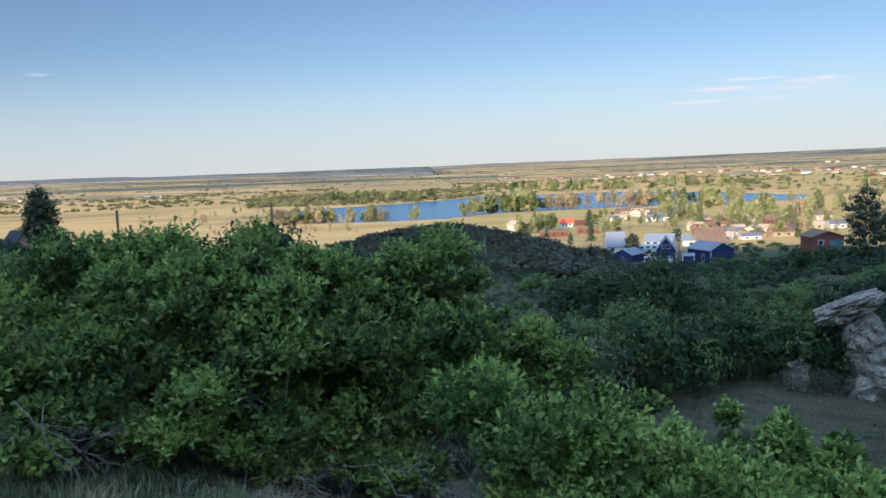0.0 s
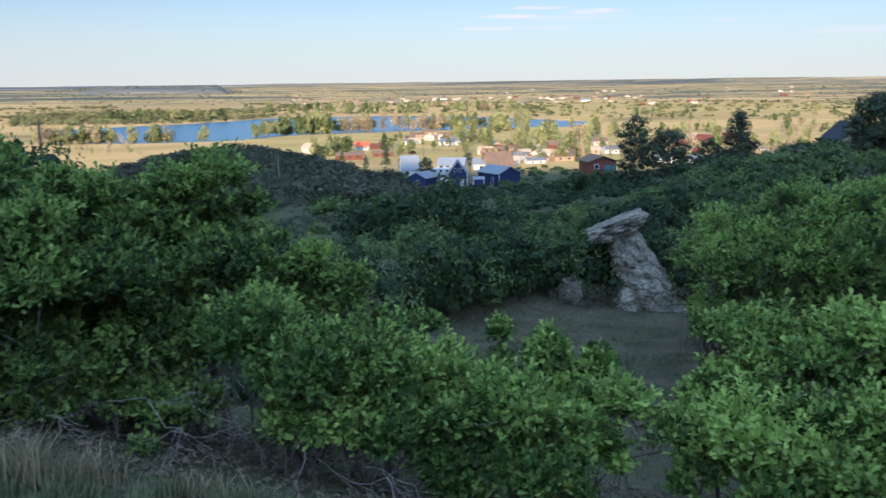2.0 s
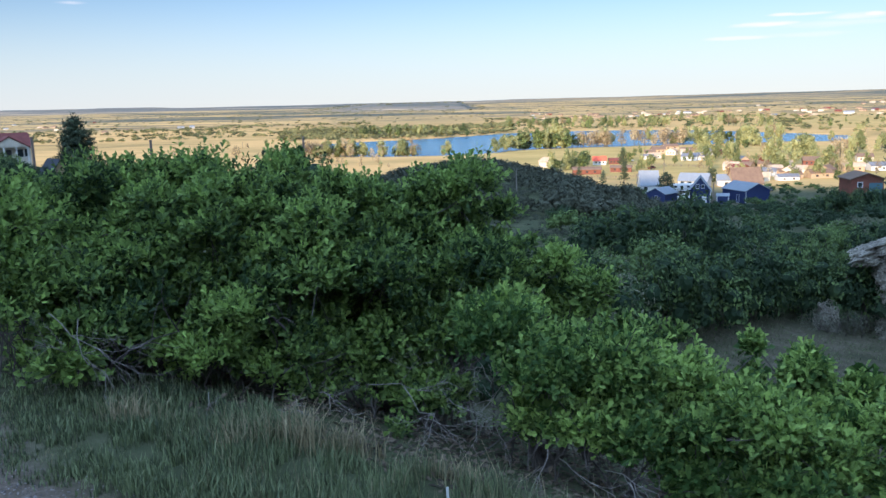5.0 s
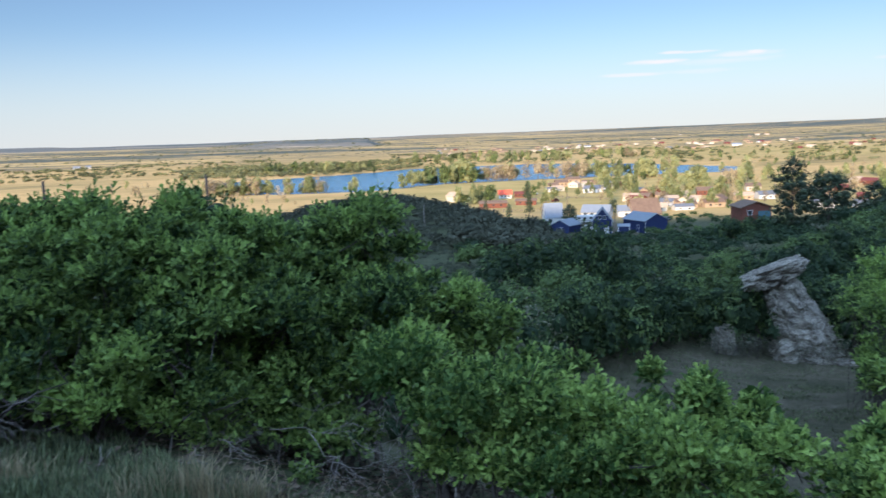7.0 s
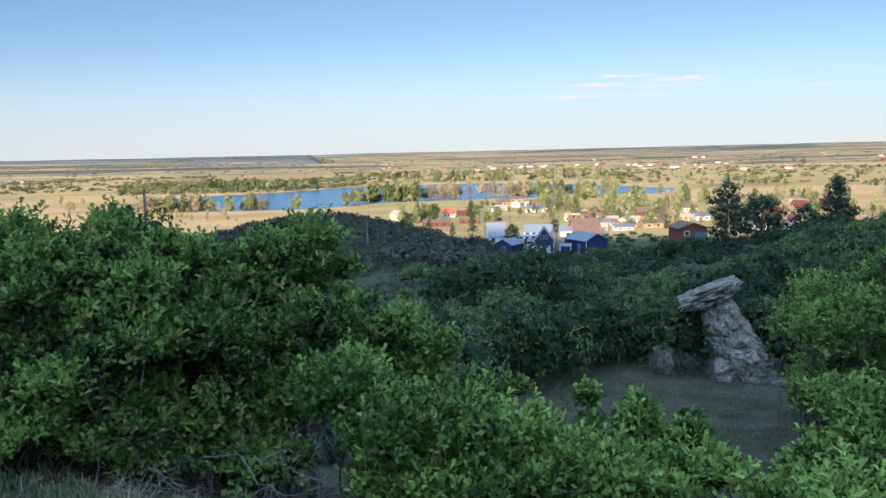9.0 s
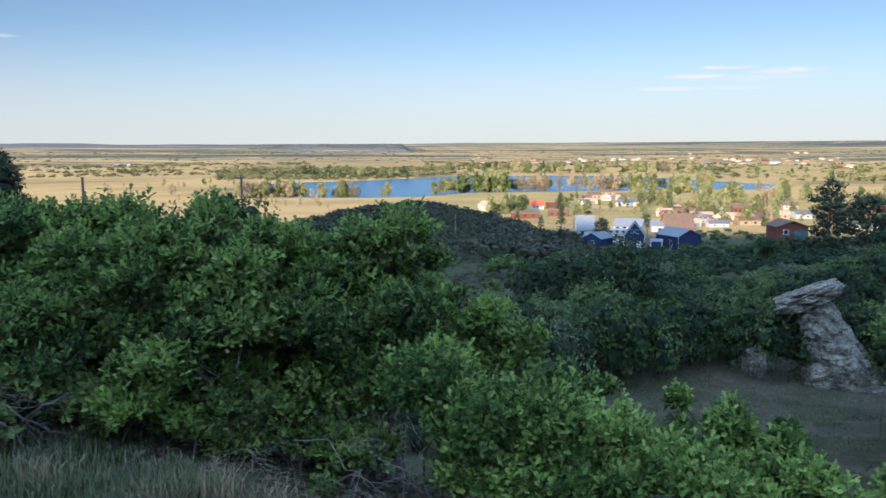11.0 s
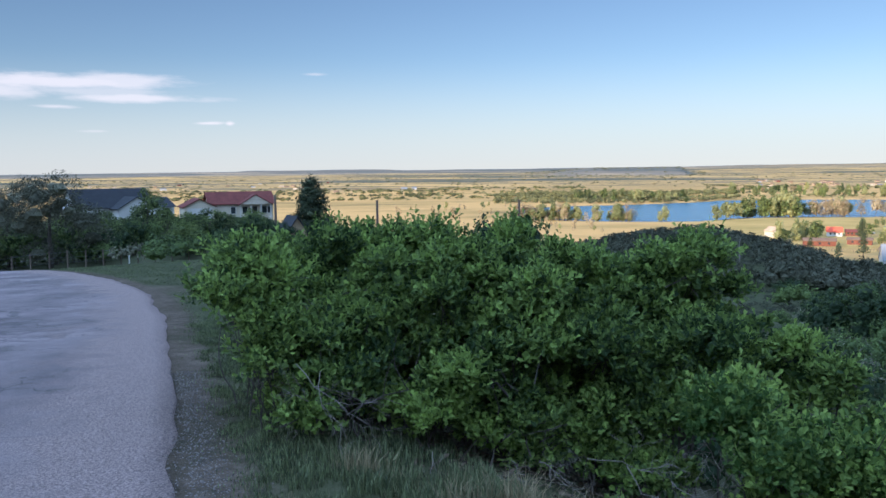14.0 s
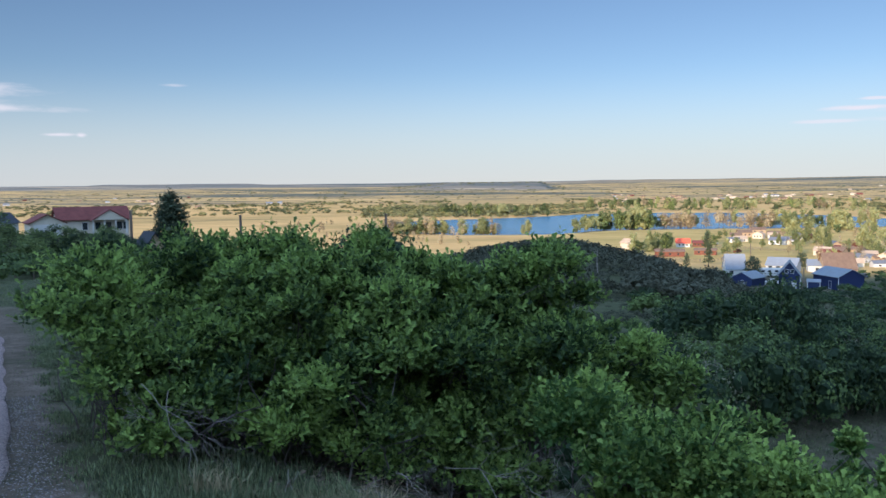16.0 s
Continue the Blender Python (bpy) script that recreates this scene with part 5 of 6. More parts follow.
def build_verge():
    rng = np.random.default_rng(70)
    x, y, u, s = beside_road(rng, 150000, -1.2, 12, 0.1, 4.6)
    o = outer(u, s)
    patch = waves(x, y, 1.1, 31) + 0.6 * waves(x, y, 0.35, 32)
    keep = (1.9 * patch - 0.4 + 0.7 * smooth(0.1, 1.0, o) - 0.1 - 2 * smooth(0.1, -0.1, o) > rng.uniform(-0.3, 0.4, len(x))) & (rng.random(len(x)) < 0.15 + 0.85 * smooth(0.05, 0.5, o))
    x, y, s, u = x[keep], y[keep], s[keep], u[keep]
    inside = y > 4.85 - 0.55 * x + 0.35 * waves(x, y, 0.8, 39)
    x, y, s, u = x[~inside], y[~inside], s[~inside], u[~inside]
    tall = 0.06 + 0.15 * smooth(0.7, 2.2, s) * (0.7 + 0.5 * waves(x, y, 0.9, 33)) + 0.08 * smooth(2.0, 3.0, s)
    tall *= (1 + 0.45 * waves(x, y, 0.5, 34)) * (1 - 0.35 * smooth(4, 9, u))
    v, q = grass_blades(rng, x, y, np.maximum(tall, 0.06), width=0.0022 + 0.0018 * smooth(4, 9, u))
    dry = rng.random(len(x)) < 0.13 + 0.3 * smooth(0.2, 0.6, waves(x, y, 1.6, 48))
    dv, dq = grass_blades(rng, x[dry], y[dry], np.maximum(tall[dry] * 1.15, 0.06), 0.9, 0.002)
    tagged(new("dry_grass", mesh_from("dry_grass", dv, dq, STRAW)), "bleached dry stalks among the verge grass", "grass", kind="stuff")
    tagged(new("verge_grass", mesh_from("verge_grass", v, q, GRASS)), "uneven grey-green grass on the road verge", "grass", kind="stuff")
    x, y, u, s = beside_road(rng, 150000, 1.2, 15, 0.06, 2.2)
    k = (rng.random(len(x)) < 0.03 + 0.97 * smooth(0.05, 0.35, outer(u, s))) & (waves(x, y, 0.9, 38) + 0.6 * waves(x, y, 0.3, 35) > rng.uniform(-0.3, 0.4, len(x)))
    v, q = grass_blades(rng, x[k], y[k], 0.045 + 0.075 * smooth(0.1, 1.2, s[k]) * (1 + 0.5 * waves(x[k], y[k], 0.6, 44)), width=0.0042)
    tagged(new("shoulder_grass", mesh_from("shoulder_grass", v, q, GRASS)), "short patchy grass between road and shrub", "grass", kind="stuff")
    x, y, u, s = beside_road(rng, 55000, 12, 45, 0.4, 8.5)
    k = (np.exp(-((x + 15.1) / 2.2) ** 2 - ((y - 18.9) / 1.7) ** 2) < 0.3) & (waves(x, y, 2.5, 45) + 0.5 * waves(x, y, 0.8, 46) > rng.uniform(-0.7, 0.35, len(x)))
    v, q = grass_blades(rng, x[k], y[k], 0.07 + 0.04 * waves(x[k], y[k], 1.5, 47), width=0.006)
    tagged(new("bank_grass", mesh_from("bank_grass", v, q, GRASS)), "short grass along the far bank of the road", "grass", kind="stuff")
    n = 80000
    cx, cy = 7.9 + rng.normal(0, 3.2, n), 16.6 + rng.normal(0, 5.5, n)
    k = (clearing(cx, cy) < 1.15) & (waves(cx, cy, 2.2, 36) + 0.6 * waves(cx, cy, 0.7, 37) + 0.5 * smooth(0.5, 1.1, clearing(cx, cy)) > rng.uniform(-0.25, 0.35, n))
    v, q = grass_blades(rng, cx[k], cy[k], np.full(k.sum(), 0.1), 0.8, 0.006)
    tagged(new("clearing_grass", mesh_from("clearing_grass", v, q, GRASS)), "thin worn grass on the bare clearing", "grass", kind="stuff")
    n = 9000
    lx, ly = rng.uniform(-4.2, 5.5, n), rng.uniform(4.2, 8.0, n)
    k = ly > 4.5 - 0.5 * lx
    lx, ly = lx[k], ly[k]
    way = unit(np.stack([rng.normal(size=len(lx)), rng.normal(size=len(lx)), rng.normal(0, 0.25, len(lx))], 1))
    up = unit(np.array([0, 0, 1.0]) + rng.normal(0, 0.4, way.shape))
    v, q = plain_leaves(np.stack([lx, ly, terrain(lx, ly) + 0.012], 1), way, up, rng.uniform(0.04, 0.09, len(lx)), 0.55)
    tagged(new("leaf_litter", mesh_from("leaf_litter", v, q, LITTER)), "dry brown oak leaves lying under the shrubs", "leaves", kind="stuff")
    # bleached tufts
    group = "dry tufts at the bush's foot"
    for cx, cy, h in ((-1.15, 4.95, 0.36), (-0.85, 5.0, 0.28), (-1.5, 4.9, 0.2), (-2.3, 5.2, 0.24), (-0.2, 5.0, 0.18)):
        n = 140
        px, py = cx + rng.normal(0, 0.09, n), cy + rng.normal(0, 0.07, n)
        v, q = grass_blades(rng, px, py, np.full(n, h), 0.8, 0.0035)
        base = np.array([cx, cy, g(cx, cy)])
        ob = new("dry_tuft", mesh_from("dry_tuft", v - base, q, STRAW))
        ob.location = base
        tagged(ob, "tuft of bleached dry grass at the shrub's foot", "grass", group)
    # gravel spilling off the road's edge
    x, y, u, s = beside_road(rng, 60000, -1, 10, -0.5, 1.5)
    keep = rng.random(len(x)) < np.exp(-((s - 0.15 - 0.2 * smooth(5.2, 3.6, u)) / (0.18 + 0.3 * smooth(5.2, 3.6, u))) ** 2)
    x, y, s = x[keep], y[keep], s[keep]
    n = len(x)
    z = terrain(x, y) + np.where(s < 0, 0.03, 0.0)
    r = rng.uniform(0.003, 0.010, n)
    shape = np.array([(1, 0, 0), (0, 1, 0), (-1, 0, 0), (0, -1, 0), (0, 0, 0.8), (0, 0, -0.5)])
    v = (np.stack([x, y, z], 1)[:, None] + r[:, None, None] * (shape[None] + rng.normal(0, 0.2, (n, 6, 3)))).reshape(-1, 3)
    tri = np.array([(0, 1, 4), (1, 2, 4), (2, 3, 4), (3, 0, 4), (1, 0, 5), (2, 1, 5), (3, 2, 5), (0, 3, 5)])
    f = ((np.arange(n) * 6)[:, None, None] + tri[None]).reshape(-1, 3)
    tagged(new("gravel", mesh_from("gravel", v, f, GRAVEL)), "loose pinkish gravel along the road's edge", "gravel", kind="stuff")
    sx, sy = -0.17, 3.62
    z0 = g(sx, sy)
    pts = wander(rng, (sx, sy, z0 - 0.05), (sx - 0.01, sy, max(-0.1, z0 + 0.08)), 7, 0.003)
    v, q = tubes([(pts - np.array([sx, sy, z0]), np.full(7, 0.0065))], 8)
    ob = new("stake", mesh_from("stake", v, q, WHITE, True))
    ob.location = (sx, sy, z0)
    tagged(ob, "thin crooked white stick standing in the grass", "stake")


build_verge()


# ---- trees ----
def broad_tree(seed, leaf, mat, ends=330, open_crown=False, shape=FACETED):
    """A broad-leaved tree of height 1: trunk, limbs, uneven crown."""
    rng = np.random.default_rng(seed)
    k = 15
    a = rng.uniform(0, 6.28, k)
    h = rng.uniform(0.13, 0.9, k)
    reach = 0.30 * np.sin(np.clip(h + 0.08, 0, 1) * math.pi * 0.9) * rng.uniform(0.4, 1.15, k)
    size = rng.uniform(0.09, 0.17, k)
    blobs = np.stack([reach * np.cos(a), reach * np.sin(a), h, size, size, size * 1.05], 1)
    p, n = crown_points(rng, blobs, ends, low=-0.7, jitter=0.2, inner=0.3)
    base, way, up, sz = oak_rosettes(rng, p, n, 1 if open_crown else 2, leaf)
    v, t = plain_leaves(base, way, up, sz, 0.3 if open_crown else 0.7)
    crown = mesh_from("crown", *joined((v, t), clump_cores(rng, blobs, shape, 0.45 if open_crown else 0.8 if shape is FACETED else 0.45)), mat)
    top = (rng.normal(0, 0.02), rng.normal(0, 0.02), 0.7)
    pts = wander(rng, (0, 0, -0.03), top, 7, 0.006)
    v, q = tubes([(pts, np.linspace(0.022, 0.006, 7))], 6)
    trunk = mesh_from("trunk", v, q, BARK, True)
    limbs = []
    for e in blobs[:6]:
        r = pts[rng.integers(2, 5)]
        v, q = tubes([(wander(rng, r, e[:3], 5, 0.01), np.linspace(0.010, 0.003, 5))], 5)
        limbs.append(mesh_from("limb", v, q, BARK, True))
    return crown, trunk, limbs


def tree_thing(name, label, meshes, mat, group):
    ob = thing(name, label, "tree", None, group)
    part("trunk", meshes[1], BARK, ob)
    part("crown", meshes[0], mat, ob)
    return ob


def put_trees(protos, rng, spots, height):
    p = np.array([(d * math.sin(radians(a)), d * math.cos(radians(a))) for a, d in spots])
    z = terrain(p[:, 0], p[:, 1])
    wet = inside_lake(p[:, 0], p[:, 1])
    for (x, y), h, w in zip(p, z, wet):
        if w > 6:
            continue
        s = rng.uniform(*height)
        c = copy_thing(protos[rng.integers(len(protos))], Matrix.LocRotScale((x, y, max(h, LAKE_LEVEL)), Euler((0, 0, rng.uniform(0, 6.28))), None))
        s *= 0.84
        wide = rng.uniform(0.6, 1.05)
        c.scale = (s * wide, s * wide, s)


def belt(rng, n, a0, a1, d0, d1):
    return list(zip(rng.uniform(a0, a1, n), rng.uniform(d0, d1, n)))


def build_lake_trees():
    rng = np.random.default_rng(90)
    group = "trees round the lake"
    green = [tree_thing("cottonwood_tree", "tall pale green cottonwood in new leaf", broad_tree(100 + i, 0.1, COTTONWOOD, 190), COTTONWOOD, group) for i in range(4)]
    buds = [tree_thing("budding_tree", "tawny tree only just coming into bud", broad_tree(110 + i, 0.075, BUDDING, 420, True), BUDDING, group) for i in range(3)]
    darkg = [tree_thing("dark_tree", "dark green leafy tree near the shore", broad_tree(120 + i, 0.085, DARK_LEAF), DARK_LEAF, group) for i in range(2)]
    put_trees(green + buds, rng, belt(rng, 60, -12.6, -4.6, 534, 550), (7, 14))
    put_trees(buds + green[:1], rng, belt(rng, 50, -22, -6.5, 430, 536), (2.5, 7))
    put_trees(green, rng, [(-2.9, 543), (-2.6, 542), (-6.2, 544), (-8.4, 546)], (8, 11))
    put_trees(green, rng, belt(rng, 7, 0.5, 2.2, 555, 580), (10, 14))
    put_trees(green + darkg + darkg, rng, belt(rng, 26, 2.2, 5.6, 582, 602), (12, 18))
    put_trees(buds + buds + green[:1], rng, belt(rng, 42, 5.4, 13.2, 600, 618), (10, 16))
    put_trees(green + darkg, rng, belt(rng, 30, 12.2, 17.6, 612, 640), (9, 16))
    put_trees(green + buds[:1], rng, belt(rng, 16, 16.4, 19.2, 590, 655), (10, 17))
    put_trees(green + darkg + buds, rng, belt(rng, 34, 9.5, 20, 440, 585), (3.5, 7.5))
    put_trees(green, rng, belt(rng, 12, 13.4, 16.6, 440, 520), (9, 13))
    put_trees(green, rng, belt(rng, 10, 18.0, 21.5, 400, 520), (9, 14))
    put_trees(green + buds, rng, belt(rng, 22, 22.0, 26.5, 380, 640), (8, 14))
    put_trees(green + darkg, rng, belt(rng, 14, 4.4, 7.0, 385, 425), (6, 11))
    put_trees(green, rng, belt(rng, 10, 9, 18, 330, 480), (5, 9))
    put_trees(green + buds + darkg, rng, belt(rng, 60, 25, 47, 270, 650), (6, 12))
    put_trees(green + darkg + buds[:1], rng, belt(rng, 110, 1.5, 19, 945, 1200), (8, 15))
    put_trees(buds + green[:1], rng, belt(rng, 22, -21, -12, 560, 760), (4, 9))
    put_trees(darkg + green[:2], rng, belt(rng, 30, -9, 1, 830, 900), (8, 14))
    put_trees(darkg + green[:1], rng, belt(rng, 14, 20, 30, 850, 1250), (6, 10))
    put_trees(green + buds + darkg, rng, belt(rng, 110, 22, 46, 420, 1000), (4, 9))
    put_trees(green + buds + darkg, rng, belt(rng, 30, 14, 25, 345, 430), (4, 8))
    for ob in green + buds + darkg:
        remove_thing(ob)
    lumps = [leafy_lump(130 + k, 18, 0.36, FACETED, 4) for k in range(6)]

    def spread(n, a0, a1, d0, d1, cut=-0.05):
        a, d = np.radians(rng.uniform(a0, a1, n)), np.sqrt(rng.uniform(d0 ** 2, d1 ** 2, n))
        x, y = d * np.sin(a), d * np.cos(a)
        k = (waves(x * 0.5, y * 1.5, 160, 41) + 0.5 * waves(x, y, 60, 42) > cut) & (inside_lake(x, y) < -4)
        return np.stack([x[k], y[k]], 1)

    mass("far_woodland", "olive brush and trees beyond the lake", "woodland", lumps, np.concatenate([spread(1500, -14, 2, 800, 1150, -0.3), spread(1900, -40, -8, 900, 1500, 0.05), spread(700, 0, 20, 930, 1500), spread(800, 18, 46, 800, 1500)]), rng, (2.6, 5.5), WOODLAND, (0.5, 0.95))
    mass("far_brush", "dark brush scattered over the far plain", "woodland", lumps, np.concatenate([spread(2400, -48, 48, 1450, 2700, 0.0), spread(900, -12, 0, 2500, 3300)]), rng, (2.5, 5.5), WOODLAND, (0.35, 0.6))


build_lake_trees()


def conifer(name, label, seed, place, height, width, tiers, shape, lean=0.0, fluff=0.055):
    """A conifer: trunk, and limbs that each carry clumps of needles. shape(u): reach at height u."""
    rng = np.random.default_rng(seed)
    ob = thing(name, label, "tree", Matrix.Translation(place), "dark conifers on the slope")
    pts = wander(rng, (0, 0, -0.2), (lean, 0, height * 0.97), 9, height * 0.004)
    v, q = tubes([(pts, np.linspace(height * 0.022, height * 0.004, 9))], 7)
    part("trunk", mesh_from("trunk", v, q, BARK, True), BARK, ob)
    clumps = []
    for i in range(tiers):
        u = min(max(0.08 + 0.9 * (i + rng.uniform(-0.4, 0.4)) / tiers, 0.04), 0.99)
        a = i * 2.4 + rng.uniform(-0.4, 0.4)
        reach = width * 0.5 * shape(u) * rng.uniform(0.6, 1.1)
        root = np.array([lean * u, 0, u * height * 0.97])
        tip = root + np.array([math.cos(a) * reach, math.sin(a) * reach, reach * rng.uniform(0.0, 0.4)])
        r = fluff * height * rng.uniform(0.75, 1.3) * (0.55 + 0.45 * shape(u))
        clumps.append((*tip, r, r, r * 0.8))
        for k in np.arange(0.45, 0.9, 1.3 * r / max(reach, 0.1)):
            p = root + (tip - root) * k + rng.normal(0, 0.3 * r, 3)
            clumps.append((*p, r * 0.85, r * 0.85, r * 0.7))
        if i % 3 == 0:
            v, q = tubes([(wander(rng, root, tip, 6, reach * 0.03), np.linspace(height * 0.006, height * 0.002, 6))], 4)
            part("limb", mesh_from("limb", v, q, BARK), BARK, ob)
    clumps.append((lean, 0, height * 0.97, fluff * height * 0.5, fluff * height * 0.5, fluff * height))
    p, n = crown_points(rng, clumps, len(clumps) * 42, low=-0.5, jitter=0.22, inner=0.1)
    way = unit(n + np.array([0, 0, 0.55]) + rng.normal(0, 0.4, p.shape))
    up, _ = frames_along(way, rng)
    leaves = plain_leaves(p, way, up, fluff * height * rng.uniform(0.35, 0.75, len(p)), 0.32)
    part("crown", mesh_from("crown", *joined(leaves, clump_cores(rng, clumps, FACETED, 0.72)), JUNIPER), JUNIPER, ob)
    return ob


def build_conifers():
    cone = lambda u: max(0.1, (1.04 - u) ** 0.75)
    ragged = lambda u: 0.3 + 0.7 * math.sin(math.pi * min(1, 0.1 + u * 0.95)) ** 0.8
    dome = lambda u: (max(0.0, 1 - (max(u, 0.3) - 0.3) ** 2 / 0.5)) ** 0.5 * (0.75 + 0.25 * min(1, u / 0.3))
    conifer("pine_tree", "dark green pine standing alone above the shrubs", 140, spot(-26.7, 105), 8.4, 6.0, 80, lambda u: max(0.14, (1.04 - u) ** 0.65), fluff=0.065)
    conifer("pine_tree", "ragged dark pine with gaps between its limbs", 141, spot(26.4, 135), 12.0, 6.0, 34, ragged, fluff=0.06)
    conifer("juniper_tree", "round dark juniper beside a ragged pine", 142, spot(28.5, 128), 7.6, 7.0, 46, dome, fluff=0.075)
    conifer("juniper_tree", "bushy dark juniper among oak scrub", 143, spot(32.9, 100), 6.4, 4.6, 44, cone, fluff=0.075)
    conifer("juniper_tree", "slim dark juniper among oak scrub", 144, spot(31.0, 104), 4.4, 3.6, 30, dome, fluff=0.08)
    conifer("juniper_tree", "large dense dark juniper on the rise", 145, spot(41.0, 58), 4.4, 3.6, 64, dome, fluff=0.08)
    conifer("juniper_tree", "large dense dark juniper grown into its neighbour", 146, spot(43.3, 60), 4.7, 3.7, 64, dome, fluff=0.08)
    conifer("spruce_tree", "small dark spruce beside the grey-roofed house", 147, spot(12.15, 283), 7.6, 4.4, 30, dome, fluff=0.08)
    conifer("spruce_tree", "small dark spruce in the homestead yard", 148, spot(9.4, 330), 8.0, 4.0, 26, cone, fluff=0.07)
    conifer("spruce_tree", "small dark spruce behind the blue house", 149, spot(15.1, 330), 5.5, 5.0, 24, dome, fluff=0.09)
    conifer("spruce_tree", "dark spruce near the red-roofed barn", 150, spot(9.3, 415), 9.0, 5.0, 26, cone, fluff=0.07)
    conifer("spruce_tree", "dark spruce at the edge of the pasture", 151, spot(6.4, 320), 7.0, 4.0, 24, cone, fluff=0.07)
    conifer("spruce_tree", "dark young spruce at the edge of the pasture", 152, spot(8.0, 315), 6.0, 3.4, 24, cone, fluff=0.07)
    rng = np.random.default_rng(160)
    grey = tree_thing("hedge_tree", "thin grey-green tree in front of the houses", broad_tree(161, 0.017, SAGE_LEAF, 5200, shape=ROUND), SAGE_LEAF, "trees below the road bend")
    dark = tree_thing("hedge_tree", "dark leafy tree in front of the houses", broad_tree(162, 0.034, DARK_LEAF, 2400, shape=ROUND), DARK_LEAF, "trees below the road bend")
    lit = tree_thing("hedge_tree", "yellow-green tree among dark bushes", broad_tree(163, 0.036, DARK_LEAF, 2200, shape=ROUND), COTTONWOOD, "trees below the road bend")
    for proto, a, d, h, w in ((grey, -43.2, 66, 6.6, 1.5), (grey, -45.5, 70, 6.0, 1.3), (dark, -37.2, 104, 6.2, 1.0), (dark, -47.5, 80, 6.0, 1.4), (dark, -33.0, 100, 3.4, 1.4), (dark, -31.8, 92, 2.8, 1.5),
                              (dark, -34.6, 96, 3.2, 1.6), (dark, -40.0, 95, 4.0, 1.6), (lit, -39.3, 78, 2.6, 1.6), (dark, -37.6, 84, 3.8, 1.6), (dark, -36.0, 80, 3.6, 1.6), (dark, -41.4, 84, 4.6, 1.5),
                              (dark, -35.2, 70, 3.0, 1.5), (dark, -33.4, 74, 3.6, 1.5), (dark, -30.6, 110, 3.4, 1.3), (dark, -42.6, 76, 4.0, 1.6), (dark, -48, 66, 4.5, 1.6)):
        c = copy_thing(proto, Matrix.LocRotScale(spot(a, d), Euler((0, 0, rng.uniform(0, 6.28))), None))
        c.scale = (h * w, h * w, h)
    for ob in (grey, dark, lit):
        remove_thing(ob)


build_conifers()


# ---- buildings ----
def prism(points, y0, y1):
    """A profile in x and z, drawn out along y."""
    bm = bmesh.new()
    a = [bm.verts.new((x, y0, z)) for x, z in points]
    c = [bm.verts.new((x, y1, z)) for x, z in points]
    bm.faces.new(a)
    bm.faces.new(c[::-1])
    for i in range(len(a)):
        j = (i + 1) % len(a)
        bm.faces.new((a[j], a[i], c[i], c[j]))
    bmesh.ops.recalc_face_normals(bm, faces=bm.faces)
    return bm


def turned(bm):
    bmesh.ops.rotate(bm, verts=bm.verts, cent=(0, 0, 0), matrix=Matrix.Rotation(radians(90), 3, "Z"))
    return bm


def gable_body(w, d, eave, ridge, wall, roof, parent, side=False, over=0.35, thick=0.16):
    """Walls and two roof slabs. The gable faces the front (-y), or with side the slope does."""
    if side:
        w, d = d, w
    make = turned if side else (lambda bm: bm)
    h = w / 2
    part("wall", make(prism([(-h, -0.8), (h, -0.8), (h, eave), (0, ridge), (-h, eave)], -d / 2, d / 2)), wall, parent)
    k = (ridge - eave) / h
    for sgn in (-1, 1):
        x1, z1 = sgn * (h + over), eave - over * k
        part("roof", make(prism([(0, ridge + 0.02), (x1, z1 + 0.02), (x1, z1 + 0.02 + thick), (0, ridge + 0.02 + thick)], -d / 2 - over, d / 2 + over)), roof, parent)


def opening(parent, name, x, y, z, w, h, frame_mat, pane_mat, face="front"):
    """A window or door with a frame standing proud of the wall."""
    def bx(x0, x1, d0, d1, z0, z1):
        if face == "front":
            return boxed(x + x0, x + x1, y - d1, y - d0, z + z0, z + z1)
        s = 1 if face == "right" else -1
        return boxed(*sorted((x + s * d0, x + s * d1)), y + x0, y + x1, z + z0, z + z1)
    f = 0.09
    bm = bx(-w / 2 - f, -w / 2, 0.002, 0.06, -f, h + f)
    fr = part(name, bm, frame_mat, parent)
    part("jamb", bx(w / 2, w / 2 + f, 0.002, 0.06, -f, h + f), frame_mat, fr)
    part("head", bx(-w / 2, w / 2, 0.002, 0.06, h, h + f), frame_mat, fr)
    part("sill", bx(-w / 2, w / 2, 0.002, 0.08, -f, 0), frame_mat, fr)
    part("pane", bx(-w / 2, w / 2, 0.002, 0.025, 0, h), pane_mat, fr)


def site(bearing, distance, yaw=0.0, lift=0.0):
    return Matrix.Translation(spot(bearing, distance, lift)) @ Matrix.Rotation(radians(-bearing + yaw), 4, "Z")


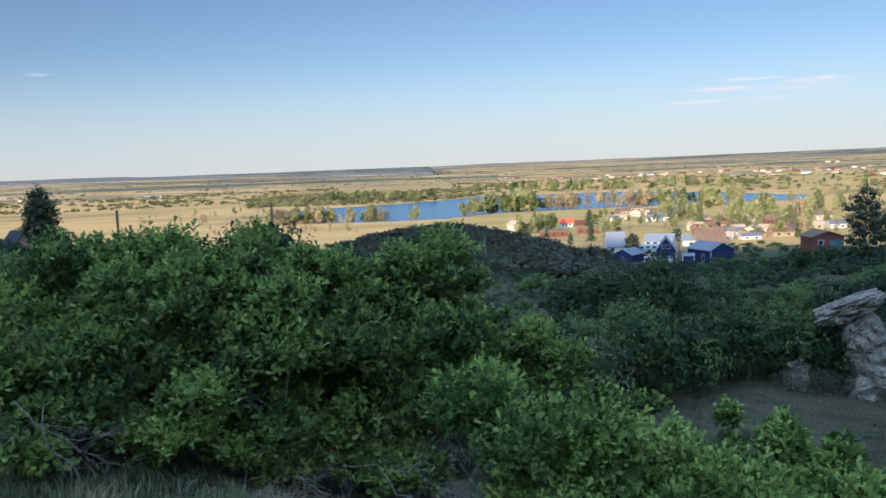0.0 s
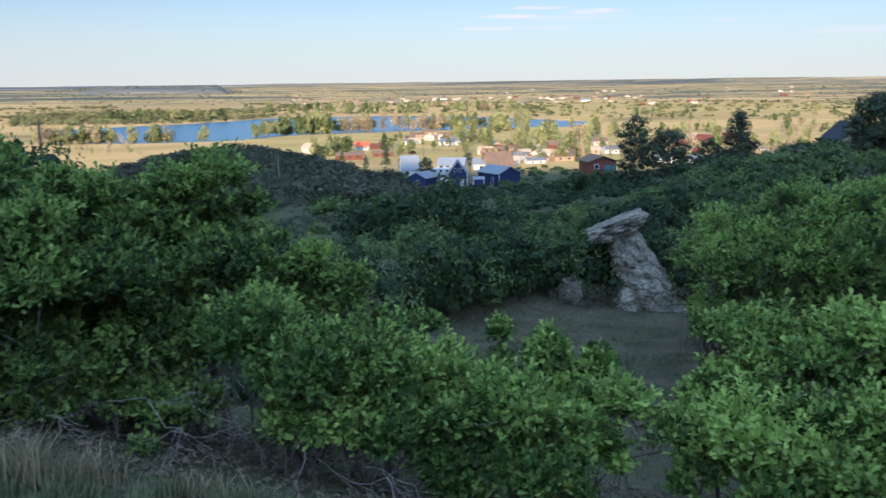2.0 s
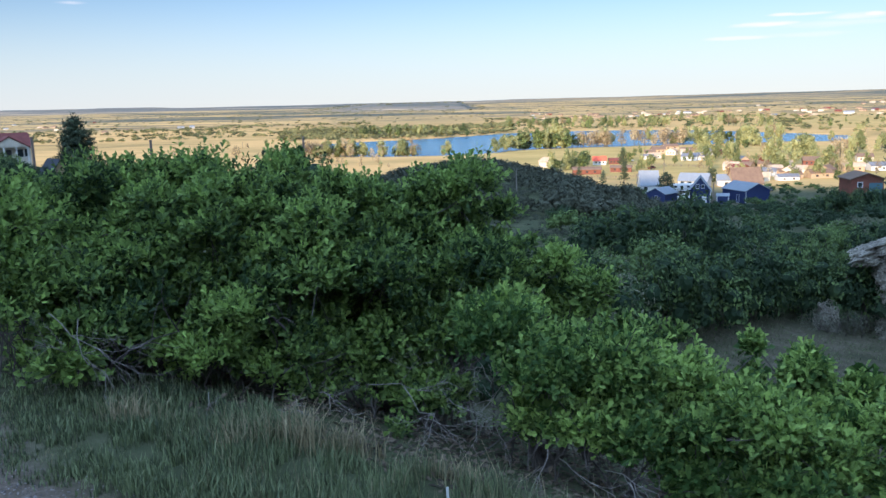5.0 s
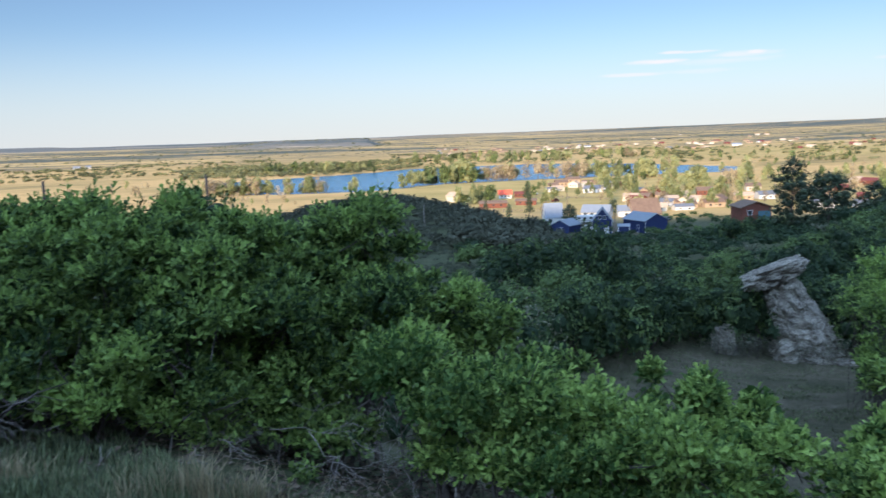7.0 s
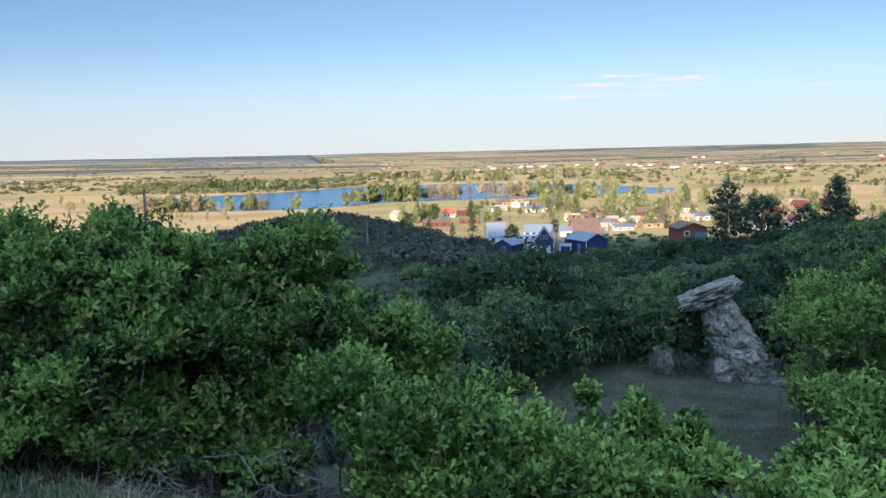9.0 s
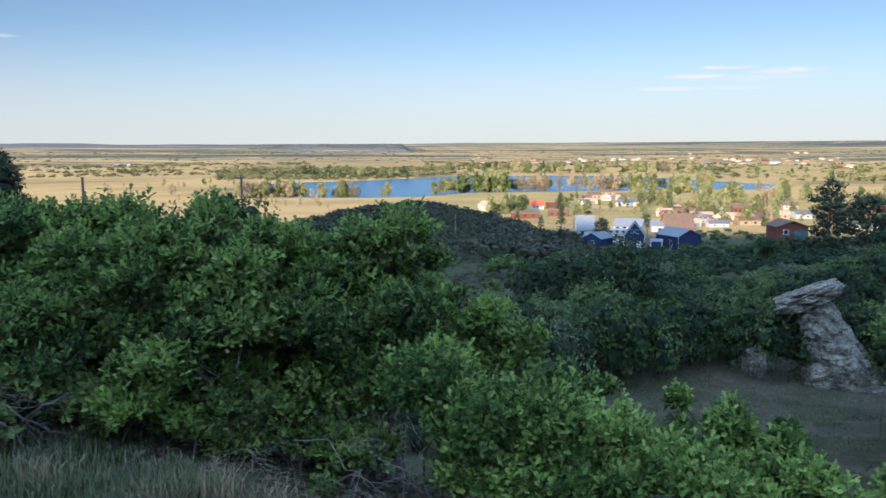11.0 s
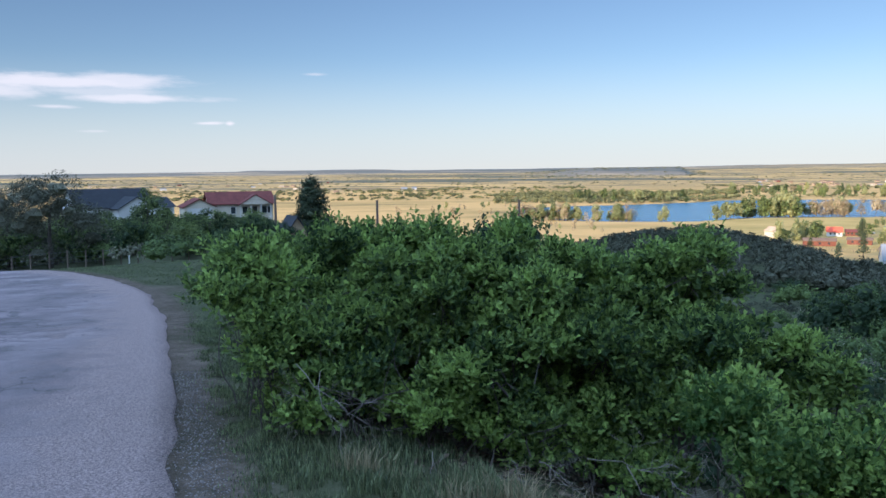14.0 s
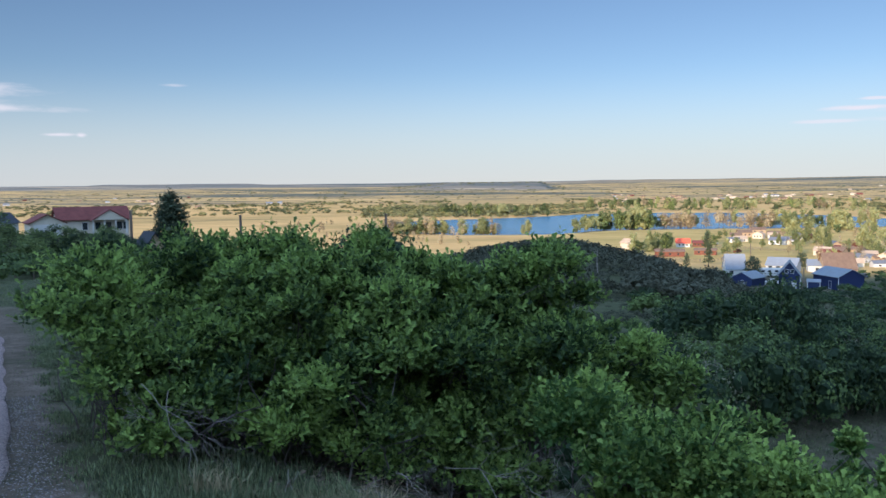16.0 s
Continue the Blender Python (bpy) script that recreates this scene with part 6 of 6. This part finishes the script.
def build_homestead():
    h = thing("house", "steep-gabled blue house with white trim and pale roof", "house", site(14.35, 264))
    gable_body(6.0, 9.0, 4.0, 7.8, BLUE, METAL_ROOF, h, over=0.45)
    for x, z, w, t in ((-0.75, 4.7, 0.8, 1.1), (0.75, 4.7, 0.8, 1.1), (-1.6, 1.2, 1.1, 1.1)):
        opening(h, "window", x, -4.5, z, w, t, WHITE, GLASS)
    opening(h, "door", 1.3, -4.5, 0.05, 1.2, 2.3, WHITE, WHITE)
    part("corner_trim", boxed(-3.03, -2.85, -4.54, -4.5, 0, 4.0), WHITE, h)
    part("corner_trim", boxed(2.85, 3.03, -4.54, -4.5, 0, 4.0), WHITE, h)
    s = thing("shed", "long blue metal shed with a pale sloping roof", "shed", site(17.2, 266, 38))
    gable_body(8.5, 11.0, 3.6, 5.6, BLUE, METAL_ROOF, s, over=0.4)
    part("corner_trim", boxed(-4.29, -4.1, -5.54, -5.5, 0, 3.6), WHITE, s)
    opening(s, "door", -4.25, -2.0, 0.05, 1.0, 2.1, WHITE, BLUE, "left")
    s = thing("shed", "small blue shed with a white-framed front", "shed", site(15.8, 257))
    gable_body(3.4, 3.0, 2.3, 2.9, BLUE, METAL_ROOF, s, side=True, over=0.2)
    part("corner_trim", boxed(-1.72, -1.5, -1.54, -1.5, 0, 2.3), WHITE, s)
    part("corner_trim", boxed(1.5, 1.72, -1.54, -1.5, 0, 2.3), WHITE, s)
    s = thing("shed", "low blue outbuilding with a white roof", "shed", site(11.9, 266, -30))
    gable_body(6.5, 7.5, 2.6, 4.2, BLUE, METAL_ROOF, s, over=0.35)
    opening(s, "window", 0.3, -3.75, 1.0, 0.9, 0.9, WHITE, GLASS)
    hs = thing("house", "house under a steep pale grey roof", "house", site(11.0, 298, 10))
    gable_body(6.2, 8.0, 2.4, 7.0, WHITE, METAL_ROOF, hs, side=True)
    opening(hs, "window", -1.5, -4.0, 0.7, 1.2, 1.1, WHITE, GLASS)
    hs = thing("house", "low white house with a pale blue-grey roof", "house", site(14.0, 312, -12))
    gable_body(10.0, 8.0, 2.2, 4.6, WHITE, METAL_ROOF, hs, side=True)
    for x in (-3.5, -1.0, 2.0):
        opening(hs, "window", x, -4.0, 0.8, 1.3, 1.1, WHITE, GLASS)
    hs = thing("house", "low pale house with a blue-grey roof", "house", site(16.2, 318, 5))
    gable_body(9.0, 8.0, 2.6, 4.4, WHITE, METAL_ROOF, hs, side=True)
    opening(hs, "window", -1.5, -4.0, 0.8, 1.2, 1.1, WHITE, GLASS)
    hs = thing("house", "house under a tall dark brown roof", "house", site(17.1, 316, 18))
    gable_body(10.0, 9.0, 2.2, 7.2, TANWALL, BROWN_ROOF, hs, side=True, over=0.5)
    hs = thing("house", "red-stained timber house with a teal wall panel", "house", site(23.9, 172, 22))
    gable_body(5.8, 5.6, 6.3, 7.3, REDWOOD, BROWN_ROOF, hs, over=0.4)
    part("wall_panel", boxed(0.3, 2.7, -2.83, -2.8, 2.8, 5.6), TEAL, hs, "teal painted boards")
    opening(hs, "window", -1.3, -2.8, 4.9, 0.8, 0.8, WHITE, GLASS)
    hs = thing("house", "grey-roofed house half hidden by junipers", "house", site(39.3, 150, 25))
    gable_body(6.0, 7.0, 2.6, 5.3, TANWALL, BLACK_ROOF, hs)
    # motor home, pickup and swing beside the blue house
    rv = thing("camper_trailer", "white camper trailer parked between the houses", "trailer", site(13.2, 292, 12))
    part("body", boxed(-3.6, 3.6, -1.2, 1.2, 0.55, 3.0, 0.25), WHITE, rv)
    for x in (-2.4, -0.4, 1.8):
        part("window", boxed(x - 0.5, x + 0.5, -1.23, -1.19, 1.7, 2.4), GLASS, rv)
    part("stripe", boxed(-3.5, 3.5, -1.215, -1.19, 1.15, 1.3), DARK_TRIM, rv)
    for x in (-0.7, 0.3):
        w = bmesh.new()
        bmesh.ops.create_cone(w, cap_ends=True, segments=16, radius1=0.36, radius2=0.36, depth=0.22, matrix=Matrix.LocRotScale((x, -1.05, 0.36), Euler((radians(90), 0, 0)), None))
        part("wheel", w, DARK_TRIM, rv)
    sw = thing("swing_set", "metal swing frame with a yellow slide on the lawn", "playground", site(13.3, 250, 10))
    for x in (-1.6, 1.6):
        for y in (-0.8, 0.8):
            v, q = tubes([(np.array([(x, y, -0.05), (x, 0, 2.2)]), [0.05, 0.05])], 6)
            part("leg", mesh_from("leg", v, q, WHITE, True), WHITE, sw)
    v, q = tubes([(np.array([(-1.7, 0, 2.2), (1.7, 0, 2.2)]), [0.05, 0.05])], 6)
    part("top_bar", mesh_from("top_bar", v, q, WHITE, True), WHITE, sw)
    v = np.array([(1.7 + 0.3 * k, y, 1.7 - 0.28 * k + 0.02 * k * k + (0.14 if abs(y) > 0.2 else 0)) for k in range(6) for y in (-0.26, -0.18, 0.18, 0.26)])
    q = [(4 * k + j, 4 * k + j + 1, 4 * k + j + 5, 4 * k + j + 4) for k in range(5) for j in range(3)]
    part("slide", mesh_from("slide", v, np.array(q), YELLOW, True), YELLOW, sw, "yellow plastic slide")


def parked_car(label, paint_mat, bearing, distance, yaw, tall=1.0, bed=False):
    """A parked car or pickup: body, cabin, panes, lamps and four wheels."""
    c = thing("parked_car", label, "car", site(bearing, distance, yaw), "cars by the houses")
    part("body", boxed(-2.3, 2.3, -0.9, 0.9, 0.35, 0.95 * tall, 0.12), paint_mat, c)
    x0, x1 = (-0.2, 1.3) if bed else (-1.9, 1.1)
    roof = 1.55 * tall
    cab = part("cabin", turned(prism([(-0.78, 0.95 * tall), (0.78, 0.95 * tall), (0.66, roof), (-0.66, roof)], -x1, -x0)), paint_mat, c)
    part("pane", boxed(x0 + 0.15, x1 - 0.15, -0.8, -0.74, 1.02 * tall, roof - 0.1), GLASS, cab)
    part("pane", boxed(x0 + 0.15, x1 - 0.15, 0.74, 0.8, 1.02 * tall, roof - 0.1), GLASS, cab)
    part("windscreen", boxed(x1 - 0.02, x1 + 0.03, -0.62, 0.62, 1.0 * tall, roof - 0.08), GLASS, cab)
    for y in (-0.68, 0.68):
        part("headlight", boxed(2.28, 2.33, y - 0.16, y + 0.16, 0.62, 0.78), WHITE, c)
    for x in (-1.45, 1.45):
        for y in (-0.82, 0.82):
            w = bmesh.new()
            bmesh.ops.create_cone(w, cap_ends=True, segments=16, radius1=0.35, radius2=0.35, depth=0.22, matrix=Matrix.LocRotScale((x, y, 0.35), Euler((radians(90), 0, 0)), None))
            part("wheel", w, DARK_TRIM, c)


def build_cars():
    for words, mat, a, d, yaw, tall, bed in (("white pickup parked between the blue house and shed", WHITE, 13.25, 270, 25, 1.1, True), ("dark car parked beside the low blue outbuilding", DARK_TRIM, 12.75, 274, -20, 1.0, False),
                                            ("grey car parked in front of the brown-roofed house", GREY_ROOF, 18.6, 300, 70, 1.0, False), ("white van parked by the pale houses", WHITE, 19.6, 345, 10, 1.25, False),
                                            ("red car parked on the meadow track", RED_ROOF, 11.2, 400, 60, 1.0, False), ("white car parked on the meadow track", WHITE, 9.7, 452, 15, 1.0, False)):
        parked_car(words, mat, a, d, yaw, tall, bed)


def build_pasture_fence(ends, label):
    o = np.array(spot(*ends[0]))
    f = thing("rail_fence", label, "fence", Matrix.Translation(o), "fences round the pasture")
    feet = []
    for (a0, d0), (a1, d1) in zip(ends, ends[1:]):
        n = max(2, int(math.dist(spot(a0, d0)[:2], spot(a1, d1)[:2]) / 4))
        feet += [np.array(spot(a0 + (a1 - a0) * k / n, d0 + (d1 - d0) * k / n)) - o for k in range(n)]
    for p in feet:
        part("post", boxed(p[0] - 0.08, p[0] + 0.08, p[1] - 0.08, p[1] + 0.08, p[2] - 0.2, p[2] + 1.35), POST_WOOD, f)
    for h in (0.55, 0.95, 1.3):
        v, q = tubes([(np.array(feet) + (0, 0, h), np.full(len(feet), 0.055))], 4)
        part("rail", mesh_from("rail", v, q, POST_WOOD), POST_WOOD, f)


def build_roadside_houses():
    h = thing("house", "white house with maroon roof, porch and double garage", "house", site(-31.5, 182, 8))
    gable_body(13.0, 9.0, 2.9, 5.1, CREAM, RED_ROOF, h, side=True, over=0.5)
    porch = part("porch_gable", prism([(-3.2, 2.7), (3.2, 2.7), (0, 4.6)], -6.2, -4.4), CREAM, h)
    porch.location = (2.6, 0, 0)
    for sgn in (-1, 1):
        r = part("porch_roof", prism([(0, 4.62), (sgn * 3.6, 2.48), (sgn * 3.6, 2.64), (0, 4.8)], -6.4, -2.0), RED_ROOF, porch)
    for x in (-0.5, 1.6, 3.7, 5.7):
        part("porch_post", boxed(x - 0.12, x + 0.12, -6.15, -5.9, -0.6, 2.7), WHITE, h)
    part("porch_floor", boxed(-0.8, 6.0, -6.2, -4.5, -0.9, -0.02), CREAM, h)
    for x, w in ((0.6, 1.0), (4.6, 1.0), (5.7, 0.7), (-1.8, 0.9)):
        opening(h, "window", x, -4.5, 0.8, w, 1.4, WHITE, GLASS)
    opening(h, "door", 2.6, -4.5, 0.0, 1.0, 2.2, WHITE, DARK_TRIM)
    ga = thing("garage", "cream garage wing with a white double door", "garage", site(-34.2, 177, 8))
    gable_body(6.0, 8.0, 2.6, 4.1, CREAM, RED_ROOF, ga, over=0.4)
    d = part("garage_door", boxed(-2.4, 2.4, -4.05, -4.0, 0, 2.3), WHITE, ga)
    for k in range(4):
        part("panel", boxed(-2.3, 2.3, -4.075, -4.05, 0.06 + k * 0.57, 0.06 + k * 0.57 + 0.5), WHITE, d)
    h = thing("house", "white house with steep black shingle roofs", "house", site(-39.7, 205, 22))
    gable_body(17.0, 9.5, 3.6, 7.4, WHITE, BLACK_ROOF, h, side=True, over=0.5)
    wing = part("wing_wall", prism([(-4.2, -0.8), (4.2, -0.8), (4.2, 3.2), (0, 5.6), (-4.2, 3.2)], -9.0, -4.2), WHITE, h)
    wing.location = (3.0, 0, 0)
    for sgn in (-1, 1):
        part("wing_roof", prism([(0, 5.62), (sgn * 4.7, 2.93), (sgn * 4.7, 3.1), (0, 5.8)], -9.4, -2.5), BLACK_ROOF, wing)
    d = part("garage_door", boxed(0.4, 5.6, -9.05, -9.0, 0, 2.4), WHITE, h)
    part("side_wing", boxed(7.2, 12.5, -7.5, 2.0, -0.8, 3.3), WHITE, h)
    side = part("side_roof", turned(prism([(-8.0, 3.1), (2.5, 3.1), (-2.75, 5.4)], -13.0, -7.0)), BLACK_ROOF, h)
    for x in (8.6, 10.8):
        opening(h, "window", x, -7.5, 1.0, 0.9, 1.3, WHITE, GLASS)
    for x in (-6.5, -4.0, -2.0):
        opening(h, "window", x, -4.75, 1.0, 1.1, 1.4, WHITE, GLASS)
    h = thing("house", "low grey-roofed house half hidden behind an oak shrub", "house", site(-28.0, 98, 20))
    gable_body(2.4, 3.0, 1.6, 3.3, TANWALL, BLACK_ROOF, h)


# bearing, distance, width, depth, eave, ridge, yaw, wall, roof, slope to the front, words
VILLAGE = (
    (7.75, 432, 9, 7, 2.4, 5.2, 4, WHITE, ORANGE_ROOF, True, "barn with a bright orange-red roof"),
    (8.75, 436, 8, 6, 2.2, 3.6, 0, REDWOOD, RED_ROOF, True, "low red outbuilding beside the barn"),
    (4.2, 418, 7, 9, 3.2, 5.8, 35, CREAM, TAN_ROOF, False, "cream house with a lit gable"),
    (6.9, 372, 17, 7, 2.4, 3.8, 5, REDWOOD, BROWN_ROOF, True, "long low brown stable"),
    (9.2, 384, 13, 6, 2.2, 3.4, -4, REDWOOD, BROWN_ROOF, True, "long dark brown outbuilding"),
    (10.9, 470, 9, 5, 2.2, 3.2, 0, WHITE, GREY_ROOF, True, "low white trailer home on the meadow"),
    (11.6, 520, 11, 8, 2.8, 4.8, 12, TANWALL, BROWN_ROOF, True, "tan house with a brown roof"),
    (12.5, 505, 8, 7, 2.6, 4.6, -20, CREAM, TAN_ROOF, False, "cream house by the meadow"),
    (13.3, 508, 7, 6, 2.4, 3.8, 10, WHITE, TAN_ROOF, True, "small white house by the meadow"),
    (14.6, 500, 14, 8, 2.6, 4.6, 8, WHITE, GREY_ROOF, True, "long white house by the meadow"),
    (16.9, 425, 9, 8, 2.8, 5.4, 25, TANWALL, GREY_ROOF, False, "house with a grey roof and dark gable"),
    (16.3, 395, 9, 8, 2.4, 4.4, -15, CREAM, TAN_ROOF, True, "pale house with a pinkish roof"),
    (18.7, 372, 11, 9, 2.6, 4.8, 14, CREAM, TAN_ROOF, True, "pale house with a tan roof"),
    (19.9, 366, 8, 8, 2.6, 4.6, -28, CREAM, TAN_ROOF, False, "cream gabled house beside pale trees"),
    (21.0, 430, 10, 8, 2.6, 4.8, 6, REDWOOD, BROWN_ROOF, True, "brick-red house among pale trees"),
    (21.9, 372, 8, 8, 2.6, 4.9, -20, TANWALL, BROWN_ROOF, False, "tan gabled house beside pale trees"),
    (23.4, 395, 12, 8, 2.4, 4.2, 5, TANWALL, TAN_ROOF, True, "long tan house with a tan roof"),
    (24.0, 460, 10, 8, 2.6, 4.6, 12, CREAM, BROWN_ROOF, True, "cream house with a brown roof"),
    (26.5, 420, 12, 8, 2.6, 4.6, -10, TANWALL, BROWN_ROOF, True, "tan house behind the pines"),
    (28.2, 350, 12, 8, 2.8, 4.8, 12, WHITE, GREY_ROOF, True, "white house seen between conifers"),
    (29.6, 480, 12, 8, 2.6, 4.6, 0, TANWALL, TAN_ROOF, True, "tan house behind the trees"),
    (30.8, 330, 14, 8, 2.6, 4.6, 8, WHITE, GREY_ROOF, True, "low white house beyond the scrub"),
    (34.0, 390, 12, 9, 2.8, 5.2, -18, TANWALL, TAN_ROOF, False, "tan gabled house beyond the scrub"),
    (35.5, 400, 11, 8, 2.8, 4.8, 6, WHITE, BROWN_ROOF, True, "white house beyond the scrub"),
    (32.4, 520, 13, 8, 2.6, 4.4, 4, REDWOOD, RED_ROOF, True, "red house beyond the trees"),
    (37.2, 420, 9, 8, 2.8, 5.0, 16, TANWALL, BROWN_ROOF, True, "tan house with a brown roof beyond the scrub"),
)


def build_village():
    for a, d, w, dep, eave, ridge, yaw, wall, roof, side, words in VILLAGE:
        h = thing("house", words, "house", site(a, d, yaw), "houses of the village")
        w, dep, eave, ridge = w * 0.72, dep * 0.72, eave * 0.9, eave * 0.9 + (ridge - eave) * 0.72
        gable_body(w, dep, eave, ridge, wall, roof, h, side=side)
        y = -dep / 2
        for k in range(3):
            opening(h, "window", (k - 1) * w * 0.28, y, 0.8, 0.8, 0.9, wall, GLASS)
    rng = np.random.default_rng(200)
    kinds = [("pale house with a tan roof in the far town", CREAM, TAN_ROOF), ("white house with a grey roof in the far town", WHITE, GREY_ROOF), ("tan house with a brown roof in the far town", TANWALL, BROWN_ROOF),
             ("white house with a pale roof in the far town", WHITE, METAL_ROOF), ("reddish house with a maroon roof in the far town", REDWOOD, RED_ROOF)]
    protos = []
    for words, wall, roof in kinds:
        h = thing("far_house", words, "house", None, "houses of the far town")
        gable_body(13.0, 9.0, 3.4, 6.0, wall, roof, h, side=True)
        for k in (-1, 1):
            part("window", boxed(k * 3.0 - 0.8, k * 3.0 + 0.8, -4.56, -4.5, 1.0, 2.4), GLASS, h)
        protos.append(h)
    # small houses scattered among the trees of the village
    for k, (a, d) in enumerate(belt(rng, 16, 16.5, 22, 340, 440) + belt(rng, 10, 9.5, 16, 455, 560) + belt(rng, 12, 22, 31, 380, 560)):
        c = copy_thing(protos[(2, 0, 4, 2, 1)[k % 5]], site(a, d, rng.uniform(-40, 40)))
        n = rng.uniform(0.45, 0.7)
        c.scale = (n * rng.uniform(0.8, 1.3), n, n * 0.9)
    spots = belt(rng, 85, 3, 27, 1350, 1800) + belt(rng, 22, -46, -18, 1250, 2000) + belt(rng, 22, 24, 46, 1100, 1900) + belt(rng, 14, 12, 40, 1900, 2600)
    for a, d in spots:
        if inside_lake(*[np.array([q]) for q in spot(a, d)[:2]])[0] > -10:
            continue
        c = copy_thing(protos[rng.choice(5, p=(0.36, 0.06, 0.45, 0.02, 0.11))], site(a, d, rng.uniform(-40, 40)))
        k = rng.uniform(0.4, 0.7)
        c.scale = (k * rng.uniform(0.8, 1.5), k, k)
    for a, d, k in ((-20.3, 1430, 0.8), (23.0, 1520, 1.2), (-19.6, 1450, 0.6)):
        c = copy_thing(protos[3], site(a, d, 5))
        c.scale = (k, 0.8, 0.8)
    for h in protos:
        remove_thing(h)


def build_fences():
    rng = np.random.default_rng(210)
    f = thing("wire_fence", "wire fence on thin weathered posts below the road", "fence", Matrix.Translation(spot(-40, 64)))
    o = np.array(spot(-40, 64))
    tops = []
    for k in range(14):
        a = -48.5 + k * 1.05
        p = np.array(spot(a, 62 + 0.25 * k)) - o
        v, q = tubes([(np.array([p + (0, 0, -0.2), p + (rng.normal(0, 0.03), 0, 1.25)]), [0.05, 0.045])], 6)
        part("post", mesh_from("post", v, q, POST_WOOD, True), POST_WOOD, f)
        tops.append(p)
    for z in (0.45, 0.8, 1.15):
        v, q = tubes([(np.array(tops) + (0, 0, z), np.full(len(tops), 0.008))], 4)
        part("wire", mesh_from("wire", v, q, GREY_ROOF, True), GREY_ROOF, f)
    m = thing("marker_post", "white marker post on a pale concrete foot", "post", Matrix.Translation(spot(-38.55, 60)))
    part("post", boxed(-0.04, 0.04, -0.04, 0.04, 0, 0.85, 0.015), WHITE, m)
    part("foot", boxed(-0.35, 0.35, -0.3, 0.3, -0.15, 0.08, 0.03), CREAM, m)
    for a, d, top in ((-29.1, 100, -1.2), (-22.2, 100, -2.0), (-12.4, 110, -2.5), (15.2, 252, -23.5), (12.0, 330, -22.5)):
        x, y, z = spot(a, d)
        p = thing("utility_pole", "dark weathered timber pole beyond the shrubs", "pole", Matrix.Translation((x, y, z)), "poles below the road")
        v, q = tubes([(np.array([(0, 0, -0.3), (0, 0, top - z)]), [0.17, 0.14])], 8)
        part("shaft", mesh_from("shaft", v, q, POST_WOOD, True), POST_WOOD, p)
        part("cap", boxed(-0.15, 0.15, -0.15, 0.15, top - z, top - z + 0.08, 0.02), POST_WOOD, p)
    x, y, z = spot(2.1, 118)
    p = thing("dead_snag", "bleached dead trunk standing on the scrubby knoll", "tree", Matrix.Translation((x, y, z)))
    v, q = tubes([(wander(rng, (0, 0, -0.1), (0.1, 0, 3.4), 7, 0.03), np.linspace(0.13, 0.05, 7))], 6)
    part("trunk", mesh_from("trunk", v, q, DEADWOOD, True), DEADWOOD, p)


build_homestead()
build_cars()
build_pasture_fence([(5.4, 356), (8.2, 342), (10.2, 352), (10.6, 385)], "weathered rail fence round the pasture by the stable")
build_pasture_fence([(9.8, 430), (12.6, 415), (15.5, 402)], "weathered rail fence along the meadow")
build_roadside_houses()
build_village()
build_fences()
